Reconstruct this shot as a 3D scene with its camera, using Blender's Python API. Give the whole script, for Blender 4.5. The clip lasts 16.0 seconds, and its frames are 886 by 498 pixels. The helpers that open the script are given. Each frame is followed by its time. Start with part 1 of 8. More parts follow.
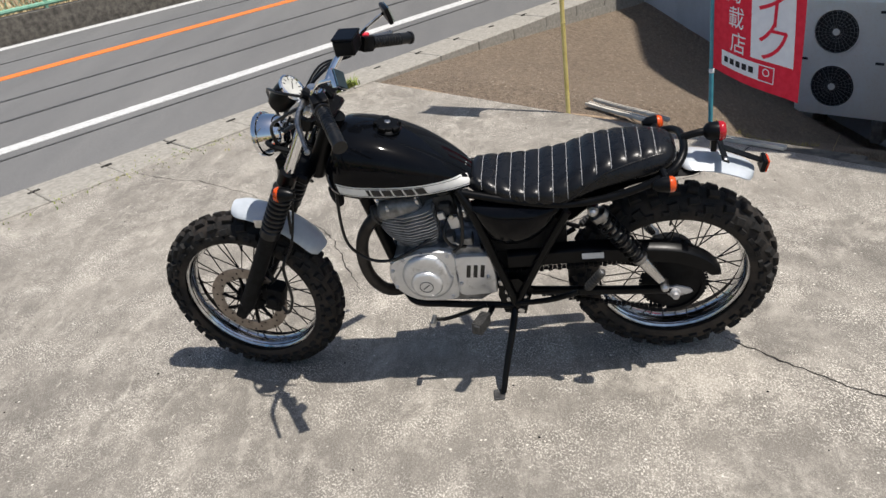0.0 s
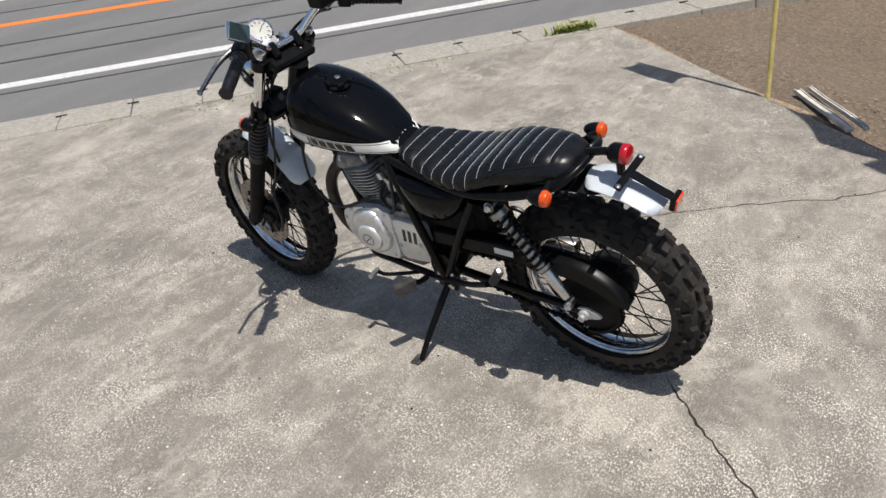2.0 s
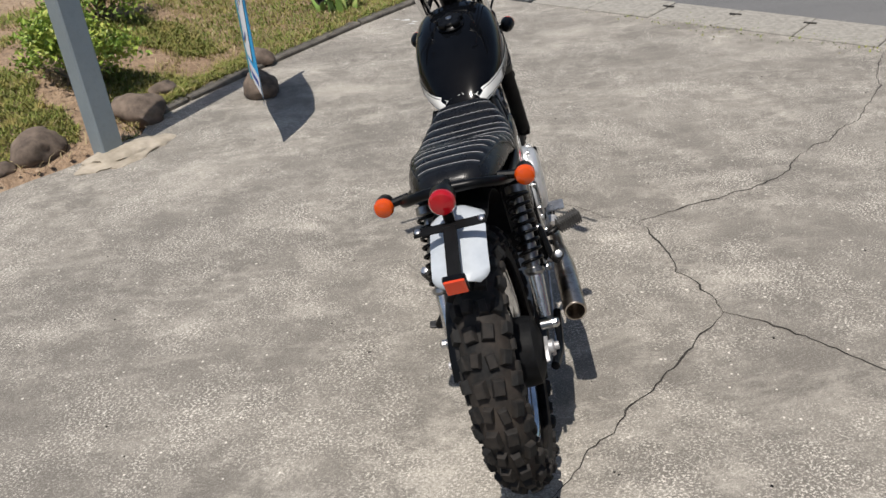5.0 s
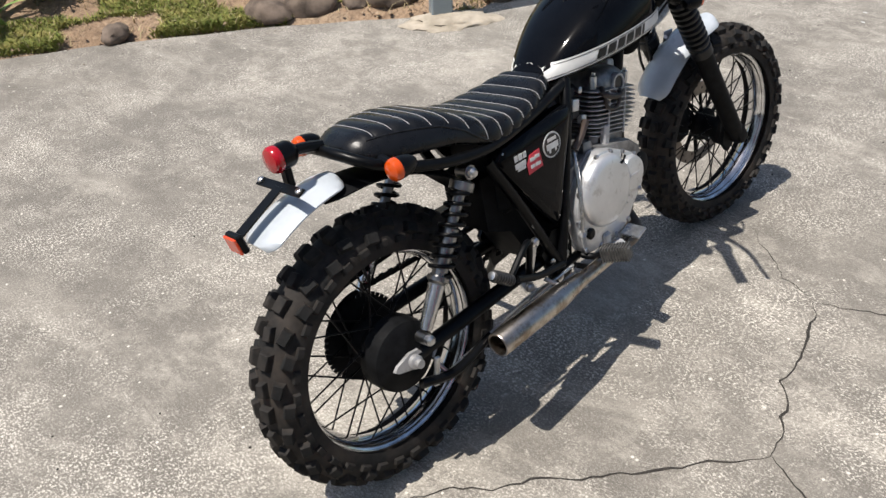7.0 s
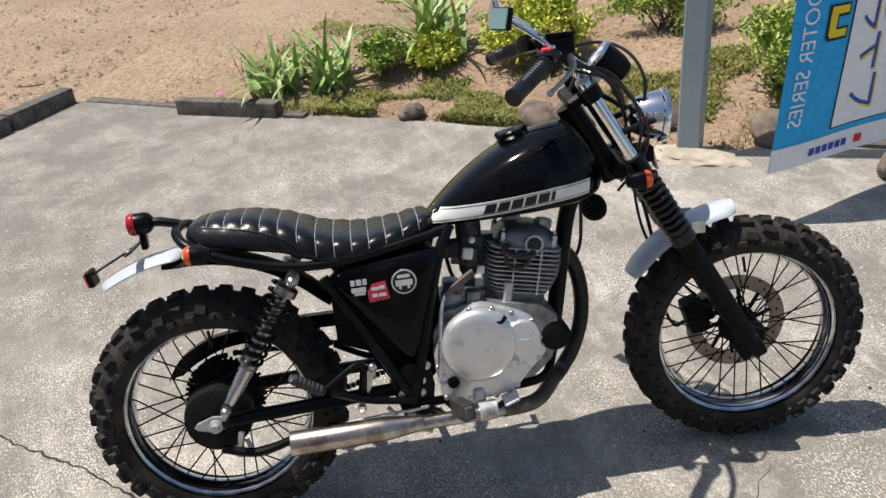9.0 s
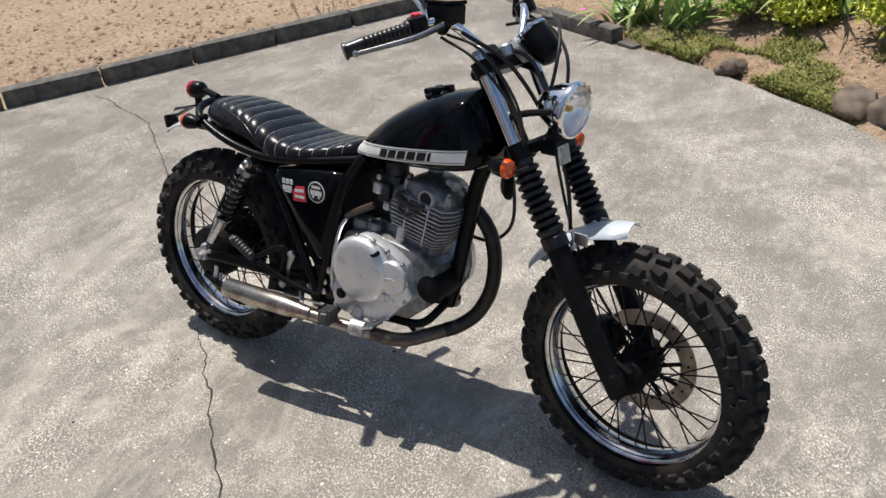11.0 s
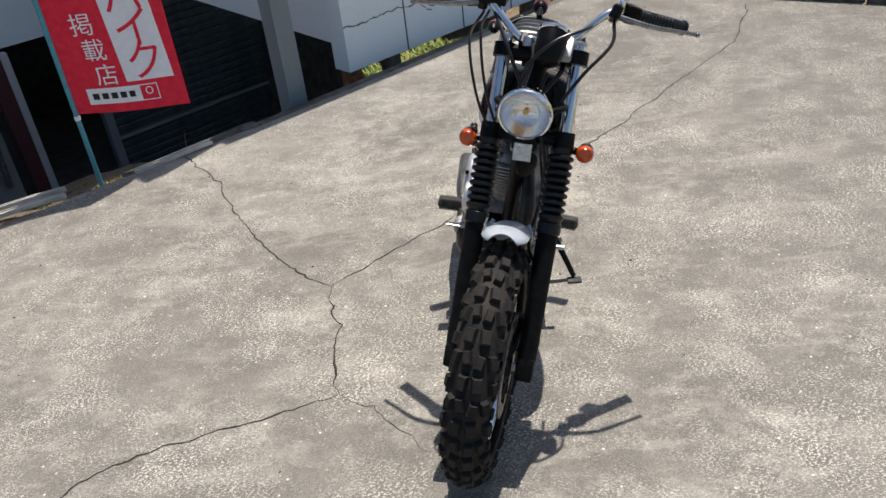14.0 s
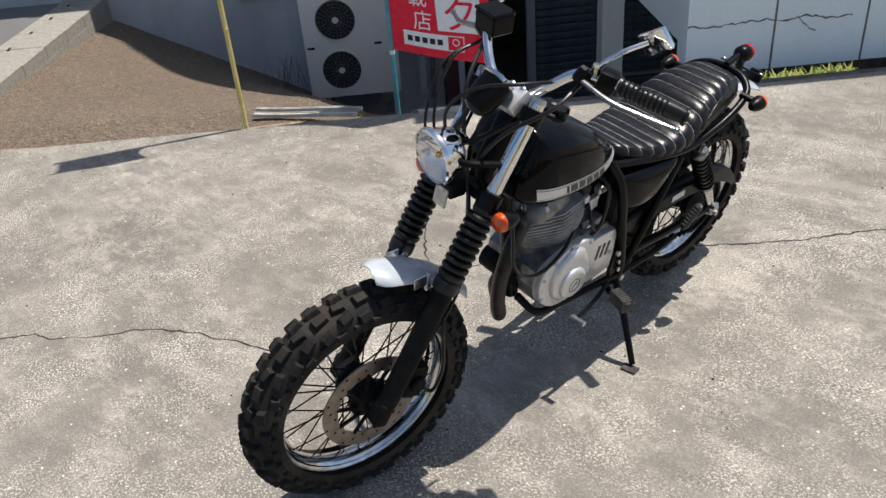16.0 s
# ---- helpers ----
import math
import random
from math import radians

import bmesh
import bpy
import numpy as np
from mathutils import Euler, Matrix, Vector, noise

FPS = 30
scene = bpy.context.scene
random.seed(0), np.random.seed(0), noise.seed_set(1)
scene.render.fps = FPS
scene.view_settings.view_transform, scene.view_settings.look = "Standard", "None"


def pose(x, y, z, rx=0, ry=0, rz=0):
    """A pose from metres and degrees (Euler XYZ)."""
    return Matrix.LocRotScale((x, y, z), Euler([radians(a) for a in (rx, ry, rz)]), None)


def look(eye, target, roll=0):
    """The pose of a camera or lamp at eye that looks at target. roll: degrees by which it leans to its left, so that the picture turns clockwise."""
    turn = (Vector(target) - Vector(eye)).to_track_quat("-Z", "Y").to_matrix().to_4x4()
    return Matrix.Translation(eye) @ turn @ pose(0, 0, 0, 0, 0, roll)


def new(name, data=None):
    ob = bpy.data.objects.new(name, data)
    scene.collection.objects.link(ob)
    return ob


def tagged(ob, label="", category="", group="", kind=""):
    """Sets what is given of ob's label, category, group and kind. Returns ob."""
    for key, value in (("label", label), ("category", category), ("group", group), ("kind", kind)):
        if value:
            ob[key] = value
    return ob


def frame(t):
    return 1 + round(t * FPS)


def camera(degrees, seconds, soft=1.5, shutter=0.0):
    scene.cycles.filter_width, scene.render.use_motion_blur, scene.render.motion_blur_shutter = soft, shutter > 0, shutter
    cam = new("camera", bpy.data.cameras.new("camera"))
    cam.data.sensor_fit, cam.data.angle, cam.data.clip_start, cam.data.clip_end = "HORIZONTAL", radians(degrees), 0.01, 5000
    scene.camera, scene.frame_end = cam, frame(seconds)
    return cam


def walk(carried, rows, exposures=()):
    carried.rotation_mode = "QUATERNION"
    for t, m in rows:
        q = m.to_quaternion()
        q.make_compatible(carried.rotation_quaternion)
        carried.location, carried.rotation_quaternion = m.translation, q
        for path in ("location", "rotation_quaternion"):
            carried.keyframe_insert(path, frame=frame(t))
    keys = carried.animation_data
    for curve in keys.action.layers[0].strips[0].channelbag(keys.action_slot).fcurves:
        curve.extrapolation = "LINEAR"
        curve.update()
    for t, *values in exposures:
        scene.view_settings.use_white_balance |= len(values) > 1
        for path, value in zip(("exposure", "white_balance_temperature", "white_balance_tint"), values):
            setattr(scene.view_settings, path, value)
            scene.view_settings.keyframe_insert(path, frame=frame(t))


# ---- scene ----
cam = camera(57.5, 16.0)
METRES, EYE, TILT, LEAN, TURN = 10.135, 1.5, 0.0, 0.0, 0.0
PATH = [
    (0, (0.253, -0.179, 1.598), (0.134, 1.604, 0.699), -8.2),
    (0.5, (0.538, -0.139, 1.603), (0.323, 1.62, 0.675), -8.3),
    (1, (0.918, -0.115, 1.601), (0.498, 1.579, 0.623), -7.8),
    (1.5, (1.215, -0.029, 1.582), (0.535, 1.576, 0.602), -7.0),
    (2, (1.49, 0.161, 1.589), (0.547, 1.638, 0.625), -6.9),
    (2.5, (1.795, 0.369, 1.57), (0.631, 1.67, 0.594), -6.7),
    (3, (1.995, 0.596, 1.549), (0.698, 1.738, 0.542), -6.1),
    (3.5, (2.139, 0.869, 1.559), (0.724, 1.825, 0.518), -5.3),
    (4, (2.322, 1.209, 1.541), (0.772, 1.888, 0.475), -5.6),
    (4.5, (2.372, 1.554, 1.522), (0.718, 1.935, 0.465), -5.2),
    (5, (2.317, 1.901, 1.526), (0.6, 1.94, 0.502), -5.0),
    (5.2, (2.308, 2.028, 1.509), (0.603, 1.933, 0.468), -4.6),
    (7.3, (1.553, 3.135, 1.535), (0.391, 1.994, 0.374), -2.5),
    (7.5, (1.44, 3.21, 1.525), (0.32, 2.002, 0.391), -2.5),
    (8, (1.167, 3.439, 1.552), (0.243, 2.025, 0.482), -3.3),
    (8.5, (0.874, 3.697, 1.584), (0.227, 2.093, 0.58), -4.9),
    (9, (0.581, 3.794, 1.581), (0.201, 2.07, 0.641), -5.2),
    (9.5, (0.227, 3.855, 1.579), (0.117, 2.089, 0.648), -5.0),
    (9.7, (0.06, 3.888, 1.581), (0.073, 2.126, 0.636), -5.2),
    (11.8, (-1.429, 3.494, 1.59), (-0.193, 2.304, 0.562), -5.8),
    (12, (-1.552, 3.41, 1.612), (-0.234, 2.308, 0.588), -5.9),
    (12.5, (-1.85, 3.178, 1.629), (-0.357, 2.331, 0.603), -6.9),
    (13, (-2.027, 2.891, 1.617), (-0.391, 2.336, 0.609), -7.2),
    (13.5, (-2.106, 2.547, 1.618), (-0.399, 2.316, 0.602), -7.0),
    (14, (-2.174, 2.177, 1.65), (-0.474, 2.31, 0.606), -6.9),
    (14.5, (-2.103, 1.843, 1.633), (-0.443, 2.225, 0.584), -7.0),
    (15, (-1.964, 1.5, 1.618), (-0.408, 2.213, 0.585), -8.2),
    (15.5, (-1.802, 1.189, 1.626), (-0.416, 2.217, 0.615), -7.0),
    (16, (-1.529, 0.965, 1.612), (-0.288, 2.162, 0.599), -5.0),
]
walk(cam, [(t, look(eye, target, roll)) for t, eye, target, roll in PATH], [(0, 0.25), (2.0, 0.20), (3.5, 0.05), (5.0, -0.02), (7.4, 0.36), (9.6, 0.40), (12.0, 0.26), (14.0, 0.20), (16, 0.30)])

# ---- light: a high sun from the field side, clear sky ----
SUN_AZ, SUN_EL = radians(-29.5), radians(69.5)
world = bpy.data.worlds.new("world")
scene.world = world
world.use_nodes = True
wn = world.node_tree.nodes
sky = wn.new("ShaderNodeTexSky")
sky.sky_type, sky.sun_disc = "NISHITA", False
sky.sun_elevation, sky.sun_rotation = SUN_EL, radians(90) - SUN_AZ
sky.altitude, sky.air_density, sky.dust_density, sky.ozone_density = 100, 1.0, 1.5, 1.0
world.node_tree.links.new(sky.outputs[0], wn["Background"].inputs[0])
wn["Background"].inputs[1].default_value = 0.088
sun = new("sun", bpy.data.lights.new("sun", "SUN"))
sun.data.energy, sun.data.angle, sun.data.color = 4.45, radians(0.55), (1.0, 0.942, 0.872)
sun.matrix_world = look((0, 0, 20), (-math.cos(SUN_AZ) * math.cos(SUN_EL), -math.sin(SUN_AZ) * math.cos(SUN_EL), 20 - math.sin(SUN_EL)))


# ---- materials ----
def mat(name, build=None, color=(0.5, 0.5, 0.5), rough=0.5, metal=0.0, **extra):
    m = bpy.data.materials.new(name)
    m.use_nodes = True
    b = m.node_tree.nodes["Principled BSDF"]
    b.inputs["Base Color"].default_value = (*color, 1)
    b.inputs["Roughness"].default_value = rough
    b.inputs["Metallic"].default_value = metal
    for k, v in extra.items():
        b.inputs[k.replace("_", " ")].default_value = v
    if build:
        build(Net(m, b))
    return m


class Net:
    """A little helper that writes node networks."""

    def __init__(self, m, b):
        self.t, self.b = m.node_tree, b
        self.pos = self.n("ShaderNodeNewGeometry").outputs["Position"]
        self.obj = self.n("ShaderNodeTexCoord").outputs["Object"]

    def n(self, kind):
        return self.t.nodes.new(kind)

    def link(self, a, to):
        self.t.links.new(a, to)

    def noise(self, scale, detail=4, rough=0.55, vec=None, dist=0.0):
        n = self.n("ShaderNodeTexNoise")
        n.inputs["Scale"].default_value, n.inputs["Detail"].default_value = scale, detail
        n.inputs["Roughness"].default_value, n.inputs["Distortion"].default_value = rough, dist
        self.link(vec or self.pos, n.inputs["Vector"])
        return n.outputs["Fac"]

    def voronoi(self, scale, vec=None, feature="F1"):
        n = self.n("ShaderNodeTexVoronoi")
        n.feature = feature
        n.inputs["Scale"].default_value = scale
        self.link(vec or self.pos, n.inputs["Vector"])
        return n

    def stretch(self, sx, sy, sz, turn=0.0, vec=None):
        n = self.n("ShaderNodeMapping")
        n.inputs["Scale"].default_value, n.inputs["Rotation"].default_value = (sx, sy, sz), (0, 0, turn)
        self.link(vec or self.pos, n.inputs["Vector"])
        return n.outputs[0]

    def ramp(self, fac, *stops):
        n = self.n("ShaderNodeValToRGB")
        e = n.color_ramp.elements
        while len(e) < len(stops):
            e.new(0.5)
        for k, (p, c) in zip(e, stops):
            k.position, k.color = p, (*c, 1) if len(c) == 3 else c
        self.link(fac, n.inputs[0])
        return n.outputs[0]

    def mix(self, fac, a, b, blend="MIX"):
        n = self.n("ShaderNodeMix")
        n.data_type, n.blend_type = "RGBA", blend
        for v, s in ((fac, n.inputs[0]), (a, n.inputs[6]), (b, n.inputs[7])):
            if isinstance(v, (int, float)):
                s.default_value = v
            elif isinstance(v, tuple):
                s.default_value = (*v, 1)
            else:
                self.link(v, s)
        return n.outputs[2]

    def math(self, op, a, b=0.0):
        n = self.n("ShaderNodeMath")
        n.operation = op
        for v, s in ((a, n.inputs[0]), (b, n.inputs[1])):
            if isinstance(v, (int, float)):
                s.default_value = v
            else:
                self.link(v, s)
        return n.outputs[0]

    def color(self, c):
        self.link(c, self.b.inputs["Base Color"])

    def rough(self, fac, lo, hi):
        n = self.n("ShaderNodeMapRange")
        n.inputs[3].default_value, n.inputs[4].default_value = lo, hi
        self.link(fac, n.inputs[0])
        self.link(n.outputs[0], self.b.inputs["Roughness"])

    def bump(self, height, strength, dist=0.01):
        n = self.n("ShaderNodeBump")
        n.inputs["Strength"].default_value, n.inputs["Distance"].default_value = strength, dist
        self.link(height, n.inputs["Height"])
        self.link(n.outputs[0], self.b.inputs["Normal"])

    def random(self):
        return self.n("ShaderNodeObjectInfo").outputs["Random"]

    def island(self):
        return self.n("ShaderNodeNewGeometry").outputs["Random Per Island"]


def g3(v):
    return (v, v, v)


def concrete(k):
    broad = k.noise(0.7, 8, 0.66)
    patch = k.noise(2.1, 9, 0.74, None, 0.15)
    c = k.ramp(broad, (0.32, (0.124, 0.113, 0.097)), (0.68, (0.218, 0.199, 0.171)))
    c = k.mix(k.ramp(patch, (0.50, g3(0)), (0.66, g3(0.36))), c, (0.38, 0.350, 0.300))
    c = k.mix(k.ramp(patch, (0.33, g3(0.55)), (0.45, g3(0))), c, (0.125, 0.114, 0.098))
    # long brushed marks in three directions, each only in places, with crisp torn edges
    for turn, size, tone in ((38, 1.9, 0.30), (-24, 2.6, 0.34), (74, 2.3, 0.34)):
        mark = k.noise(size, 11, 0.78, k.stretch(1, 0.24, 1, radians(turn)))
        where = k.noise(size * 0.45, 3, 0.55, k.stretch(1.0, 1.0, 1.0, radians(turn * 2)))
        f = k.math("MULTIPLY", k.ramp(mark, (0.52, g3(0)), (0.61, g3(tone))), k.ramp(where, (0.46, g3(0)), (0.58, g3(1))))
        c = k.mix(f, c, (0.47, 0.432, 0.370))
    swirl = k.noise(1.25, 10, 0.72, k.stretch(1, 0.4, 1, radians(-52)), 1.6)
    f = k.math("MULTIPLY", k.ramp(swirl, (0.53, g3(0)), (0.60, g3(0.42))), k.ramp(k.noise(0.5, 3, 0.5), (0.40, g3(0.15)), (0.58, g3(1))))
    c = k.mix(f, c, (0.49, 0.452, 0.388))
    # hand-wide scuffs where the skin has worn to pale sand
    near = k.ramp(k.noise(1.7, 6, 0.7, None, 0.3), (0.42, g3(0.06)), (0.60, g3(1)))
    worn = k.noise(8.5, 11, 0.80, k.stretch(1, 0.75, 1, radians(30)))
    c = k.mix(k.math("MULTIPLY", k.ramp(worn, (0.49, g3(0)), (0.60, g3(0.45))), near), c, (0.56, 0.518, 0.446))
    lick = k.noise(10, 10, 0.80, k.stretch(1, 0.5, 1, radians(62)), 0.4)
    c = k.mix(k.math("MULTIPLY", k.ramp(lick, (0.52, g3(0)), (0.60, g3(0.32))), k.ramp(near, (0.0, g3(0.25)), (1.0, g3(1)))), c, (0.60, 0.556, 0.482))
    scuff = k.noise(15, 9, 0.82, k.stretch(1, 0.7, 1, radians(-40)))
    c = k.mix(k.ramp(scuff, (0.37, g3(0.55)), (0.41, g3(0))), c, (0.128, 0.117, 0.100))
    c = k.mix(k.ramp(scuff, (0.60, g3(0)), (0.65, g3(0.62))), c, (0.58, 0.537, 0.465))
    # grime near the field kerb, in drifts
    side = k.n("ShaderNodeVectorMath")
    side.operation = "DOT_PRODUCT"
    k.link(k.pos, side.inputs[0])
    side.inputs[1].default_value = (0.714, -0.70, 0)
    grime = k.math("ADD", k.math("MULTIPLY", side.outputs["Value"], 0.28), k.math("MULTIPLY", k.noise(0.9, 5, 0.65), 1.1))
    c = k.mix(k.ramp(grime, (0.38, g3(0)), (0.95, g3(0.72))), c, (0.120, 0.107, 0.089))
    # bared sand: short pale flecks and dark pits, dense only where the skin is worn
    dense = k.ramp(k.noise(2.6, 8, 0.74), (0.44, g3(0.12)), (0.62, g3(1)))
    fleck = k.noise(185, 4, 0.68, k.stretch(1, 0.6, 1, radians(20)))
    c = k.mix(k.math("MULTIPLY", k.ramp(fleck, (0.53, g3(0)), (0.58, g3(0.95))), dense), c, (0.72, 0.672, 0.592))
    c = k.mix(k.math("MULTIPLY", k.ramp(fleck, (0.37, g3(0.8)), (0.44, g3(0))), k.ramp(dense, (0.0, g3(0.35)), (1.0, g3(1)))), c, (0.110, 0.101, 0.087))
    fine = k.noise(330, 3, 0.7)
    c = k.mix(k.ramp(fine, (0.36, g3(0.50)), (0.50, g3(0))), c, (0.115, 0.106, 0.092))
    c = k.mix(k.ramp(fine, (0.56, g3(0)), (0.66, g3(0.42))), c, (0.62, 0.579, 0.512))
    v = k.voronoi(135)
    pick = k.math("MULTIPLY", k.ramp(v.outputs["Color"], (0.62, g3(0)), (0.66, g3(0.9))), dense)
    c = k.mix(k.math("MULTIPLY", pick, k.ramp(v.outputs["Distance"], (0.18, g3(1)), (0.40, g3(0)))), c, (0.76, 0.71, 0.63))
    v = k.voronoi(75)
    pick = k.ramp(v.outputs["Color"], (0.88, g3(0)), (0.91, g3(0.85)))
    c = k.mix(k.math("MULTIPLY", pick, k.ramp(v.outputs["Distance"], (0.20, g3(1)), (0.38, g3(0)))), c, (0.76, 0.71, 0.63))
    k.color(c)
    k.rough(worn, 0.82, 0.95)
    k.bump(fleck, 0.15, 0.003)


def asphalt(k):
    c = k.ramp(k.noise(1.5, 5, 0.6, k.stretch(1, 0.15, 1, radians(-45.5))), (0.3, g3(0.14)), (0.7, (0.20, 0.198, 0.193)))
    c = k.mix(k.ramp(k.noise(210, 2, 0.7), (0.35, g3(0.5)), (0.6, g3(0))), c, g3(0.06))
    c = k.mix(k.ramp(k.voronoi(95).outputs["Distance"], (0.1, g3(0.4)), (0.25, g3(0))), c, g3(0.32))
    k.color(c)
    k.bump(k.noise(190, 3, 0.7), 0.4, 0.004)


def soil(k, lo=(0.33, 0.235, 0.155), hi=(0.46, 0.345, 0.235)):
    c = k.ramp(k.noise(1.1, 6, 0.6), (0.3, lo), (0.7, hi))
    c = k.mix(k.ramp(k.noise(28, 5, 0.7), (0.36, g3(0.75)), (0.58, g3(0))), c, (0.17, 0.115, 0.075))
    c = k.mix(k.ramp(k.voronoi(60).outputs["Distance"], (0.08, g3(0.5)), (0.2, g3(0))), c, (0.50, 0.41, 0.31))
    k.color(c)
    k.bump(k.math("ADD", k.noise(16, 6, 0.65), k.math("MULTIPLY", k.noise(80, 3, 0.6), 0.5)), 0.9, 0.03)


def gravel(k):
    c = k.ramp(k.noise(1.0, 5, 0.6), (0.3, (0.175, 0.128, 0.088)), (0.7, (0.255, 0.192, 0.135)))
    v = k.voronoi(48)
    c = k.mix(0.45, c, k.ramp(v.outputs["Color"], (0.2, (0.10, 0.078, 0.058)), (0.8, (0.30, 0.24, 0.18))))
    c = k.mix(k.ramp(k.noise(120, 3, 0.7), (0.35, g3(0.6)), (0.55, g3(0))), c, (0.06, 0.048, 0.035))
    c = k.mix(k.ramp(k.voronoi(17).outputs["Distance"], (0.03, g3(0.6)), (0.06, g3(0))), c, (0.48, 0.44, 0.38))
    k.color(c)
    k.bump(k.math("ADD", v.outputs["Distance"], k.noise(60, 4, 0.7)), 0.8, 0.02)


def old_paint(base, dark, streak=0.5):
    def build(k):
        c = k.mix(k.ramp(k.noise(1.3, 6, 0.65), (0.35, g3(streak)), (0.65, g3(0))), base, dark)
        run = k.noise(4.0, 4, 0.6, k.stretch(1, 1, 0.12))
        c = k.mix(k.ramp(run, (0.5, g3(0)), (0.75, g3(streak * 0.7))), c, dark)
        c = k.mix(k.ramp(k.noise(45, 4, 0.7), (0.3, g3(0.25)), (0.5, g3(0))), c, dark)
        k.color(c)
        k.bump(k.noise(70, 5, 0.7), 0.35, 0.004)
    return build


def speckle(lo, hi, scale=60, bump=0.0, rl=0.4, rh=0.6):
    def build(k):
        f = k.noise(scale, 5, 0.6, k.obj)
        k.color(k.ramp(f, (0.35, lo), (0.65, hi)))
        k.rough(k.noise(scale * 0.4, 4, 0.6, k.obj), rl, rh)
        if bump:
            k.bump(f, bump, 0.003)
    return build


M = {}
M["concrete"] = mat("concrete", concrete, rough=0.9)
M["asphalt"] = mat("asphalt", asphalt, rough=0.92)
M["soil"] = mat("soil", soil, rough=1.0)
M["bed_soil"] = mat("bed_soil", lambda k: soil(k, (0.29, 0.195, 0.122), (0.47, 0.335, 0.222)), rough=1.0)
M["gravel"] = mat("gravel", gravel, rough=0.97)
# near-black: the shade below the building is put into this colour
M["pit"] = mat("pit_shade", speckle((0.022, 0.021, 0.020), (0.055, 0.052, 0.048), 9, 0.6, 0.85, 1.0), rough=0.95)
M["gutter"] = mat("gutter_concrete", speckle((0.25, 0.235, 0.205), (0.36, 0.34, 0.30), 30, 0.3, 0.85, 0.95), rough=0.9)
M["kerb"] = mat("kerb_concrete", speckle((0.06, 0.055, 0.048), (0.16, 0.145, 0.122), 14, 0.5, 0.85, 0.95), rough=0.9)
M["lump"] = mat("mortar", speckle((0.30, 0.26, 0.20), (0.46, 0.40, 0.32), 12, 0.6, 0.9, 1.0), rough=0.95)
M["white_line"] = mat("road_white", speckle((0.46, 0.46, 0.45), (0.66, 0.66, 0.65), 35, 0.1, 0.6, 0.8))
M["orange_line"] = mat("road_orange", speckle((0.55, 0.145, 0.025), (0.80, 0.225, 0.035), 35, 0.1, 0.6, 0.8))
M["tar"] = mat("tar_seal", speckle(g3(0.03), g3(0.06), 20, 0.2, 0.6, 0.8))
M["crack"] = mat("crack_dark", speckle((0.016, 0.014, 0.012), (0.045, 0.04, 0.034), 40, 0.2, 0.9, 1.0))
M["crack_lip"] = mat("crack_lip", speckle((0.40, 0.37, 0.31), (0.50, 0.46, 0.39), 40, 0.2, 0.9, 1.0))
M["panel"] = mat("painted_panel", old_paint((0.82, 0.91, 0.95), (0.64, 0.73, 0.78), 0.25), rough=0.6)
M["wall_grey"] = mat("weathered_wall", old_paint((0.56, 0.58, 0.59), (0.34, 0.355, 0.36), 0.6), rough=0.85)
M["joint"] = mat("joint_dark", speckle((0.07, 0.075, 0.08), (0.16, 0.17, 0.18), 30))
M["shutter"] = mat("shutter_metal", speckle((0.035, 0.056, 0.070), (0.065, 0.092, 0.108), 12, 0.1, 0.45, 0.6), rough=0.5, metal=0.2)
M["post"] = mat("grey_post_paint", old_paint((0.25, 0.295, 0.32), (0.15, 0.18, 0.195), 0.4), rough=0.5)
M["maroon"] = mat("maroon_paint", old_paint((0.10, 0.022, 0.024), (0.05, 0.02, 0.02), 0.5), rough=0.7)
M["rust"] = mat("rust", speckle((0.13, 0.05, 0.02), (0.30, 0.13, 0.06), 18, 0.5, 0.8, 0.95))
M["ac"] = mat("unit_enamel", old_paint((0.86, 0.84, 0.78), (0.66, 0.52, 0.34), 0.3), rough=0.5)
# paints the shade of hollows that are not modelled
M["recess_black"] = mat("recess_shade", None, (0.012, 0.012, 0.013), 0.7)
M["bamboo"] = mat("yellow_pole", speckle((0.52, 0.42, 0.13), (0.70, 0.60, 0.24), 14, 0.2, 0.4, 0.6))
M["teal"] = mat("teal_pole", speckle((0.05, 0.26, 0.33), (0.08, 0.34, 0.42), 20, 0.0, 0.35, 0.5))
M["wood"] = mat("weathered_board", speckle((0.42, 0.39, 0.34), (0.66, 0.62, 0.55), 9, 0.3, 0.8, 0.95))
M["rock"] = mat("rock", speckle((0.070, 0.052, 0.040), (0.215, 0.165, 0.128), 9, 0.9, 0.85, 1.0), rough=0.95)
M["steel"] = mat("galvanised", speckle(g3(0.22), g3(0.42), 25, 0.1, 0.4, 0.6), metal=0.7)


# ---- building blocks ----
UR, VR = Vector((0.70, 0.714, 0)), Vector((-0.714, 0.70, 0))


def uv(u, v, z=0.0):
    """A place on the lot: u along the road, v towards it."""
    return UR * u + VR * v + Vector((0, 0, z))


LOT = Matrix(((0.70, -0.714, 0, 0), (0.714, 0.70, 0, 0), (0, 0, 1, 0), (0, 0, 0, 1)))


def finish(bm, smooth=None):
    bmesh.ops.recalc_face_normals(bm, faces=bm.faces)
    if smooth is not None:
        for f in bm.faces:
            f.smooth = True
        for e in bm.edges:
            if len(e.link_faces) == 2 and e.calc_face_angle(0) > radians(smooth):
                e.smooth = False
    return bm


def mesh_of(name, bm, material):
    me = bpy.data.meshes.new(name)
    bm.to_mesh(me)
    bm.free()
    for x in material if isinstance(material, (list, tuple)) else [material]:
        me.materials.append(x)
    return me


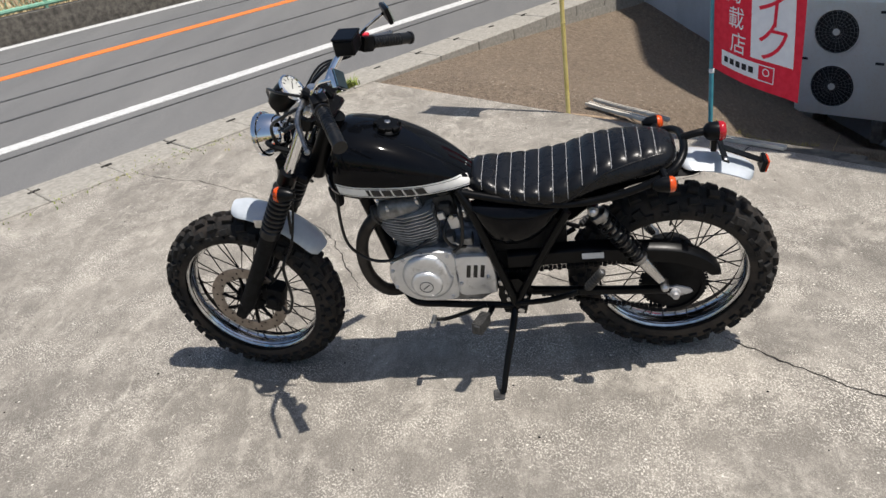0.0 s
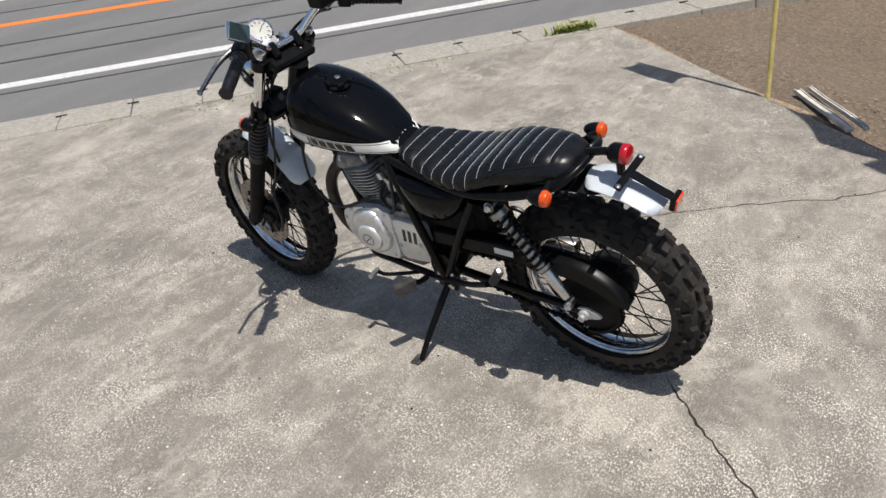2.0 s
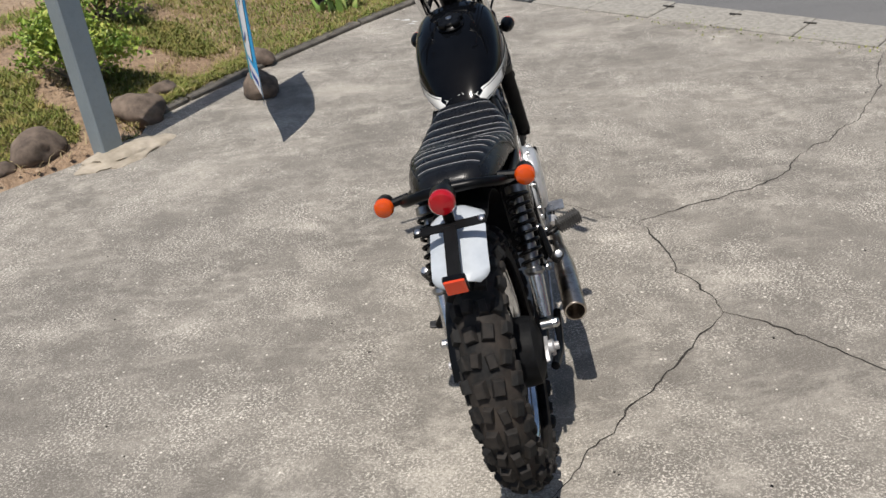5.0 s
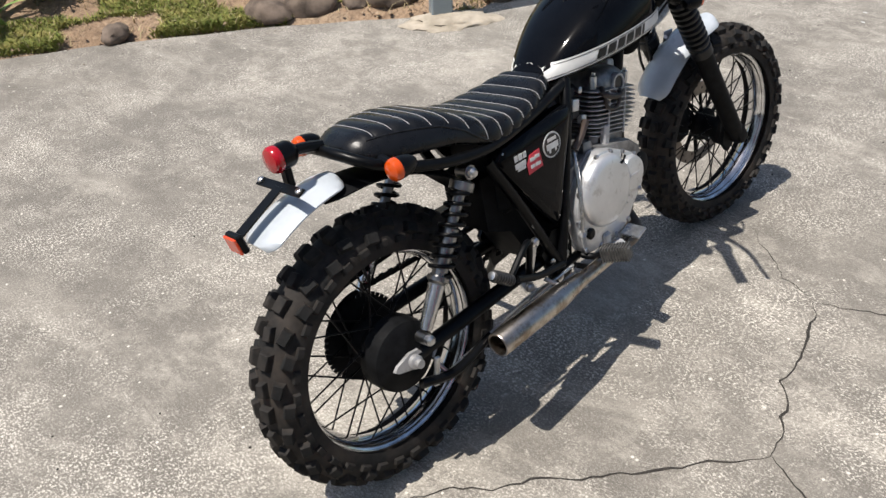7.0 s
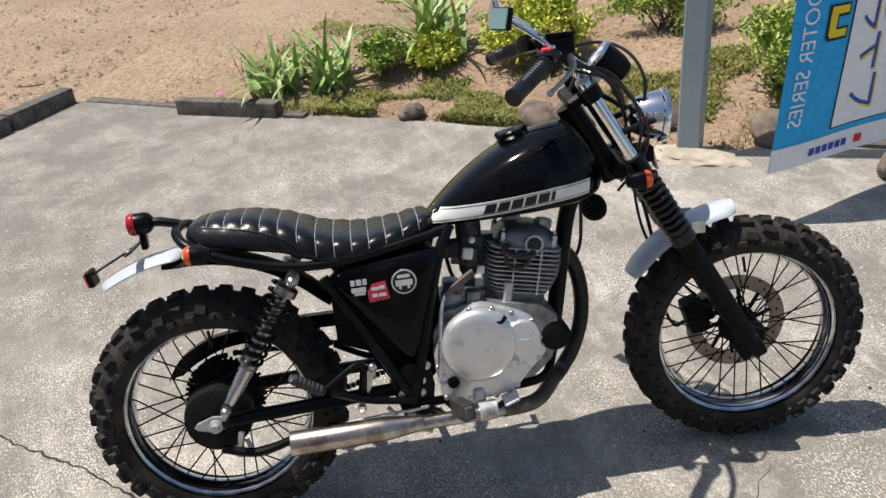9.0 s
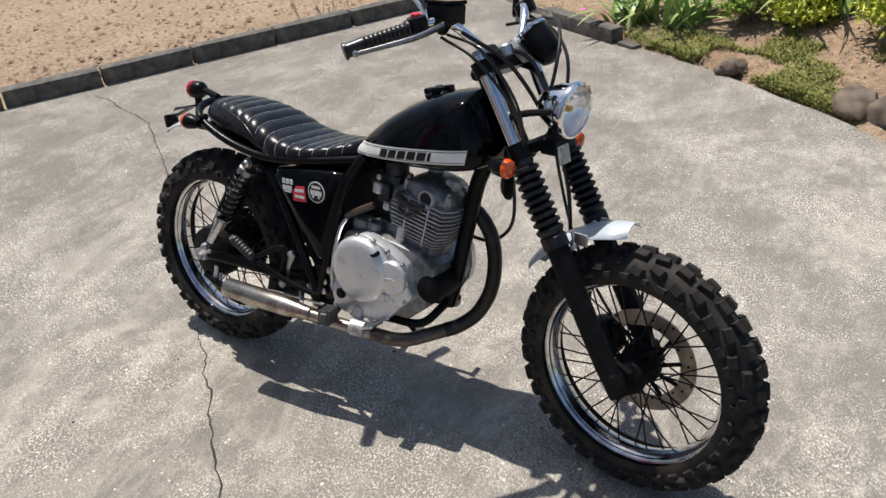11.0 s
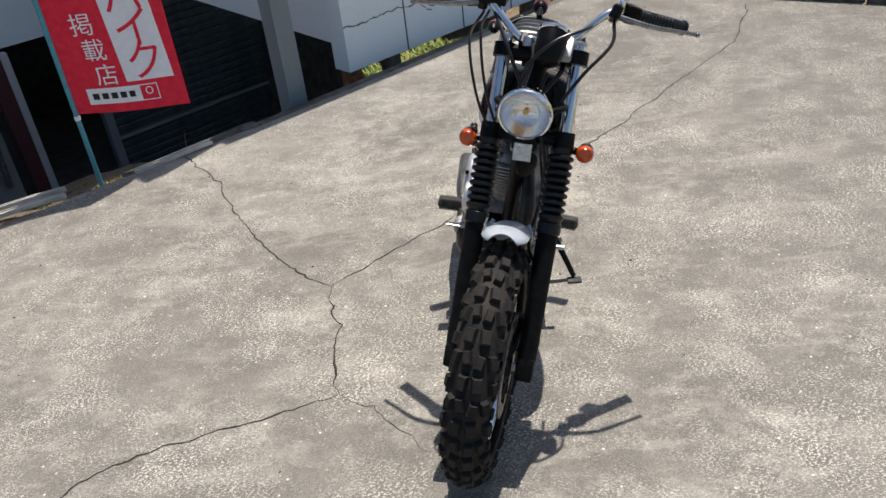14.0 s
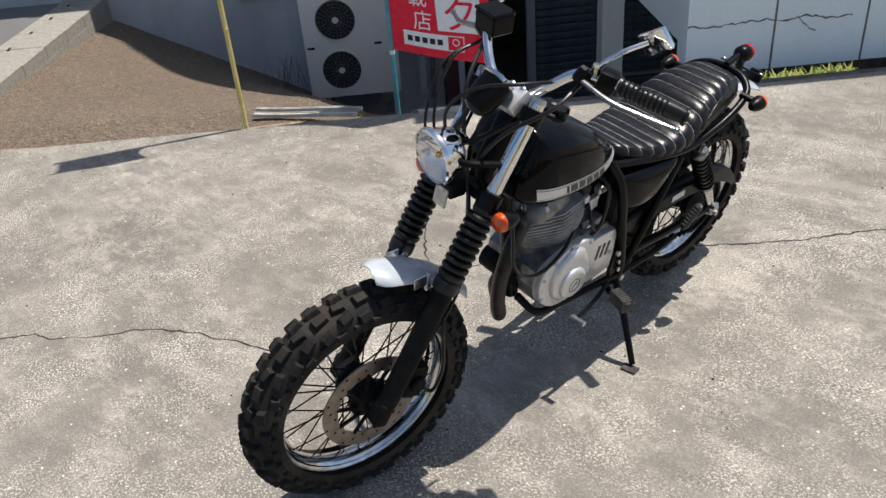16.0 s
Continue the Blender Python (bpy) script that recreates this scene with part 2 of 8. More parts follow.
def part(name, bm, material, parent=None, label="", smooth=35):
    """Links a bmesh as one mesh object, under a thing or a part."""
    finish(bm, smooth)
    ob = new(name, mesh_of(name, bm, material))
    if parent is not None:
        ob.parent = parent
    return tagged(ob, label)


def thing(name, m=None, label="", category="", group="", kind=""):
    ob = new(name)
    if m is not None:
        ob.matrix_world = m
    return tagged(ob, label, category, group, kind)


def box(bm, c, size, rot=None, bevel=0.0, seg=1, taper=1.0):
    vs = bmesh.ops.create_cube(bm, size=1.0)["verts"]
    m = Matrix.Translation(c) @ (rot.to_4x4() if rot is not None else Matrix())
    for v in vs:
        k = taper if v.co.z > 0 else 1.0
        v.co = Vector((v.co.x * size[0] * k, v.co.y * size[1] * k, v.co.z * size[2]))
    if bevel:
        es = list({e for v in vs for e in v.link_edges})
        r = bmesh.ops.bevel(bm, geom=es, offset=bevel, segments=seg, affect="EDGES", profile=0.6)
        vs = list({v for f in r["faces"] for v in f.verts} | {v for v in vs if v.is_valid})
    bmesh.ops.transform(bm, matrix=m, verts=vs)
    return vs


def spline(pts, n=6):
    """Catmull-Rom through the points, n steps a span."""
    p = [Vector(q) for q in pts]
    p = [p[0] * 2 - p[1]] + p + [p[-1] * 2 - p[-2]]
    out = []
    for i in range(1, len(p) - 2):
        a, b, c, d = p[i - 1:i + 3]
        for k in range(n):
            t = k / n
            out.append(0.5 * ((2 * b) + (c - a) * t + (2 * a - 5 * b + 4 * c - d) * t * t + (3 * b - a - 3 * c + d) * t ** 3))
    return out + [p[-2]]


def tube(bm, pts, r, seg=10, n=6, closed=False, straight=False, flat=1.0):
    """Sweeps a round section along the points; r may be a number or one for each given point."""
    path = [Vector(q) for q in pts] if straight else spline(pts, n)
    rs = [r] * len(path) if isinstance(r, (int, float)) else [float(np.interp(i / (len(path) - 1), np.linspace(0, 1, len(r)), r)) for i in range(len(path))]
    t0 = (path[1] - path[0]).normalized()
    x = t0.orthogonal().normalized()
    rings = []
    for i, p in enumerate(path):
        t = (path[min(i + 1, len(path) - 1)] - path[max(i - 1, 0)]).normalized()
        x = (x - t * x.dot(t)).normalized()
        y = t.cross(x)
        rings.append([bm.verts.new(p + (x * math.cos(a) + y * math.sin(a) * flat) * rs[i]) for a in (math.tau * k / seg for k in range(seg))])
    for a, b in zip(rings, rings[1:]):
        for k in range(seg):
            bm.faces.new((a[k], a[(k + 1) % seg], b[(k + 1) % seg], b[k]))
    if not closed:
        bm.faces.new(rings[0][::-1])
        bm.faces.new(rings[-1])
    return rings


def lathe(bm, profile, seg=24, m=None, cap=True):
    """Turns a profile of (radius, height) about the z axis of m."""
    m = m or Matrix()
    rings = []
    for r, h in profile:
        if r < 1e-6:
            rings.append([bm.verts.new(m @ Vector((0, 0, h)))])
        else:
            rings.append([bm.verts.new(m @ Vector((r * math.cos(a), r * math.sin(a), h))) for a in (math.tau * k / seg for k in range(seg))])
    for a, b in zip(rings, rings[1:]):
        for k in range(seg):
            q = [a[k % len(a)], a[(k + 1) % len(a)], b[(k + 1) % len(b)], b[k % len(b)]]
            q = list(dict.fromkeys(q))
            if len(q) > 2:
                bm.faces.new(q)
    if cap:
        for ring in (rings[0], rings[-1]):
            if len(ring) > 2:
                bm.faces.new(ring)


def loft(bm, rings, cap=True):
    vs = [[bm.verts.new(p) for p in ring] for ring in rings]
    for a, b in zip(vs, vs[1:]):
        for k in range(len(a)):
            bm.faces.new((a[k], a[(k + 1) % len(a)], b[(k + 1) % len(b)], b[k]))
    if cap:
        bm.faces.new(vs[0][::-1])
        bm.faces.new(vs[-1])


def prism(bm, outline, y0, y1, bulge=0.0, bevel=0.0):
    """An outline in x, z with thickness from y0 to y1; the y1 face may be rounded over."""
    a = [bm.verts.new((x, y0, z)) for x, z in outline]
    b = [bm.verts.new((x, y1, z)) for x, z in outline]
    n = len(a)
    cx, cz = sum(p[0] for p in outline) / n, sum(p[1] for p in outline) / n
    for i in range(n):
        bm.faces.new((a[i], a[(i + 1) % n], b[(i + 1) % n], b[i]))
    bm.faces.new(a)
    prev = b
    for k, s in ((0.97, 0.45), (0.90, 0.75), (0.72, 0.95), (0.4, 1.0)) if bulge else ():
        c = [bm.verts.new((cx + (x - cx) * k, y1 + bulge * s, cz + (z - cz) * k)) for x, z in outline]
        for i in range(n):
            bm.faces.new((prev[i], prev[(i + 1) % n], c[(i + 1) % n], c[i]))
        prev = c
    bm.faces.new(prev)


def aim(a, b):
    """A matrix at a whose z axis points to b."""
    d = Vector(b) - Vector(a)
    return Matrix.Translation(a) @ d.to_track_quat("Z", "Y").to_matrix().to_4x4()


def B():
    return bmesh.new()


# ---- the setting ----
EDGE_U, GUTTER_V = 3.89, 4.55


def kerb_v(u):
    """The field side of the lot runs aslant."""
    return -2.83 + 0.205 * u


def edge_u(v):
    return float(np.interp(v, [0.9, 1.9, 4.55], [3.815, 3.88, 3.92]))


GARDEN_V = [-2.92, -1.1, -0.43, 0.45, 0.9, 1.5, 1.66, 2.3, 3.56, 4.3, 4.55]
GARDEN_U = [-0.41, -0.62, -0.75, -0.82, -0.81, -0.78, -0.99, -1.11, -1.26, -1.32, -1.33]


def garden_u(v):
    return float(np.interp(v, GARDEN_V, GARDEN_U))


def smooth01(x):
    x = min(max(x, 0.0), 1.0)
    return x * x * (3 - 2 * x)


def ground_z(u, v):
    hump = noise.fractal(Vector((u * 0.9, v * 0.9, 3.0)), 1.0, 2.0, 4) * 0.03
    edge = kerb_v(u) - 0.05
    if v < edge:
        if u > 4.6:
            return -0.35 + hump
        furrow = 0.02 * math.sin((v * 0.92 + u * 0.25) * 5.2) + 0.022 * noise.noise(Vector((u * 6, v * 6, 0)))
        return 0.0 + 0.05 * smooth01((edge - v) / 0.5) + furrow + hump
    d = garden_u(v) - u
    if d > 0 and v < GUTTER_V - 0.05:
        return -0.03 + 0.05 * smooth01(d / 0.06) + 0.20 * smooth01(d / 1.3) * smooth01((GUTTER_V - v) / 1.2) + hump * smooth01(d / 0.4) * 1.5
    if u > EDGE_U + 0.04 and v < GUTTER_V:
        if v < 0.1:
            return -0.36 - 1.2 * max(smooth01((v + 0.25) / 0.35), smooth01((u - 4.75) / 0.35)) + hump
        # gravel bank: level at the lot and the road, falling to the foot of the wall
        fall = min(max((u - 4.2) / 3.4, 0.0), 1.0) ** 1.2
        bank = max(-1.25, -0.506 * max(0.0, 4.93 - v)) * fall - 0.02 + hump * smooth01((4.5 - v) / 0.4)
        bank -= 0.20 * smooth01((2.55 - v) / 0.6) * smooth01((u - 3.93) / 0.25)
        return bank + (-1.55 - bank) * smooth01((1.32 - v) / 0.45)
    return -0.09


def build_ground():
    us = [-400, -150, -60, -30, -18, -12] + [-9 + 0.18 * i for i in range(117)] + [13, 16, 22, 40, 90, 200, 400]
    vs = [-400, -150, -60, -32, -22, -16, -13] + [-11 + 0.16 * i for i in range(98)] + [5.2, 11.0, 11.4, 12.2, 13.0, 16, 24, 60, 150, 400]
    bm = B()
    grid = [[bm.verts.new(uv(u, v, ground_z(u, v) if v < 11.2 else -0.02 + 0.12 * noise.noise(Vector((u * 0.3, v * 0.3, 0))))) for v in vs] for u in us]
    for i in range(len(us) - 1):
        for j in range(len(vs) - 1):
            u, v = (us[i] + us[i + 1]) / 2, (vs[j] + vs[j + 1]) / 2
            f = bm.faces.new((grid[i][j], grid[i + 1][j], grid[i + 1][j + 1], grid[i][j + 1]))
            # faces below the building take the shade-dark pit colour
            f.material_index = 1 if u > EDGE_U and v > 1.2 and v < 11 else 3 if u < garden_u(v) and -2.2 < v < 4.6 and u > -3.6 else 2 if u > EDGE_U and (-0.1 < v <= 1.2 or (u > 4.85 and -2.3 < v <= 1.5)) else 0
            f.smooth = True
    ob = new("ground", mesh_of("ground", bm, [M["soil"], M["gravel"], M["pit"], M["bed_soil"]]))
    tagged(ob, "bare brown field soil with a gravel bank", "ground", kind="structure")


build_ground()

# the concrete lot
bm = B()
outline = [(edge_u(v) + 0.010 * noise.noise(Vector((v * 4, 3, 0))), v) for v in (kerb_v(3.82) + (GUTTER_V - kerb_v(3.82)) * i / 60 for i in range(61))]
outline += [(garden_u(v) + 0.012 * noise.noise(Vector((v * 5, 0, 0))), v) for v in (GUTTER_V + (-2.914 - GUTTER_V) * i / 60 for i in range(61))]
top = [bm.verts.new(uv(*p, 0)) for p in outline]
low = [bm.verts.new(uv(*p, -0.14)) for p in outline]
bm.faces.new(top)
for i in range(len(top)):
    bm.faces.new((top[i], low[i], low[(i + 1) % len(top)], top[(i + 1) % len(top)]))
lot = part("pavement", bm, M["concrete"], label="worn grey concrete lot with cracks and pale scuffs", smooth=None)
tagged(lot, category="pavement", kind="structure")


def crack(points, width, seed):
    """A jagged open crack with broken edges, lying in the lot."""
    rnd = random.Random(seed)
    path = [Vector((x, y, 0)) for x, y in points]
    line = []
    for a, b in zip(path, path[1:]):
        n = max(2, int((b - a).length / 0.022))
        side = (b - a).cross(Vector((0, 0, 1))).normalized()
        for i in range(n):
            t = i / n
            w = 0.035 * noise.noise(Vector((a.x * 3 + t * 5.1 * (b - a).length, seed * 1.7, a.y))) * math.sin(math.pi * t) ** 0.5
            line.append(a.lerp(b, t) + side * (w + rnd.uniform(-0.0055, 0.0055)))
    line.append(path[-1])
    bm = B()
    rows = []
    for i, p in enumerate(line):
        t = (line[min(i + 1, len(line) - 1)] - line[max(i - 1, 0)]).normalized()
        s = t.cross(Vector((0, 0, 1)))
        w = width * (0.45 + 0.9 * abs(noise.noise(p * 9 + Vector((seed, 0, 0))))) * (0.25 + 0.75 * min(1, i / 6, (len(line) - 1 - i) / 6))
        rows.append([bm.verts.new(p + s * w * k + Vector((0, 0, z))) for k, z in ((-1, 0.0012), (-0.3, 0.0016), (0.4, 0.0016), (1, 0.0012))])
    for a, b in zip(rows, rows[1:]):
        for k in range(3):
            bm.faces.new((a[k], a[k + 1], b[k + 1], b[k]))
    part("crack", bm, M["crack"], lot, "jagged dark crack")


crack([(-0.75, 3.55), (-0.54, 3.33), (-0.45, 3.11), (-0.39, 2.92), (-0.295, 2.70)], 0.0038, 1)
crack([(-0.295, 2.70), (-0.10, 2.74), (0.06, 2.735), (0.18, 2.77), (0.31, 2.80)], 0.0042, 2)
crack([(0.31, 2.80), (0.45, 2.97), (0.63, 3.12), (0.82, 3.24), (1.04, 3.36), (1.29, 3.48), (1.50, 3.66), (1.72, 3.80)], 0.0042, 3)
crack([(0.31, 2.80), (0.43, 2.68), (0.60, 2.52), (0.78, 2.34), (0.98, 2.13)], 0.0033, 4)
crack([(0.98, 2.13), (1.08, 2.00), (1.17, 1.89), (1.28, 1.77), (1.40, 1.66), (1.79, 1.34), (2.16, 1.04), (2.62, 0.66), (3.38, 0.36)], 0.0046, 5)
crack([(-0.75, 3.55), (-0.83, 3.69), (-1.10, 3.98), (-1.41, 4.23), (-1.66, 4.36), (-1.90, 4.53)], 0.0035, 6)

crack([(-0.295, 2.70), (-0.36, 2.585), (-0.476, 2.477), (-0.56, 2.40)], 0.0016, 7)


def paint_flake(x, y, w, seed):
    """A thin worn spot of white paint on the lot."""
    bm = B()
    for z, k in ((0.0012, 1.0), (0.0020, 0.8)):
        for i in range(7):
            a = math.tau * i / 7
            r = w * k * (0.6 + 0.6 * ((seed * 7 + i * 5) % 11) / 11)
            bm.verts.new((x + 0.5 * r * math.cos(a), y + r * math.sin(a), z))
    vs = list(bm.verts)
    bm.faces.new(vs[7:])
    for i in range(7):
        bm.faces.new((vs[i], vs[(i + 1) % 7], vs[7 + (i + 1) % 7], vs[7 + i]))
    part("paint_flake", bm, M["white_line"], lot, "worn white paint spot", smooth=None)


for k, (x, y, w) in enumerate(((-3.49, 1.85, 0.028), (-3.45, 1.91, 0.040), (-3.39, 1.97, 0.024), (-3.30, 2.05, 0.040), (-3.34, 1.95, 0.030), (-3.14, 2.20, 0.020), (-2.71, 2.15, 0.014), (-2.57, 2.18, 0.014))):
    paint_flake(x, y, w, k + 1)

# road, its lines and old joints
ROAD_V = 4.96


def strip(name, u0, u1, v0, v1, z, thick, material, label="", category="", parent=None):
    bm = B()
    box(bm, (0, 0, 0), (u1 - u0, v1 - v0, thick))
    bmesh.ops.transform(bm, matrix=LOT @ Matrix.Translation(((u0 + u1) / 2, (v0 + v1) / 2, z - thick / 2)), verts=bm.verts)
    ob = part(name, bm, material, parent, label, smooth=None)
    if parent is None:
        tagged(ob, category=category, kind="structure")
    return ob


road = strip("road", -120, 120, ROAD_V, 10.95, -0.012, 0.2, M["asphalt"], "grey asphalt road with long dark joints", "road")
strip("edge_line", -120, 120, 5.985, 6.145, -0.008, 0.004, M["white_line"], "white edge line", parent=road)
strip("centre_line", -120, 120, 8.75, 8.95, -0.008, 0.004, M["orange_line"], "orange centre line", parent=road)
strip("edge_line", -120, 120, 10.68, 10.86, -0.008, 0.004, M["white_line"], "white edge line", parent=road)
for v, w in ((5.80, 0.03), (6.92, 0.05), (7.72, 0.05), (9.70, 0.04)):
    strip("tar_joint", -120, 120, v, v + w, -0.008, 0.004, M["tar"], "dark tar joint", parent=road)

# gutter lids between the lot and the road
bm = B()
box(bm, (0, 0, 0), (0.466, ROAD_V - GUTTER_V - 0.008, 0.12), bevel=0.006)
finish(bm, None)
lid_mesh = mesh_of("gutter_lid", bm, M["gutter"])
bm = B()
box(bm, (0, 0, 0), (0.075, 0.022, 0.004))
notch_mesh = mesh_of("notch", bm, M["crack"])
gutter = strip("gutter", -0.53, 14, GUTTER_V + 0.002, ROAD_V - 0.002, -0.10, 0.3, M["gutter"], "concrete roadside gutter with lids", "gutter")
for i in range(30):
    ob = new("gutter_lid", lid_mesh)
    ob.parent = gutter
    ob.matrix_world = LOT @ pose(-0.5 + 0.47 * (i + 0.5), (GUTTER_V + ROAD_V) / 2, -0.052 + 0.003 * math.sin(i * 2.3), 0, 0, 0.4 * math.sin(i * 1.7))
    nt = new("notch", notch_mesh)
    nt.parent = ob
    nt.matrix_world = LOT @ pose(-0.5 + 0.47 * i + 0.005, 4.83, 0.012, 0, 0, 8)

# steel grating
grate = thing("drain_grate", label="rusty steel drain grating in the gutter", category="grate", kind="structure")
strip("frame_bar", -1.50, -0.54, 4.585, 4.605, 0.004, 0.05, M["steel"], parent=grate)
strip("frame_bar", -1.50, -0.54, 4.915, 4.935, 0.004, 0.05, M["steel"], parent=grate)
for i in range(7):
    strip("bearing_bar", -1.50, -0.54, 4.63 + 0.045 * i, 4.636 + 0.045 * i, 0.003, 0.04, M["steel"], parent=grate)
for i in range(20):
    strip("cross_bar", -1.50 + 0.05 * i, -1.488 + 0.05 * i, 4.606, 4.914, 0.002, 0.035, M["steel"], parent=grate)

# kerb blocks along the field
def kerb_block(u0, u1, v0, v1, h, skew=0.0, label="dark weathered concrete kerb block"):
    bm = B()
    box(bm, (0, 0, h / 2), (u1 - u0, v1 - v0, h), bevel=0.008, seg=2)
    for v in bm.verts:
        v.co += Vector([noise.noise(v.co * 9 + Vector((u0, k, 0))) * 0.006 for k in (0, 5, 9)])
    ob = part("kerb_block", bm, M["kerb"], label=label)
    ob.matrix_world = LOT @ pose((u0 + u1) / 2, (v0 + v1) / 2, -0.01, 0, 0, skew)
    return tagged(ob, category="kerb", group="kerb blocks along the field")


u = -0.38
while u < 3.7:
    ub = min(u + 0.585, 3.80)
    vm = kerb_v((u + ub) / 2)
    kerb_block(u, ub, vm - 0.12, vm, 0.118, 11.6 + 0.8 * math.sin(u * 7))
    u += 0.59
# heavy block on the garden side and its low end stone
ob = kerb_block(-0.37, 0.37, -0.05, 0.05, 0.10, 0, "dark concrete wheel stop block with pale marks")
ob.matrix_world = LOT @ pose(-0.512, -1.555, -0.005, 0, 0, 101.2)
ob = kerb_block(-0.07, 0.07, -0.035, 0.035, 0.03, 0, "small low concrete end block")
ob.matrix_world = LOT @ pose(-0.605, -1.08, -0.005, 0, 0, 100)
# low edging strip of the garden
for v0, v1 in ((-2.85, -1.95), (1.68, 1.97), (1.99, 2.6), (2.62, 3.55), (3.57, 4.5)):
    bm = B()
    low = -0.022 if v0 < 0 else -0.008
    a, b = uv(garden_u(v0) - 0.035, v0, low), uv(garden_u(v1) - 0.035, v1, low)
    box(bm, (0, 0, 0), ((b - a).length, 0.07, 0.09), bevel=0.008)
    ob = part("edging", bm, M["kerb"], label="low worn concrete garden edging")
    ob.matrix_world = aim((a + b) / 2, b) @ Matrix.Rotation(radians(90), 4, "Y")
    tagged(ob, category="edging", kind="structure")


# ---- the building behind the lot edge ----
def slab(name, u0, u1, v0, v1, z0, z1, material, label="", category="", parent=None):
    return strip(name, u0, u1, v0, v1, z1, z1 - z0, material, label, category, parent)


slab("retaining_wall", 3.83, 3.93, -2.06, 0.95, -1.4, -0.020, M["kerb"], "dark concrete retaining wall", "wall")
slab("retaining_wall", 3.885, 3.985, 0.952, 1.75, -1.4, -0.024, M["kerb"], "dark concrete retaining wall", "wall")
front_wall = slab("wall_front", 4.04, 4.19, -2.09, 0.17, 0.0, 3.0, M["panel"], "pale blue painted wall of concrete panels", "wall")
for v in (-0.33, -0.86, -1.36, -1.76):
    slab("panel_joint", 4.0385, 4.0405, v - 0.006, v + 0.006, 0.002, 3.0, M["joint"], parent=front_wall)


def wall_crack(points, seed):
    rnd = random.Random(seed)
    bm = B()
    pts = []
    for (v0, z0), (v1, z1) in zip(points, points[1:]):
        n = max(2, int(math.hypot(v1 - v0, z1 - z0) / 0.02))
        pts += [(v0 + (v1 - v0) * i / n, z0 + (z1 - z0) * i / n + rnd.uniform(-0.006, 0.006)) for i in range(n)]
    pts.append(points[-1])
    rows = [[bm.verts.new(uv(4.038, v, z + d)) for d in (-w, w)] for (v, z), w in ((p, rnd.uniform(0.0015, 0.006)) for p in pts)]
    for a, b in zip(rows, rows[1:]):
        bm.faces.new((a[0], a[1], b[1], b[0]))
    part("wall_crack", bm, M["joint"], front_wall, "dark crack")


wall_crack([(0.169, 0.286), (0.06, 0.270), (-0.06, 0.279), (-0.28, 0.288), (-0.40, 0.272), (-0.50, 0.295), (-0.64, 0.262), (-0.77, 0.270)], 1)
wall_crack([(-0.45, 0.285), (-0.507, 0.243), (-0.53, 0.21), (-0.57, 0.20)], 2)
wall_crack([(-1.18, 0.19), (-1.26, 0.235), (-1.34, 0.266)], 3)
wall_crack([(-0.33, 0.29), (-0.325, 0.36), (-0.33, 0.47)], 4)
for v in (-0.86, -1.16, -1.47):
    slab("vent_hole", 4.0375, 4.0405, v - 0.03, v + 0.03, 0.47, 0.50, M["joint"], parent=front_wall)

# tall gable wall on posts: its lower edge rises away from the lot
def upright(name, prof, v0, v1, material, label):
    bm = B()
    for v in (v0, v1):
        bm.faces.new([bm.verts.new(uv(u, v, z)) for u, z in prof])
    vs, n = list(bm.verts), len(prof)
    for i in range(n):
        bm.faces.new((vs[i], vs[(i + 1) % n], vs[n + (i + 1) % n], vs[n + i]))
    return tagged(part(name, bm, material, label=label, smooth=None), category="wall", kind="structure")


# the tall upper outline is unseen, added to throw the shadow on the bank
upright("wall_side", [(4.192, 0.17), (7.70, 0.34), (7.70, 5.2), (9.6, 5.2), (9.6, 13.6), (8.4, 11.4), (7.0, 8.9), (5.75, 5.5), (5.0, 3.6), (4.192, 2.8)], 0.05, 0.17, M["panel"], "pale painted gable wall above the garage, unseen top shaped for its shadow")
WALL_U = 7.75
wall = slab("wall_back", WALL_U, WALL_U + 0.2, 1.28, 9.0, -1.8, 5.0, M["wall_grey"], "weathered grey rendered wall", "wall")
slab("upper_panel", WALL_U - 0.04, WALL_U + 0.002, -2.0, 3.31, -0.13, 5.0, M["panel"], "white upper wall panel", parent=wall)
# added wall: hides the sunlit field behind and shuts light out of the pit
slab("garage_wall", 4.95, WALL_U - 0.05, -2.45, -2.32, -1.7, 1.4, M["wall_grey"], "added grey wall closing off the garage pit", "wall")
# store walls and ceiling share the near-black colour that paints their shade
slab("store_wall", 10.0, 10.1, -2.0, 1.28, -1.8, 1.6, M["pit"], "inner wall of the garage, coloured dark for shade", "wall")
slab("store_side", WALL_U, 10.0, 1.28, 1.38, -1.8, 1.6, M["pit"], "inner wall of the garage, coloured dark for shade", "wall")
# added slab, not seen anywhere: blocks the sun over the pit
slab("upper_floor", 4.95, WALL_U - 0.05, -2.3, 0.048, 1.2, 1.4, M["wall_grey"], "added unseen slab that keeps the garage pit shaded", "ceiling")
slab("garage_ceiling", WALL_U, 10.0, -2.0, 1.28, 1.6, 1.7, M["pit"], "garage ceiling, coloured dark for shade", "ceiling")
slab("post", 4.0, 4.12, 0.545, 0.665, -1.5, 3.0, M["post"], "grey painted square steel post", "post")
# feet below the front wall
for v in (-2.0, -1.62, -0.22, 0.11):
    slab("wall_foot", 4.06, 4.15, v - 0.05, v + 0.05, -1.5, -0.001, M["rust"] if v > 0 or v < -1.9 else M["kerb"], "rust-stained wall foot", "foot")

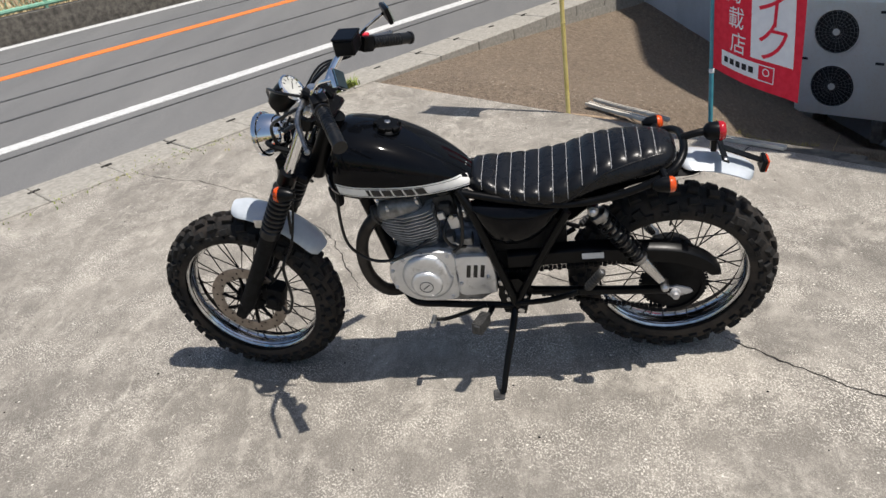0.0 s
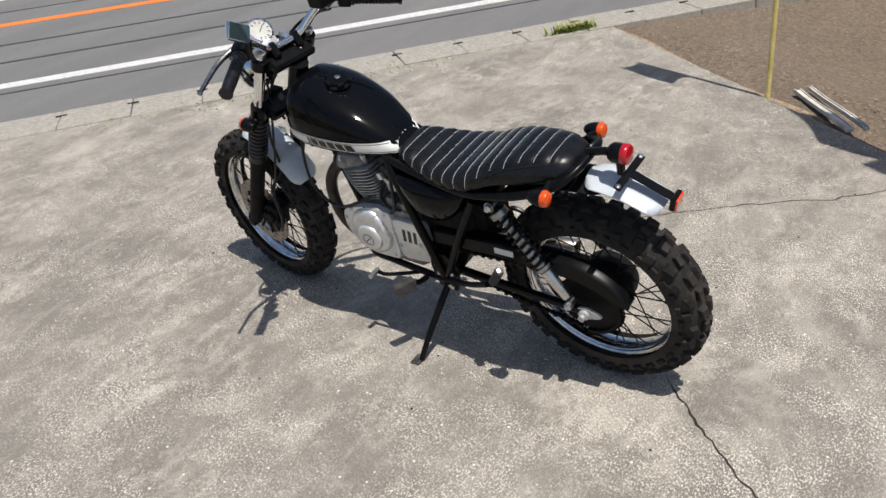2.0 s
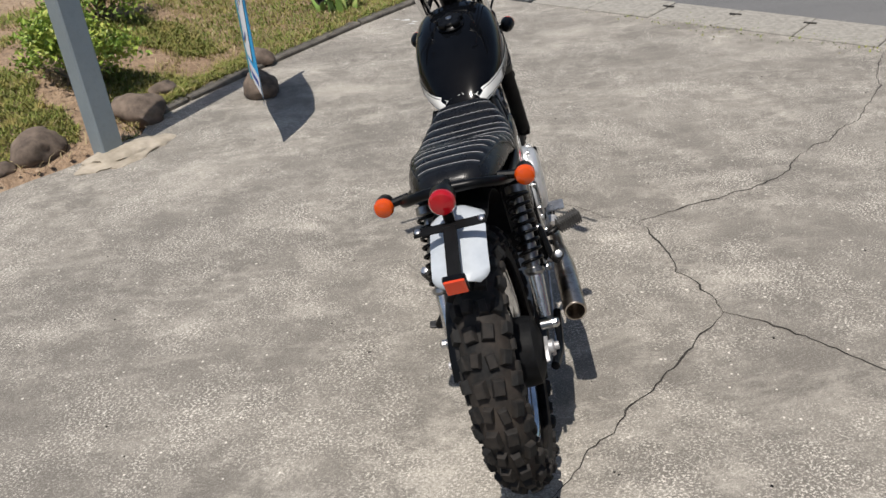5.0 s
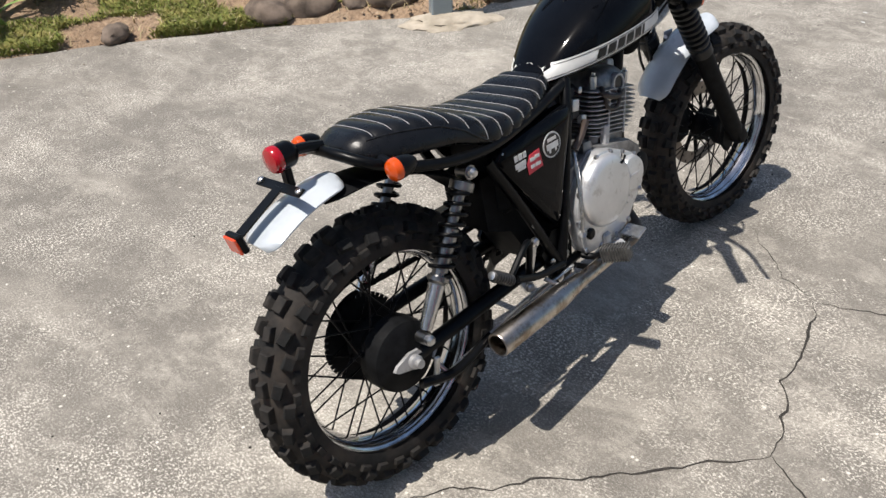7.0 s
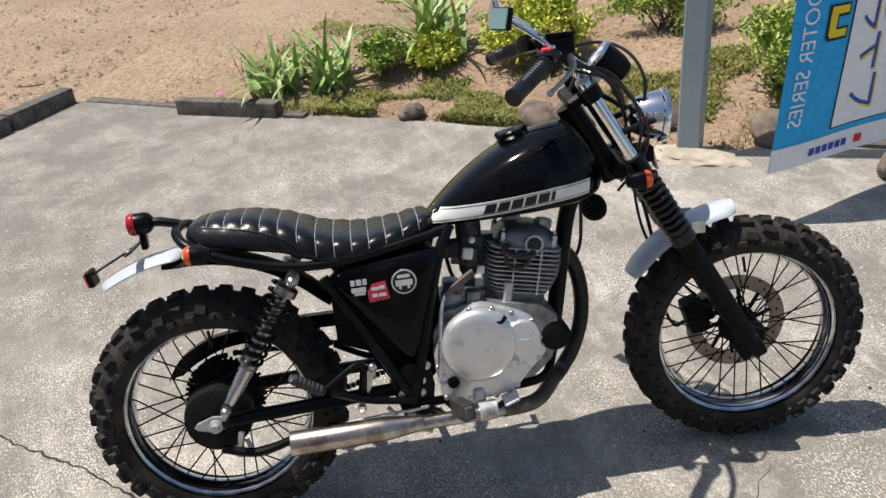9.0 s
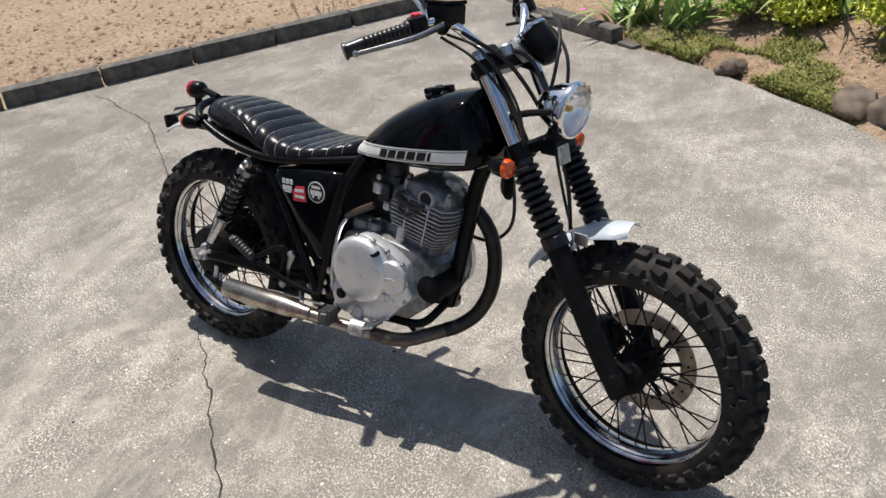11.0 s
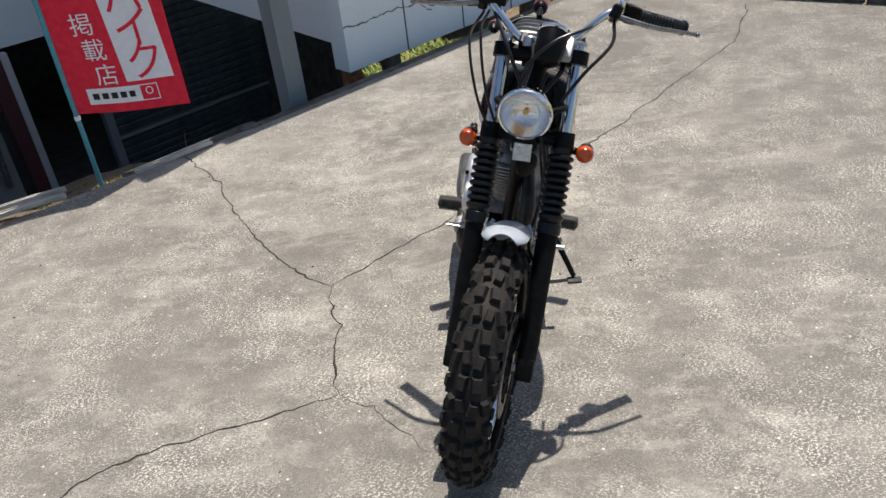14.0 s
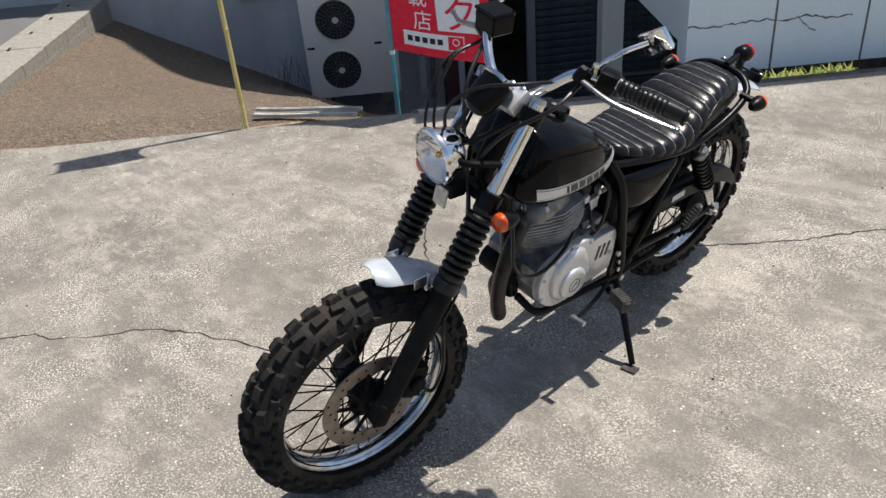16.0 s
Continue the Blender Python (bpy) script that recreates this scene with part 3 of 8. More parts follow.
# roller shutter with its slats, and the dark store beside it
shutter = thing("roller_shutter", label="closed dark grey-blue roller shutter", category="shutter", kind="structure")
bm = B()
box(bm, (0, 0, 0), (0.03, 2.72, 0.074), bevel=0.012)
slat = mesh_of("slat", finish(bm, 40), M["shutter"])
for i in range(26):
    ob = new("slat", slat)
    ob.parent = shutter
    ob.matrix_world = LOT @ pose(7.60, -0.92, -1.60 + 0.078 * i)
slab("shutter_rail", 7.56, 7.66, 0.44, 0.52, -1.6, 0.5, M["post"], "shutter guide rail", "rail")
slab("shutter_bar", 7.555, 7.583, -1.7, 0.44, -1.215, -1.19, M["post"], "pale horizontal shutter bar", "rail")
slab("jamb", 7.40, 7.50, 1.24, 1.36, -1.7, -0.1, M["maroon"], "dark maroon painted door jamb", "jamb")
slab("jamb_strip", 7.38, 7.46, 1.18, 1.24, -1.7, -0.1, M["wall_grey"], "grey jamb strip", "jamb")

# ---- materials of the motorcycle ----
def tread(k):
    f = k.noise(55, 5, 0.65, k.obj)
    k.color(k.mix(k.ramp(k.noise(9, 4, 0.6, k.obj), (0.42, g3(0)), (0.68, g3(0.6))), k.ramp(f, (0.3, g3(0.009)), (0.7, g3(0.022))), (0.078, 0.062, 0.050)))
    k.rough(f, 0.6, 0.85)
    k.bump(f, 0.3, 0.002)


def grained(k):
    v = k.voronoi(420, k.obj)
    f = k.noise(30, 4, 0.6, k.obj)
    k.color(k.ramp(f, (0.3, (0.0045, 0.0048, 0.0056)), (0.7, (0.009, 0.0095, 0.011))))
    k.rough(f, 0.22, 0.34)
    k.bump(k.math("ADD", k.math("MULTIPLY", v.outputs["Distance"], 0.5), k.noise(60, 3, 0.5, k.obj)), 0.16, 0.002)


def cast(k):
    f = k.noise(90, 5, 0.65, k.obj)
    c = k.ramp(k.noise(14, 5, 0.6, k.obj), (0.3, (0.62, 0.625, 0.63)), (0.7, (0.75, 0.755, 0.76)))
    k.color(k.mix(k.ramp(k.noise(30, 6, 0.7, k.obj), (0.30, g3(0.5)), (0.44, g3(0))), c, (0.26, 0.25, 0.23)))
    k.rough(f, 0.26, 0.44)
    k.bump(f, 0.10, 0.001)


def fins_metal(k):
    c = k.ramp(k.noise(20, 5, 0.6, k.obj), (0.3, (0.40, 0.40, 0.405)), (0.7, (0.60, 0.60, 0.605)))
    k.color(k.mix(k.ramp(k.noise(30, 6, 0.7, k.obj), (0.34, g3(0.7)), (0.5, g3(0))), c, (0.16, 0.15, 0.14)))
    k.rough(k.noise(40, 4, 0.6, k.obj), 0.4, 0.6)


def used_chrome(k):
    f = k.noise(26, 6, 0.7, k.obj)
    k.color(k.ramp(k.noise(45, 6, 0.75, k.obj), (0.34, (0.34, 0.31, 0.28)), (0.48, (0.80, 0.81, 0.82))))
    k.rough(f, 0.05, 0.22)


def pipe_steel(k):
    c = k.ramp(k.noise(9, 5, 0.6, k.obj), (0.3, (0.36, 0.31, 0.26)), (0.7, (0.62, 0.58, 0.53)))
    k.color(k.mix(k.ramp(k.noise(28, 6, 0.7, k.obj), (0.4, g3(0.7)), (0.55, g3(0))), c, (0.20, 0.15, 0.11)))
    k.rough(k.noise(20, 4, 0.6, k.obj), 0.2, 0.4)


def disc_metal(k):
    c = k.ramp(k.noise(30, 5, 0.6, k.obj), (0.3, (0.19, 0.165, 0.145)), (0.7, (0.36, 0.32, 0.285)))
    k.color(c)
    k.rough(k.noise(60, 4, 0.6, k.obj), 0.3, 0.5)


M["tyre"] = mat("tyre_rubber", tread, rough=0.7, Specular_IOR_Level=0.18)
M["vinyl"] = mat("seat_vinyl", grained, rough=0.3, Specular_IOR_Level=0.30)
M["gloss_black"] = mat("black_gloss_paint", speckle((0.0022, 0.0026, 0.0036), (0.0036, 0.0042, 0.0056), 12, 0.0, 0.05, 0.11), rough=0.08, Specular_IOR_Level=0.14)
M["satin_black"] = mat("black_frame_paint", speckle((0.002, 0.0022, 0.0026), (0.0045, 0.0048, 0.0055), 30, 0.1, 0.22, 0.42), rough=0.3, Specular_IOR_Level=0.16)
M["matt_black"] = mat("matt_black", speckle((0.0034, 0.0036, 0.0041), (0.0085, 0.009, 0.010), 45, 0.15, 0.5, 0.7), rough=0.6, Specular_IOR_Level=0.12)
M["rubber"] = mat("black_rubber", speckle((0.0036, 0.0038, 0.0044), (0.009, 0.0095, 0.0105), 60, 0.1, 0.26, 0.42), rough=0.35, Specular_IOR_Level=0.4)
M["barrel"] = mat("dark_barrel", speckle((0.035, 0.034, 0.034), (0.09, 0.088, 0.085), 40, 0.2, 0.5, 0.7), rough=0.6, metal=0.3)
M["brown_hose"] = mat("brown_rubber", speckle((0.022, 0.014, 0.010), (0.05, 0.032, 0.024), 40, 0.1, 0.4, 0.6))
M["polished"] = mat("polished_alloy", speckle(g3(0.52), g3(0.66), 40, 0.0, 0.18, 0.32), rough=0.25, metal=1.0)
M["used_alloy"] = mat("used_alloy", speckle(g3(0.20), g3(0.36), 40, 0.05, 0.2, 0.4), rough=0.3, metal=1.0)
M["chrome"] = mat("chrome", used_chrome, rough=0.08, metal=1.0)
M["peg_rubber"] = mat("grey_rubber", speckle((0.03, 0.03, 0.03), (0.075, 0.073, 0.07), 40, 0.1, 0.5, 0.7))
M["dark_rubber"] = mat("dark_rubber", speckle((0.012, 0.012, 0.012), (0.034, 0.033, 0.032), 40, 0.1, 0.45, 0.65))
M["rim_chrome"] = mat("rim_chrome", speckle((0.50, 0.50, 0.51), (0.74, 0.75, 0.76), 30, 0.0, 0.07, 0.20), rough=0.12, metal=1.0)
M["clean_chrome"] = mat("bright_chrome", speckle((0.78, 0.79, 0.80), (0.86, 0.87, 0.88), 20, 0.0, 0.03, 0.09), rough=0.05, metal=1.0)
M["cast"] = mat("cast_aluminium", cast, rough=0.4, metal=0.62)
M["case"] = mat("crankcase_metal", speckle((0.13, 0.13, 0.132), (0.32, 0.32, 0.318), 30, 0.2, 0.30, 0.48), rough=0.45, metal=0.6)
M["fins"] = mat("cylinder_metal", fins_metal, rough=0.5, metal=0.5)
M["pipe"] = mat("exhaust_steel", pipe_steel, rough=0.3, metal=1.0)
M["burnt"] = mat("burnt_header", speckle((0.06, 0.048, 0.040), (0.19, 0.150, 0.122), 14, 0.1, 0.28, 0.5), rough=0.5, metal=0.6)
M["sooty"] = mat("sooty_header", speckle((0.012, 0.0105, 0.010), (0.040, 0.034, 0.030), 20, 0.1, 0.35, 0.55), rough=0.45, metal=0.4)
M["disc"] = mat("brake_disc", disc_metal, rough=0.4, metal=0.9)
M["fender"] = mat("silver_white_paint", speckle((0.42, 0.46, 0.50), (0.52, 0.56, 0.60), 16, 0.05, 0.22, 0.36), rough=0.3, Coat_Weight=0.4, Coat_Roughness=0.15)
M["stripe"] = mat("white_decal", speckle((0.74, 0.74, 0.71), (0.82, 0.82, 0.79), 40, 0.0, 0.25, 0.4), rough=0.3)
M["decal_black"] = mat("black_decal", None, (0.008, 0.008, 0.009), 0.3)
M["decal_red"] = mat("red_decal", speckle((0.55, 0.03, 0.05), (0.68, 0.05, 0.08), 60), rough=0.4)
M["amber"] = mat("amber_lens", None, (0.74, 0.085, 0.004), 0.12, Transmission_Weight=0.15, IOR=1.5, Coat_Weight=0.6)
M["red_lens"] = mat("red_lens", None, (0.42, 0.005, 0.012), 0.12, Transmission_Weight=0.1, IOR=1.5, Coat_Weight=0.6)
M["orange_red"] = mat("orange_red_lens", None, (0.72, 0.06, 0.012), 0.15, Coat_Weight=0.6)
M["red_plastic"] = mat("red_switch", None, (0.62, 0.03, 0.05), 0.35)
M["lamp_glass"] = mat("lamp_glass", None, (1, 1, 1), 0.04, Transmission_Weight=1.0, IOR=1.45)
M["reflector"] = mat("lamp_reflector", None, (0.92, 0.92, 0.93), 0.16, 1.0)
M["amber_bulb"] = mat("amber_bulb", None, (1.0, 0.50, 0.06), 0.2)
M["mirror"] = mat("mirror_glass", None, (0.42, 0.52, 0.48), 0.02, 1.0)
M["dial"] = mat("dial_face", speckle((0.40, 0.40, 0.37), (0.50, 0.50, 0.47), 40), rough=0.4)
M["bright_bolt"] = mat("bolt_steel", speckle(g3(0.45), g3(0.68), 60, 0.0, 0.2, 0.4), metal=1.0, rough=0.3)
M["thread"] = mat("pale_stitching", None, (0.36, 0.36, 0.37), 0.7)
M["sticker"] = mat("white_sticker", speckle((0.62, 0.62, 0.6), (0.75, 0.75, 0.73), 30), rough=0.4)

# ---- the motorcycle: x forward, y left, z up along the leaning bike ----
YAW, LEANS = radians(7.0), radians(12.2)
FWD = Vector((-math.cos(YAW), math.sin(YAW), 0))
LFT = Vector((-math.sin(YAW), -math.cos(YAW), 0))
TOP = Vector((0, 0, math.cos(LEANS))) + LFT * math.sin(LEANS)
SIDE = LFT * math.cos(LEANS) - Vector((0, 0, math.sin(LEANS)))
REAR_R, FRONT_R = 0.320, 0.317
base = Vector((0.79, 2.052, 0.317)) - TOP * 0.33 - SIDE * 0.006
BIKE = Matrix((( FWD.x, SIDE.x, TOP.x, base.x), (FWD.y, SIDE.y, TOP.y, base.y), (FWD.z, SIDE.z, TOP.z, base.z), (0, 0, 0, 1)))
bike = thing("motorcycle", BIKE, "black custom scrambler motorcycle leaning on its side stand", "motorcycle")

# steering: turned a little to the right about the raked head
RAKE = Vector((-0.493, 0, 0.870))
HEAD = Vector((0.932, 0, 0.958))
STEER = Matrix.Translation(HEAD + Vector((0.004, 0.012, 0))) @ Matrix.Rotation(radians(-7.6), 4, RAKE) @ Matrix.Translation(-HEAD)


def islands(bm):
    """Splits a bmesh into its loose pieces; the first stays in bm."""
    left, out = set(bm.verts), [bm]
    groups = []
    while left:
        todo = [left.pop()]
        seen = set(todo)
        while todo:
            for e in todo.pop().link_edges:
                for v in e.verts:
                    if v not in seen:
                        seen.add(v)
                        todo.append(v)
        left -= seen
        groups.append(seen)
    groups.sort(key=lambda g: min((round(v.co.x, 5), round(v.co.y, 5), round(v.co.z, 5)) for v in g))
    gone = []
    for g in groups[1:]:
        nb = B()
        copy = {v: nb.verts.new(v.co) for v in sorted(g, key=lambda v: v.index)}
        for f in bm.faces:
            if f.verts[0] in g:
                nb.faces.new([copy[v] for v in f.verts])
        out.append(nb)
        gone += list(g)
    if gone:
        bmesh.ops.delete(bm, geom=gone, context="VERTS")
    return out


def bp(name, bm, material, parent=None, label="", smooth=35, steer=False):
    if steer:
        bmesh.ops.transform(bm, matrix=STEER, verts=bm.verts)
    if name in ("bolt", "screw", "clamp", "sticker_print", "warning_lamp", "markings", "white_sticker", "red_sticker_print"):
        for piece in islands(bm)[1:]:
            part(name, piece, material, parent or bike, label, smooth)
    return part(name, bm, material, parent or bike, label, smooth)


def both(fn):
    for s in (1, -1):
        fn(s)


# wheels ---------------------------------------------------------------
def wheel_at(name, m, radius, half, label, rear):
    """A spoked wheel with its axle along y; m puts it on the bike."""
    turn = Matrix.Rotation(radians(-90), 4, "X")
    rim_r = 0.237 if rear else 0.241
    bm = B()
    w = half * 0.56
    side = [(0.0, 0.0), (0.0035, -0.0015), (0.003, -0.006), (-0.008, -0.009), (-0.014, -0.016), (-0.020, -w + 0.006), (-0.021, -w)]
    face = [(0.0, 0.0), (-0.0035, -0.0004), (-0.0045, -0.0030), (-0.0075, -0.0016), (-0.0105, -0.0034), (-0.0120, -0.0060), (-0.0165, -0.0055), (-0.0195, -0.0095), (-0.0225, -0.0150), (-0.0265, -w + 0.006), (-0.0275, -w)]
    prof = [(rim_r + r, w + y) for r, y in side]
    prof = [(r, -y) for r, y in prof] + [(r, y) for r, y in prof[-2::-1]]
    inner = [(rim_r + r, w + y) for r, y in face]
    prof += inner[1:] + [(r, -y) for r, y in inner[-2::-1]]
    lathe(bm, prof, 84, turn, cap=False)
    rim = part(name, bm, M["rim_chrome"], bike, label)
    rim.matrix_basis = m
    # tyre
    knob = 0.0125
    blocks = {}
    rho = half
    rc = radius - knob - rho
    bm = B()
    prof = [(rim_r - 0.006, -w + 0.004), (rim_r + 0.012, -w - 0.004)]
    for i in range(17):
        a = radians(-112 + 14 * i)
        prof.append((rc + rho * math.cos(a), rho * math.sin(a)))
    prof += [(rim_r + 0.012, w + 0.004), (rim_r - 0.006, w - 0.004)]
    lathe(bm, prof, 84, turn, cap=False)

    def block(ang, across, length, width, lift, skew=0.0):
        """One tread block standing on the carcass."""
        r = rc + rho * math.cos(across)
        c = Vector((0, rho * math.sin(across), r))
        n = Vector((0, math.sin(across), math.cos(across)))
        t = Vector((1, 0, 0))
        s = n.cross(t)
        t, s = t * math.cos(skew) + s * math.sin(skew), s * math.cos(skew) - t * math.sin(skew)
        key = (round(across, 3), round(length, 4), round(width, 4), round(skew, 3))
        if key not in blocks:
            kb = B()
            v = []
            for h, k in ((-0.004, 1.06), (lift * 0.8, 0.90), (lift, 0.80)):
                for a, b in ((-1, -1), (1, -1), (1, 1), (-1, 1)):
                    v.append(kb.verts.new(c + n * h + t * (a * length * k / 2) + s * (b * width * k / 2)))
            for j in (0, 4):
                for i in range(4):
                    kb.faces.new((v[j + i], v[j + (i + 1) % 4], v[j + 4 + (i + 1) % 4], v[j + 4 + i]))
            kb.faces.new(v[8:])
            blocks[key] = mesh_of("tread_block", finish(kb, None), M["tyre"])
        ob = new("tread_block", blocks[key])
        ob.parent = rim
        ob.matrix_basis = Matrix.Rotation(ang, 4, "Y")

    n = 34 if rear else 36
    for i in range(n):
        a = math.tau * i / n
        if i % 2 == 0:
            for s in (1, -1):
                block(a, s * 0.31, 0.036, half * 0.46, knob, s * 0.10)
                block(a + 0.02, s * 1.10, 0.030, half * 0.42, knob, s * 0.2)
        else:
            for s in (1, -1):
                block(a + s * 0.012, s * 0.26, 0.032, half * 0.36, knob, -s * 0.15)
                block(a, s * 0.80, 0.034, half * 0.40, knob, s * 0.25)
        for s in (1, -1):
            block(a + math.pi / n, s * 1.42, 0.026, half * 0.26, knob * 0.6)
    tyre = part("tyre", bm, M["tyre"], rim, "black knobbly block-tread tyre", smooth=30)
    # hub
    bm = B()
    if rear:
        lathe(bm, [(0.030, -0.095), (0.056, -0.088), (0.080, -0.078), (0.084, -0.060), (0.084, -0.030), (0.060, -0.024), (0.045, 0.020), (0.058, 0.036), (0.058, 0.052), (0.030, 0.060)], 36, turn)
    else:
        lathe(bm, [(0.020, -0.062), (0.024, -0.056), (0.044, -0.050), (0.048, -0.044), (0.048, -0.030), (0.034, -0.022), (0.032, 0.018), (0.052, 0.026), (0.052, 0.040), (0.024, 0.060)], 36, turn)
    part("hub", bm, M["matt_black"], rim, "black wheel hub")
    # spokes, crossing in pairs
    bm = B()
    r0, r1 = (0.080, rim_r - 0.022) if rear else (0.044, rim_r - 0.022)
    tube(bm, [(0, 0, 0), (0, 0, 1)], 0.0021, 6, straight=True)
    meshes = mesh_of("spoke", finish(bm, 40), M["bright_bolt"] if False else M["satin_black"])
    for i in range(36):
        s = 1 if i % 2 else -1
        lean = (1 if (i // 2) % 2 else -1) * radians(38 if rear else 34)
        a1 = math.tau * (i + 0.5) / 36
        a0 = a1 + lean
        rr = r0 if s < 0 else (0.054 if rear else 0.048)
        p0 = Vector((rr * math.sin(a0), s * (0.040 if s > 0 else 0.034), rr * math.cos(a0)))
        p1 = Vector((r1 * math.sin(a1), s * 0.006, r1 * math.cos(a1)))
        ob = new("spoke", meshes)
        ob.parent = rim
        ob.matrix_basis = aim(p0, p1) @ Matrix.Diagonal((1, 1, (p1 - p0).length, 1))
    # valve
    bm = B()
    tube(bm, [(0, 0, 0.205), (0.004, -0.006, 0.165)], 0.004, 8, straight=True)
    v = part("valve", bm, M["rubber"], rim)
    return rim


rear_axle, front_axle = Vector((-0.014, -0.004, 0.325)), Vector((1.361, 0, 0.323))
rear = wheel_at("rear_wheel", Matrix.Translation(rear_axle), REAR_R, 0.057, "rear wheel with a chromed steel rim", True)
front = wheel_at("front_wheel", STEER @ Matrix.Translation(front_axle), FRONT_R, 0.052, "front wheel with a chromed steel rim", False)

# brake disc, drilled, with its carrier, on the left of the front wheel
turn = Matrix.Rotation(radians(-90), 4, "X")
bm = B()
ri, ro, n = 0.094, 0.134, 72
rings = []
for r, y in ((ri, 0.049), (ro, 0.049), (ro, 0.053), (ri, 0.053)):
    rings.append([bm.verts.new((r * math.cos(math.tau * k / n), y, r * math.sin(math.tau * k / n))) for k in range(n)])
for a, b in zip(rings, rings[1:] + rings[:1]):
    for k in range(n):
        bm.faces.new((a[k], a[(k + 1) % n], b[(k + 1) % n], b[k]))
disc = part("brake_disc", bm, M["disc"], front, "drilled brake disc with brown bloom")
bm = B()
for k in range(30):
    a = math.tau * k / 30
    r = 0.108 + 0.013 * (k % 3 - 0.5)
    for y in (0.0485, 0.0535):
        lathe(bm, [(0.0036, 0), (0.0036, 0.0004)], 8, Matrix.Translation((r * math.cos(a), y - 0.0002, r * math.sin(a))) @ turn)
for k in range(10):
    a = math.tau * k / 10
    tube(bm, [(0.040 * math.cos(a), 0.050, 0.040 * math.sin(a)), (0.098 * math.cos(a + 0.25), 0.051, 0.098 * math.sin(a + 0.25))], 0.0055, 6, straight=True)
part("disc_carrier", bm, M["matt_black"], front, "black disc carrier")
# rear sprocket on the left
bm = B()
for k in range(44):
    a = math.tau * k / 44
    box(bm, Vector((0.098 * math.cos(a), 0.072, 0.098 * math.sin(a))), (0.012, 0.005, 0.008), Matrix.Rotation(-a, 3, "Y"))
lathe(bm, [(0.060, 0.069), (0.097, 0.069), (0.097, 0.075), (0.060, 0.075)], 44, turn)
part("sprocket", bm, M["matt_black"], rear, "dark rear sprocket")

# fork ------------------------------------------------------------------
DOWN = Vector((0.493, 0, -0.870))
FORK_Y = 0.093


def on_fork(d, s, off=0.0):
    """A place d metres below the upper clamp on a fork leg."""
    return Vector((0.966, 0, 1.008)) + DOWN * d + Vector((0.870, 0, 0.493)) * off + Vector((0, s * FORK_Y, 0))


for s, side in ((1, "left"), (-1, "right")):
    bm = B()
    tube(bm, [on_fork(-0.03, s), on_fork(0.30, s)], 0.0175, 20, straight=True)
    tube_ob = bp("fork_tube", bm, M["clean_chrome"], label="chromed fork tube", steer=True)
    bm = B()
    lathe(bm, [(0.0, -0.042), (0.016, -0.042), (0.018, -0.036), (0.018, -0.03)], 16, aim(on_fork(0, s), on_fork(1, s)))
    bp("fork_cap", bm, M["bright_bolt"], tube_ob, steer=True)
    # rubber boot with folds
    bm = B()
    prof = [(0.020, 0.215), (0.026, 0.218), (0.027, 0.232)]
    for k in range(9):
        h = 0.240 + 0.0185 * k
        prof += [(0.0235, h), (0.0325, h + 0.005), (0.0335, h + 0.009), (0.0325, h + 0.013)]
    prof += [(0.027, 0.410), (0.031, 0.414), (0.031, 0.440), (0.026, 0.444)]
    lathe(bm, prof, 24, aim(on_fork(0, s), on_fork(1, s)))
    bp("fork_boot", bm, M["rubber"], label="black ribbed rubber fork boot", steer=True)
    bm = B()
    tube(bm, [on_fork(0.43, s), on_fork(0.50, s), on_fork(0.74, s), on_fork(0.80, s, 0.004)], [0.027, 0.0265, 0.0255, 0.020], 18)
    box(bm, on_fork(0.790, s, 0.006), (0.046, 0.038, 0.062), aim(on_fork(0, s), on_fork(1, s)).to_3x3(), 0.010, 2)
    leg = bp("fork_leg", bm, M["matt_black"], label="matt black fork leg", steer=True)
    bm = B()
    p = Vector((1.361, s * 0.036, 0.323))
    lathe(bm, [(0.012, 0), (0.012, 0.050), (0.014, 0.052), (0.014, 0.060), (0.008, 0.064), (0.0, 0.064)], 12, aim(p, p + Vector((0, s, 0))))
    bp("axle_nut", bm, M["bright_bolt"], leg, steer=True)
    # turn signal
    bm = B()
    a, b = Vector((1.062, s * 0.105, 0.806)), Vector((1.070, s * 0.150, 0.806))
    tube(bm, [a, b], 0.0095, 10, straight=True)
    lathe(bm, [(0.0, -0.042), (0.010, -0.039), (0.018, -0.026), (0.0215, -0.008), (0.0225, 0.004)], 24, aim(b, b + Vector((1, 0, 0.05))))
    ind = bp("front_turn_signal", bm, M["satin_black"], label="black bullet turn signal with amber lens", steer=True)
    bm = B()
    lathe(bm, [(0.0225, 0.004), (0.0225, 0.011), (0.019, 0.018), (0.010, 0.022), (0.0, 0.023)], 24, aim(b, b + Vector((1, 0, 0.05))), cap=False)
    bp("lens", bm, M["amber"], ind, "amber lens", steer=True)

# clamps and head
mm = aim(on_fork(0, 0), on_fork(1, 0)).to_3x3()
for d, h, dx in ((0.0, 0.034, -0.006), (0.205, 0.040, -0.006)):
    bm = B()
    for s in (1, -1):
        lathe(bm, [(0.027, d - h / 2), (0.027, d + h / 2)], 18, aim(on_fork(0, s), on_fork(1, s)))
    c = on_fork(d, 0, -0.022)
    rot = Matrix((DOWN.cross(Vector((0, 1, 0))).normalized(), Vector((0, 1, 0)), DOWN)).transposed()
    box(bm, c, (0.075, 0.165, h * 0.8), rot, 0.008)
    bp("triple_clamp", bm, M["satin_black"], label="black fork clamps", steer=True)
bm = B()
tube(bm, [HEAD + DOWN * -0.015, HEAD + DOWN * 0.20], 0.030, 18, straight=True)
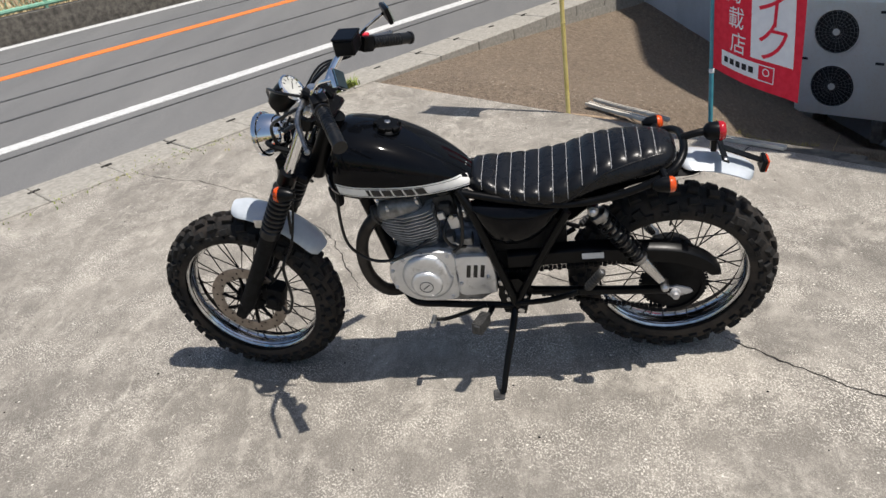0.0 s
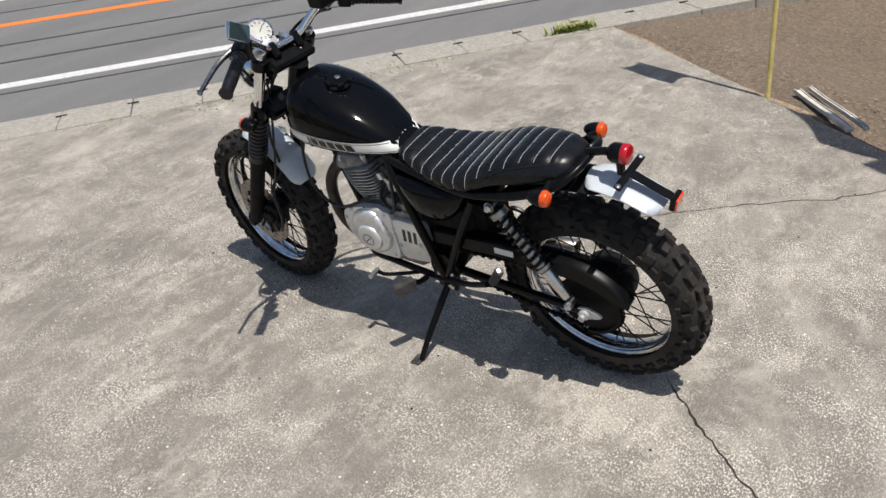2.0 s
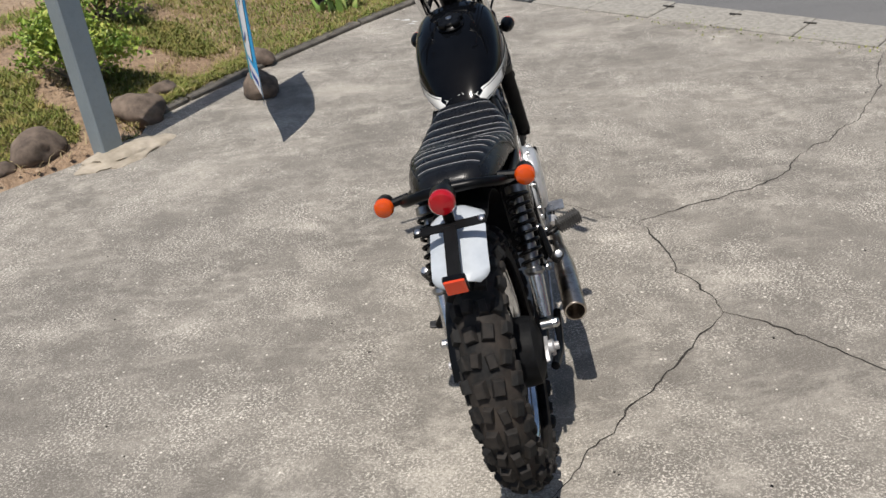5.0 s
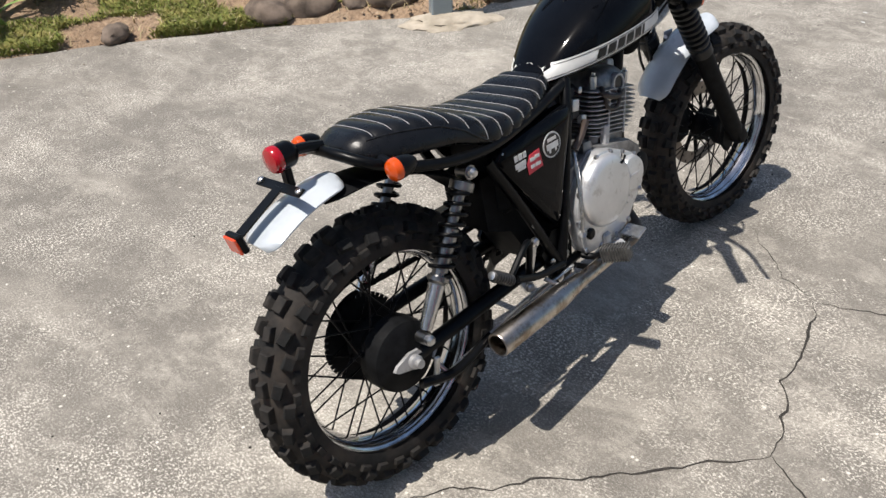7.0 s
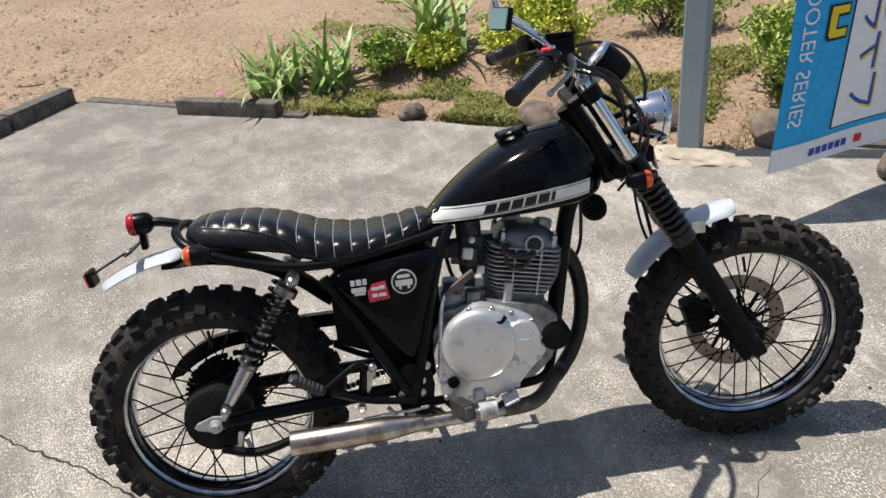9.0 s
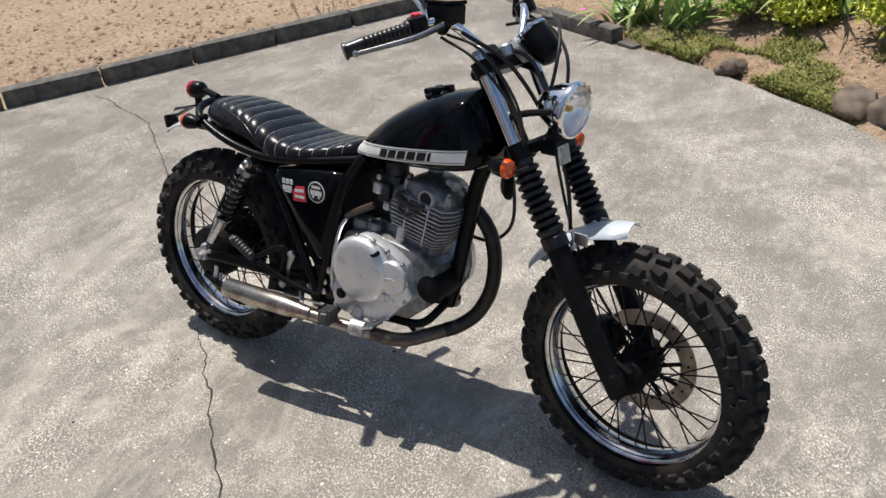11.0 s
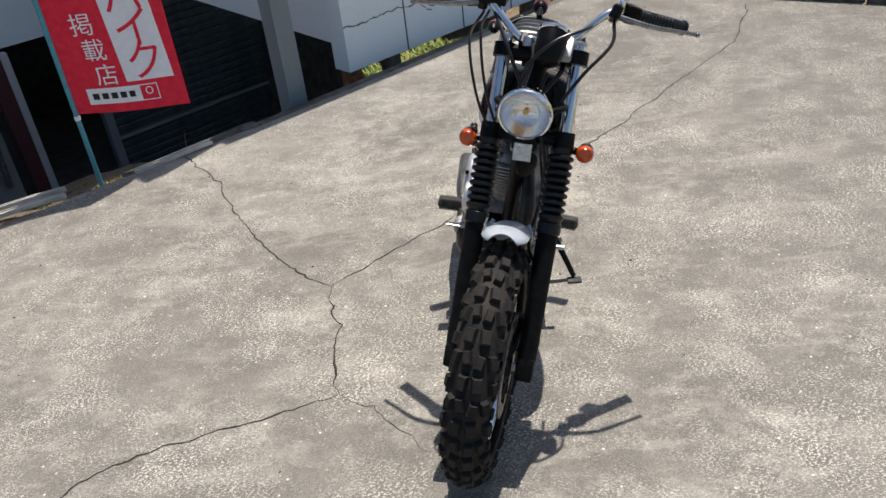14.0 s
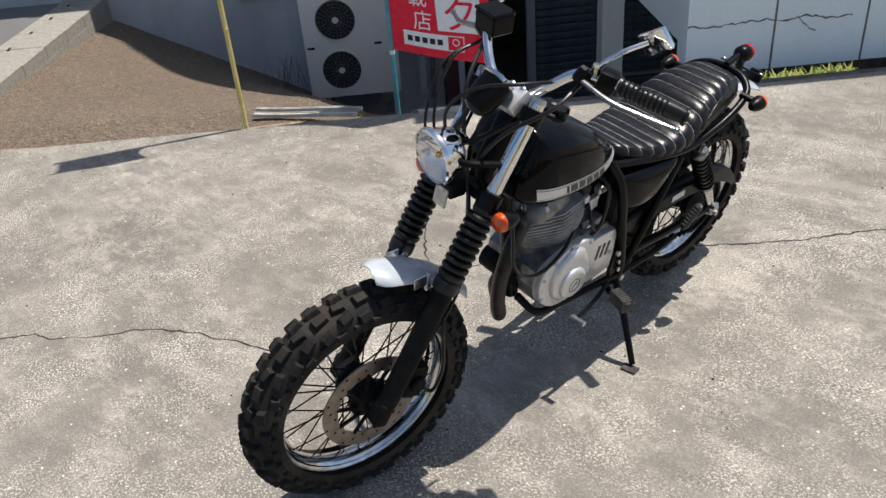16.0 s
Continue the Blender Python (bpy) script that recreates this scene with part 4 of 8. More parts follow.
bp("steering_head", bm, M["satin_black"])

bm = B()
prism(bm, [(1.330, 0.372), (1.385, 0.352), (1.392, 0.300), (1.345, 0.262), (1.318, 0.300)], -0.058, -0.074)
bp("speedometer_drive", bm, M["matt_black"], label="black speedometer drive casting", steer=True)

# front mudguard: a short curved blade
def mudguard(bm, centre, r, a0, a1, half, lip, n=20, thick=0.003):
    rows = []
    for i in range(n + 1):
        t = i / n
        a = radians(a0 + (a1 - a0) * t)
        # rounded ends
        e = min(t, 1 - t) * n
        w = half * (0.62 + 0.38 * min(1, math.sqrt(max(0, e) / 2.2)))
        o = Vector((math.cos(a), 0, math.sin(a)))
        ring = []
        for k in range(9):
            q = -1 + k / 4
            drop = lip * (abs(q) ** 2.2)
            ring.append(centre + o * (r - drop) + Vector((0, q * w, 0)))
        rows.append((ring, [p - o * thick for p in ring]))
    up = [[bm.verts.new(p) for p in a] for a, b in rows]
    dn = [[bm.verts.new(p) for p in b] for a, b in rows]
    for i in range(n):
        for k in range(8):
            bm.faces.new((up[i][k], up[i][k + 1], up[i + 1][k + 1], up[i + 1][k]))
            bm.faces.new((dn[i][k], dn[i + 1][k], dn[i + 1][k + 1], dn[i][k + 1]))
        for k in (0, 8):
            bm.faces.new((up[i][k], up[i + 1][k], dn[i + 1][k], dn[i][k]))
    for i in (0, n):
        for k in range(8):
            bm.faces.new((up[i][k], up[i][k + 1], dn[i][k + 1], dn[i][k]))


bm = B()
mudguard(bm, front_axle, 0.368, 95.5, 147, 0.058, 0.022)
fg = bp("front_mudguard", bm, M["fender"], label="short silver-white front mudguard", steer=True, smooth=60)
for s in (1, -1):
    bm = B()
    tube(bm, [front_axle + Vector((-0.165, s * 0.045, 0.325)), front_axle + Vector((-0.150, s * 0.062, 0.300)), on_fork(0.455, s * 0.75)], 0.006, 8)
    box(bm, front_axle + Vector((-0.135, s * 0.060, 0.320)), (0.035, 0.004, 0.03), bevel=0.001)
    bp("bracket", bm, M["bright_bolt"], fg, steer=True)

# caliper and its hose
bm = B()
cc = front_axle + Vector((-0.110, 0.056, 0.030))
box(bm, cc, (0.060, 0.062, 0.095), Matrix.Rotation(radians(-18), 3, "Y"), 0.014, 2)
box(bm, cc + Vector((0.022, -0.004, 0.010)), (0.050, 0.036, 0.060), Matrix.Rotation(radians(-18), 3, "Y"), 0.010, 2)
lathe(bm, [(0.022, 0), (0.022, 0.012), (0.018, 0.016), (0, 0.016)], 16, aim(cc + Vector((0, 0.028, 0)), cc + Vector((0, 1, 0))))
cal = bp("caliper", bm, M["matt_black"], label="black brake caliper", steer=True)
bm = B()
tube(bm, [cc + Vector((-0.020, 0.02, -0.03)), cc + Vector((-0.045, 0.035, -0.045)), cc + Vector((-0.075, 0.035, 0.02)), cc + Vector((-0.075, 0.03, 0.14)), (1.145, 0.045, 0.56), (1.115, 0.06, 0.70), (1.09, 0.05, 0.80), (1.07, 0.0, 0.90), (1.02, -0.07, 1.02), (0.93, -0.13, 1.09)], 0.0052, 8)
bp("brake_hose", bm, M["rubber"], steer=True)

# headlamp: bowl, rim, reflector, glass
HL = Vector((1.150, 0, 0.922))
ahead = Vector((1, 0, -0.10)).normalized()
bm = B()
lathe(bm, [(0.0000, -0.0851), (0.0243, -0.0818), (0.0421, -0.0664), (0.0535, -0.0421), (0.0591, -0.0162), (0.0607, -0.0016)], 40, aim(HL, HL + ahead), cap=False)
lamp = bp("headlamp", bm, M["clean_chrome"], label="round chromed headlamp", steer=True, smooth=50)
bm = B()
lathe(bm, [(0.0607, -0.0065), (0.0656, -0.0049), (0.0672, 0.0024), (0.0648, 0.0097), (0.0599, 0.0122), (0.0575, 0.0089)], 48, aim(HL, HL + ahead), cap=False)
bp("rim", bm, M["clean_chrome"], lamp, "chrome lamp rim", steer=True)
bm = B()
lathe(bm, [(0.0575, 0.0065), (0.0486, -0.0146), (0.0324, -0.0308), (0.0113, -0.0389), (0.0000, -0.0397)], 48, aim(HL, HL + ahead), cap=False)
bp("reflector", bm, M["reflector"], lamp, steer=True, smooth=60)
bm = B()
lathe(bm, [(0.0000, -0.0243), (0.0065, -0.0227), (0.0081, -0.0130), (0.0065, -0.0049), (0.0000, -0.0016)], 16, aim(HL, HL + ahead))
bp("bulb", bm, M["amber_bulb"], lamp, "amber bulb", steer=True)
bm = B()
# pressed lens with fluting
n = 40
gm = aim(HL, HL + ahead)
rowsv = []
for r in (0.0, 0.016, 0.032, 0.045, 0.0579):
    h = 0.0097 + 0.013 * (1 - (r / 0.0579) ** 2)
    rowsv.append([(r, h), (r, h - 0.003)])
lathe(bm, [a for a, b in rowsv] + [b for a, b in rowsv[::-1]], 48, gm, cap=False)
gl = bp("glass", bm, M["lamp_glass"], lamp, "fluted lamp glass", steer=True)
gl.visible_shadow = False
bm = B()
box(bm, HL + Vector((-0.045, 0, -0.088)), (0.045, 0.060, 0.040), bevel=0.004)
bp("lamp_bracket", bm, M["matt_black"], lamp, steer=True)
for s in (1, -1):
    bm = B()
    tube(bm, [HL + Vector((-0.030, s * 0.054, 0)), HL + Vector((-0.060, s * 0.080, 0.0)), on_fork(0.12, s * 0.9, 0.0)], 0.008, 8)
    bp("lamp_arm", bm, M["matt_black"], lamp, steer=True)
# flutes pressed into the glass
for k in range(-5, 6):
    bm = B()
    y = k * 0.0092
    top = math.sqrt(max(0.0, 0.055 ** 2 - y * y))
    pts = [gm @ Vector((q, y, 0.0088 + 0.013 * (1 - (q * q + y * y) / 0.0579 ** 2))) for q in np.linspace(-top, top, 7)]
    tube(bm, pts, 0.0012, 4, n=2)
    bp("flute", bm, M["lamp_glass"], gl, steer=True).visible_shadow = False
bm = B()
box(bm, HL + Vector((-0.018, 0, -0.108)), (0.006, 0.046, 0.046), Matrix.Rotation(radians(-14), 3, "Y"), 0.002)
bp("badge_plate", bm, M["bright_bolt"], lamp, "plain silver plate", steer=True)

# gauge
GA = Vector((1.020, 0.030, 1.070))
face = Vector((-0.74, 0.03, 0.62)).normalized()
gm = aim(GA, GA + face)
bm = B()
lathe(bm, [(0.0, -0.074), (0.016, -0.073), (0.028, -0.066), (0.035, -0.046), (0.0375, -0.020), (0.038, 0.012)], 32, gm)
gauge = bp("speedometer", bm, M["satin_black"], label="small round black speedometer with chrome rim", steer=True)
bm = B()
lathe(bm, [(0.038, 0.008), (0.041, 0.010), (0.041, 0.017), (0.036, 0.019), (0.034, 0.015)], 32, gm, cap=False)
bp("rim", bm, M["clean_chrome"], gauge, "chrome rim", steer=True)
bm = B()
lathe(bm, [(0.0, 0.0135), (0.035, 0.0135), (0.035, 0.0150), (0.0, 0.0150)], 32, gm)
dial = bp("dial", bm, M["dial"], gauge, "pale dial", steer=True)
bm = B()
for k in range(9):
    a = radians(-120 + 30 * k)
    box(bm, gm @ Vector((0.027 * math.cos(a), 0.027 * math.sin(a), 0.0156)), (0.008, 0.0022, 0.0012), gm.to_3x3() @ Matrix.Rotation(a, 3, "Z"))
box(bm, gm @ Vector((0.006, 0.004, 0.0158)), (0.026, 0.002, 0.0012), gm.to_3x3() @ Matrix.Rotation(0.6, 3, "Z"))
bp("markings", bm, M["decal_black"], gauge, steer=True)
# warning lamp pod and key switch on the clamp
bm = B()
box(bm, (0.985, 0.045, 1.035), (0.060, 0.070, 0.030), Matrix.Rotation(radians(35), 3, "Y"), 0.008, 2)
pod = bp("indicator_pod", bm, M["cast"], label="silver clamp pod with warning lamps", steer=True)
bm = B()
for dx, dy in ((-0.012, -0.018), (-0.012, 0.018), (0.014, 0.0)):
    p = Vector((0.982 + dx, 0.045 + dy, 1.052 - dx * 0.6))
    lathe(bm, [(0.007, 0), (0.007, 0.004), (0.004, 0.006), (0, 0.006)], 12, aim(p, p + Vector((0.4, 0, 0.8))))
bp("warning_lamp", bm, M["reflector"], pod, steer=True)
bm = B()
p = Vector((0.985, -0.028, 1.030))
lathe(bm, [(0.018, 0), (0.018, 0.022), (0.014, 0.026), (0.0, 0.026)], 20, aim(p, p + Vector((-0.4, 0, 0.85))))
bp("key_switch", bm, M["bright_bolt"], label="steel ignition lock", steer=True)

# handlebar
bm = B()
bar = [(0.868, -0.190, 1.108), (0.905, -0.150, 1.112), (0.935, -0.105, 1.075), (0.950, -0.060, 1.040), (0.953, 0, 1.034), (0.950, 0.060, 1.040), (0.935, 0.105, 1.075), (0.905, 0.150, 1.112), (0.868, 0.190, 1.108)]
ends = {s: Vector((0.772, s * 0.335, 1.060)) for s in (1, -1)}
tube(bm, [ends[-1]] + bar + [ends[1]], 0.0112, 14, n=8)
hb = bp("handlebar", bm, M["clean_chrome"], label="chromed high handlebar", steer=True)
for s in (1, -1):
    bm = B()
    box(bm, (0.952, s * 0.045, 1.026), (0.040, 0.026, 0.050), Matrix.Rotation(radians(30), 3, "Y"), 0.006)
    bp("bar_clamp", bm, M["satin_black"], hb, steer=True)
for s in (1, -1):
    inner = Vector((0.850, s * 0.215, 1.099))
    d = (ends[s] - inner).normalized()
    bm = B()
    L = (ends[s] - inner).length + 0.006
    prof = [(0.0, 0.0), (0.021, 0.0), (0.021, 0.006), (0.0165, 0.008)]
    for k in range(10):
        prof += [(0.0158, 0.010 + 0.0105 * k), (0.0180, 0.0125 + 0.0105 * k), (0.0180, 0.0175 + 0.0105 * k)]
    prof += [(0.0165, L - 0.008), (0.0195, L - 0.006), (0.0195, L), (0.0, L)]
    lathe(bm, prof, 16, aim(inner, ends[s]))
    bp("grip", bm, M["rubber"], hb, "black ribbed rubber grip", steer=True)
    # switch housing
    bm = B()
    c = inner - d * 0.022
    box(bm, c, (0.044, 0.046, 0.040), aim(inner, ends[s]).to_3x3(), 0.008, 2)
    sw = bp("switch_housing", bm, M["satin_black"], hb, steer=True)
    # lever
    bm = B()
    root = inner - d * 0.062 + Vector((0.030, 0, -0.006))
    tip = Vector((0.840, s * 0.372, 1.066))
    mid = root.lerp(tip, 0.42) + Vector((0.022, 0, 0.000))
    tube(bm, [root, mid, root.lerp(tip, 0.75) + Vector((0.012, 0, 0)), tip], [0.0095, 0.0082, 0.0068, 0.0060], 10, flat=0.75)
    lathe(bm, [(0, -0.008), (0.006, -0.005), (0.008, 0), (0.006, 0.005), (0, 0.008)], 12, Matrix.Translation(tip))
    bp("lever", bm, M["used_alloy"], hb, "polished alloy hand lever", steer=True)
    bm = B()
    box(bm, root + Vector((-0.016, 0, 0.002)), (0.052, 0.036, 0.026), aim(inner, ends[s]).to_3x3().inverted() @ Matrix.Identity(3), 0.006)
    bp("lever_perch", bm, M["satin_black"], hb, steer=True)
# red engine stop switch
bm = B()
box(bm, (0.858, -0.200, 1.128), (0.022, 0.018, 0.012), bevel=0.003)
bp("stop_switch", bm, M["red_plastic"], hb, "red engine stop switch", steer=True)
# brake fluid box
bm = B()
box(bm, (0.893, -0.140, 1.128), (0.062, 0.070, 0.046), Matrix.Rotation(radians(-4), 3, "X"), 0.004)
res = bp("brake_reservoir", bm, M["satin_black"], label="square black brake fluid reservoir", steer=True)
bm = B()
box(bm, (0.893, -0.140, 1.154), (0.066, 0.074, 0.008), Matrix.Rotation(radians(-4), 3, "X"), 0.002)
bp("cap", bm, M["gloss_black"], res, steer=True)
# mirrors on bent chrome stems
for s, head_c, stem, turn_deg in ((-1, Vector((0.770, -0.165, 1.200)), [(0.872, -0.186, 1.115), (0.866, -0.185, 1.135), (0.830, -0.178, 1.165), (0.782, -0.168, 1.198)], -30),
                                  (1, Vector((0.782, 0.236, 1.186)), [(0.880, 0.178, 1.118), (0.872, 0.184, 1.138), (0.842, 0.206, 1.166), (0.796, 0.228, 1.184)], 10)):
    bm = B()
    tube(bm, stem, 0.0052, 10)
    lathe(bm, [(0.010, -0.006), (0.010, 0.010), (0.007, 0.022)], 12, Matrix.Translation(stem[0]))
    mi = bp("mirror", bm, M["clean_chrome"], label="square mirror on a bent chrome stem", steer=True)
    rot = Matrix.Rotation(radians(s * turn_deg), 3, "Z") @ Matrix.Rotation(radians(14), 3, "Y") @ Matrix.Rotation(radians(34 if s > 0 else 0), 3, "X")
    bm = B()
    box(bm, head_c, (0.013, 0.070, 0.050), rot, 0.006, 2)
    bp("mirror_shell", bm, M["clean_chrome"] if s > 0 else M["satin_black"], mi, steer=True)
    bm = B()
    box(bm, head_c + rot @ Vector((-0.0085, 0, 0)), (0.003, 0.063, 0.043), rot)
    bp("mirror_glass", bm, M["mirror"], mi, "mirror glass", steer=True)
# cables
for pts, r in (([(0.905, -0.150, 1.085), (1.000, -0.150, 1.060), (1.070, -0.120, 0.960), (1.075, -0.085, 0.860), (1.040, -0.050, 0.780)], 0.0036),
               ([(0.900, -0.165, 1.080), (1.010, -0.175, 1.040), (1.085, -0.135, 0.930), (1.080, -0.095, 0.840), (1.030, -0.060, 0.760)], 0.0036),
               ([(0.905, 0.165, 1.095), (0.985, 0.170, 1.060), (1.060, 0.115, 1.000), (1.080, 0.060, 0.900), (1.020, 0.040, 0.780)], 0.0046),
               ([(0.880, 0.110, 1.075), (1.010, 0.110, 1.100), (1.080, 0.040, 1.080), (1.110, -0.020, 1.010), (1.090, -0.030, 0.900)], 0.0042),
               ([(1.040, 0.030, 0.990), (1.075, 0.020, 0.930), (1.085, 0.040, 0.800), (1.110, 0.070, 0.640), (1.150, 0.075, 0.540), (1.240, 0.068, 0.420), (1.330, 0.060, 0.350)], 0.0040),
               ([(0.930, -0.040, 1.000), (0.990, -0.020, 1.040), (1.040, -0.01, 1.02), (1.090, -0.02, 0.960)], 0.0055),
               ([(0.930, 0.050, 1.000), (1.000, 0.060, 0.985), (1.060, 0.030, 0.950), (1.090, 0.010, 0.925)], 0.0065)):
    bm = B()
    tube(bm, pts, r, 8)
    bp("cable", bm, M["rubber"], hb, steer=True)

# frame -----------------------------------------------------------------
def pipe_part(name, runs, r, material="satin_black", label="", parent=None, seg=12, straight=False):
    bm = B()
    for pts in runs:
        tube(bm, pts, r, seg, straight=straight)
    return bp(name, bm, M[material], parent, label)


frame_ob = pipe_part("frame", [[(0.978, 0, 0.870), (0.935, 0, 0.770), (0.906, 0, 0.700), (0.878, 0, 0.560), (0.852, 0, 0.420), (0.832, 0, 0.350)]], 0.021, label="black tubular steel frame")
pipe_part("backbone", [[(0.955, 0, 0.860), (0.800, 0, 0.790), (0.600, 0, 0.735), (0.560, 0, 0.720)]], 0.024, parent=frame_ob)
for s in (1, -1):
    pipe_part("seat_tube", [[(0.600, s * 0.080, 0.735), (0.560, s * 0.105, 0.655), (0.516, s * 0.112, 0.490), (0.476, s * 0.114, 0.340), (0.466, s * 0.104, 0.285)]], 0.0135, parent=frame_ob)
    pipe_part("brace", [[(0.292, s * 0.106, 0.655), (0.372, s * 0.112, 0.505), (0.465, s * 0.114, 0.315)]], 0.0125, parent=frame_ob)
    pipe_part("seat_rail", [[(0.600, s * 0.080, 0.728), (0.450, s * 0.105, 0.705), (0.300, s * 0.122, 0.692), (0.180, s * 0.122, 0.705), (0.080, s * 0.120, 0.735), (0.005, s * 0.105, 0.768), (-0.028, s * 0.060, 0.790), (-0.036, 0, 0.797)]], 0.0115, parent=frame_ob)
    pipe_part("cradle", [[(0.840, s * 0.03, 0.360), (0.800, s * 0.080, 0.312), (0.700, s * 0.090, 0.302), (0.580, s * 0.100, 0.300), (0.480, s * 0.108, 0.300)]], 0.0115, parent=frame_ob)
    bm = B()
    prism(bm, [(0.412, 0.365), (0.455, 0.410), (0.512, 0.405), (0.522, 0.350), (0.508, 0.270), (0.442, 0.262)], s * 0.098, s * 0.110)
    bp("pivot_plate", bm, M["satin_black"], frame_ob)
    bm = B()
    for x, z in ((0.440, 0.338), (0.506, 0.404), (0.490, 0.366), (0.487, 0.335), (0.456, 0.283)):
        p = Vector((x, s * 0.112, z))
        lathe(bm, [(0.011, 0), (0.011, 0.008), (0.006, 0.010), (0, 0.010)], 8, aim(p, p + Vector((0, s, 0))))
    bp("bolt", bm, M["bright_bolt"], frame_ob)
    # swing arm with axle plate
    bm = B()
    tube(bm, [(0.450, s * 0.085, 0.340), (0.200, s * 0.096, 0.334), (-0.020, s * 0.098, 0.326)], 0.0175, 12, flat=0.8)
    sa = bp("swing_arm", bm, M["satin_black"], label="black tubular swing arm")
    bm = B()
    prism(bm, [(-0.058, 0.318), (-0.066, 0.325), (-0.058, 0.334), (-0.020, 0.347), (0.004, 0.344), (0.014, 0.330), (0.006, 0.314), (-0.020, 0.306)], s * 0.102, s * 0.110)
    lathe(bm, [(0.016, 0), (0.016, 0.012), (0.010, 0.016), (0.010, 0.026), (0, 0.026)], 14, aim(Vector((-0.014, s * 0.108, 0.325)), Vector((-0.014, s, 0.325))))
    bp("axle_plate", bm, M["fins"], sa, "dull alloy chain adjuster")
    # shock absorber
    a, b = Vector((0.221, s * 0.112, 0.664)), Vector((0.019, s * 0.116, 0.367))
    Ls = (b - a).length
    m_ = aim(a, b)
    bm = B()
    lathe(bm, [(0.020, 0.018), (0.027, 0.022), (0.027, 0.040), (0.0125, 0.044), (0.0125, 0.118), (0.0175, 0.122), (0.0175, 0.222), (0.0245, 0.224), (0.0245, 0.234), (0.018, 0.240), (0.018, 0.25)], 20, m_)
    lathe(bm, [(0.016, -0.016), (0.016, 0.016)], 16, Matrix.Translation(a) @ turn)
    lathe(bm, [(0.013, -0.014), (0.013, 0.014)], 16, Matrix.Translation(b) @ turn)
    sh = bp("shock_absorber", bm, M["used_alloy"], label="chromed rear shock with a black coil spring")
    bm = B()
    lathe(bm, [(0.0, 0.238), (0.0175, 0.239), (0.0185, 0.246), (0.0150, Ls - 0.03), (0.014, Ls - 0.018), (0, Ls - 0.017)], 24, m_)
    bp("damper_body", bm, M["polished"], sh, "chromed damper body")
    bm = B()
    turns, steps = 8, 14
    tube(bm, [m_ @ Vector((0.0255 * math.cos(math.tau * k / steps), 0.0255 * math.sin(math.tau * k / steps), 0.044 + 0.178 * k / (turns * steps))) for k in range(turns * steps + 1)], 0.0044, 7, straight=True)
    bp("spring", bm, M["satin_black"], sh, "black coil spring", smooth=60)
    for p in (a, b):
        bm = B()
        lathe(bm, [(0.012, 0), (0.012, 0.010), (0.007, 0.016), (0, 0.017)], 10, aim(p + Vector((0, s * 0.014, 0)), p + Vector((0, s, 0))))
        bp("acorn_nut", bm, M["bright_bolt"], sh)
    # rear foot peg on its hanger
    hang = [(0.470, s * 0.122, 0.318), (0.360, s * 0.140, 0.345), (0.275, s * 0.155, 0.385)]
    bm = B()
    tube(bm, hang, 0.009, 10)
    ph = bp("peg_hanger", bm, M["satin_black"])
    bm = B()
    q0, q1 = (Vector((0.250, 0.158, 0.400)), Vector((0.196, 0.170, 0.484))) if s > 0 else (Vector((0.258, -0.160, 0.392)), Vector((0.196, -0.172, 0.440)))
    lathe(bm, [(0.008, 0)] + [(0.0125 + 0.002 * (k % 2), 0.008 + 0.0055 * k) for k in range(14)] + [(0.012, 0.086), (0, 0.086)], 14, aim(q0, q1))
    bp("rear_foot_peg", bm, M["dark_rubber"], ph, "folded ribbed rubber foot peg with a steel tip")
    bm = B()
    lathe(bm, [(0.006, 0.084), (0.009, 0.086), (0.009, 0.092), (0, 0.094)], 12, aim(q0, q1))
    bp("peg_tip", bm, M["bright_bolt"], ph)
    # front foot peg
    bm = B()
    q0, q1 = Vector((0.545, s * 0.118, 0.302)), Vector((0.580, s * 0.215, 0.318))
    tube(bm, [q0, q0.lerp(q1, 0.3) + Vector((0, 0, -0.006)), q0.lerp(q1, 0.55)], 0.009, 10)
    fp = bp("foot_peg_arm", bm, M["satin_black"])
    bm = B()
    m_ = aim(q0.lerp(q1, 0.5), q0.lerp(q1, 1.15))
    box(bm, m_ @ Vector((0, 0, 0.036)), (0.026, 0.034, 0.078), m_.to_3x3(), 0.006)
    for k in range(10):
        rb = B()
        box(rb, m_ @ Vector((0, 0, 0.004 + 0.0072 * k)), (0.032, 0.039, 0.0036), m_.to_3x3())
        bp("peg_rib", rb, M["peg_rubber"], fp)
    bp("foot_peg", bm, M["peg_rubber"], fp, "ribbed rubber foot peg")

# steel link behind the side cover
bm = B()
a, b = Vector((0.376, -0.124, 0.423)), Vector((0.338, -0.124, 0.322))
prism(bm, [(a.x - 0.009, a.z - 0.002), (a.x - 0.004, a.z + 0.010), (a.x + 0.006, a.z + 0.010), (a.x + 0.010, a.z - 0.002), (b.x + 0.009, b.z + 0.002), (b.x + 0.004, b.z - 0.009), (b.x - 0.006, b.z - 0.009), (b.x - 0.009, b.z + 0.002)], -0.122, -0.127)
for q in (a, b):
    lathe(bm, [(0.011, 0.0), (0.011, 0.008), (0.007, 0.012), (0, 0.012)], 10, aim(q, q + Vector((0, -1, 0))))
bp("link_plate", bm, M["bright_bolt"], label="steel link plate")
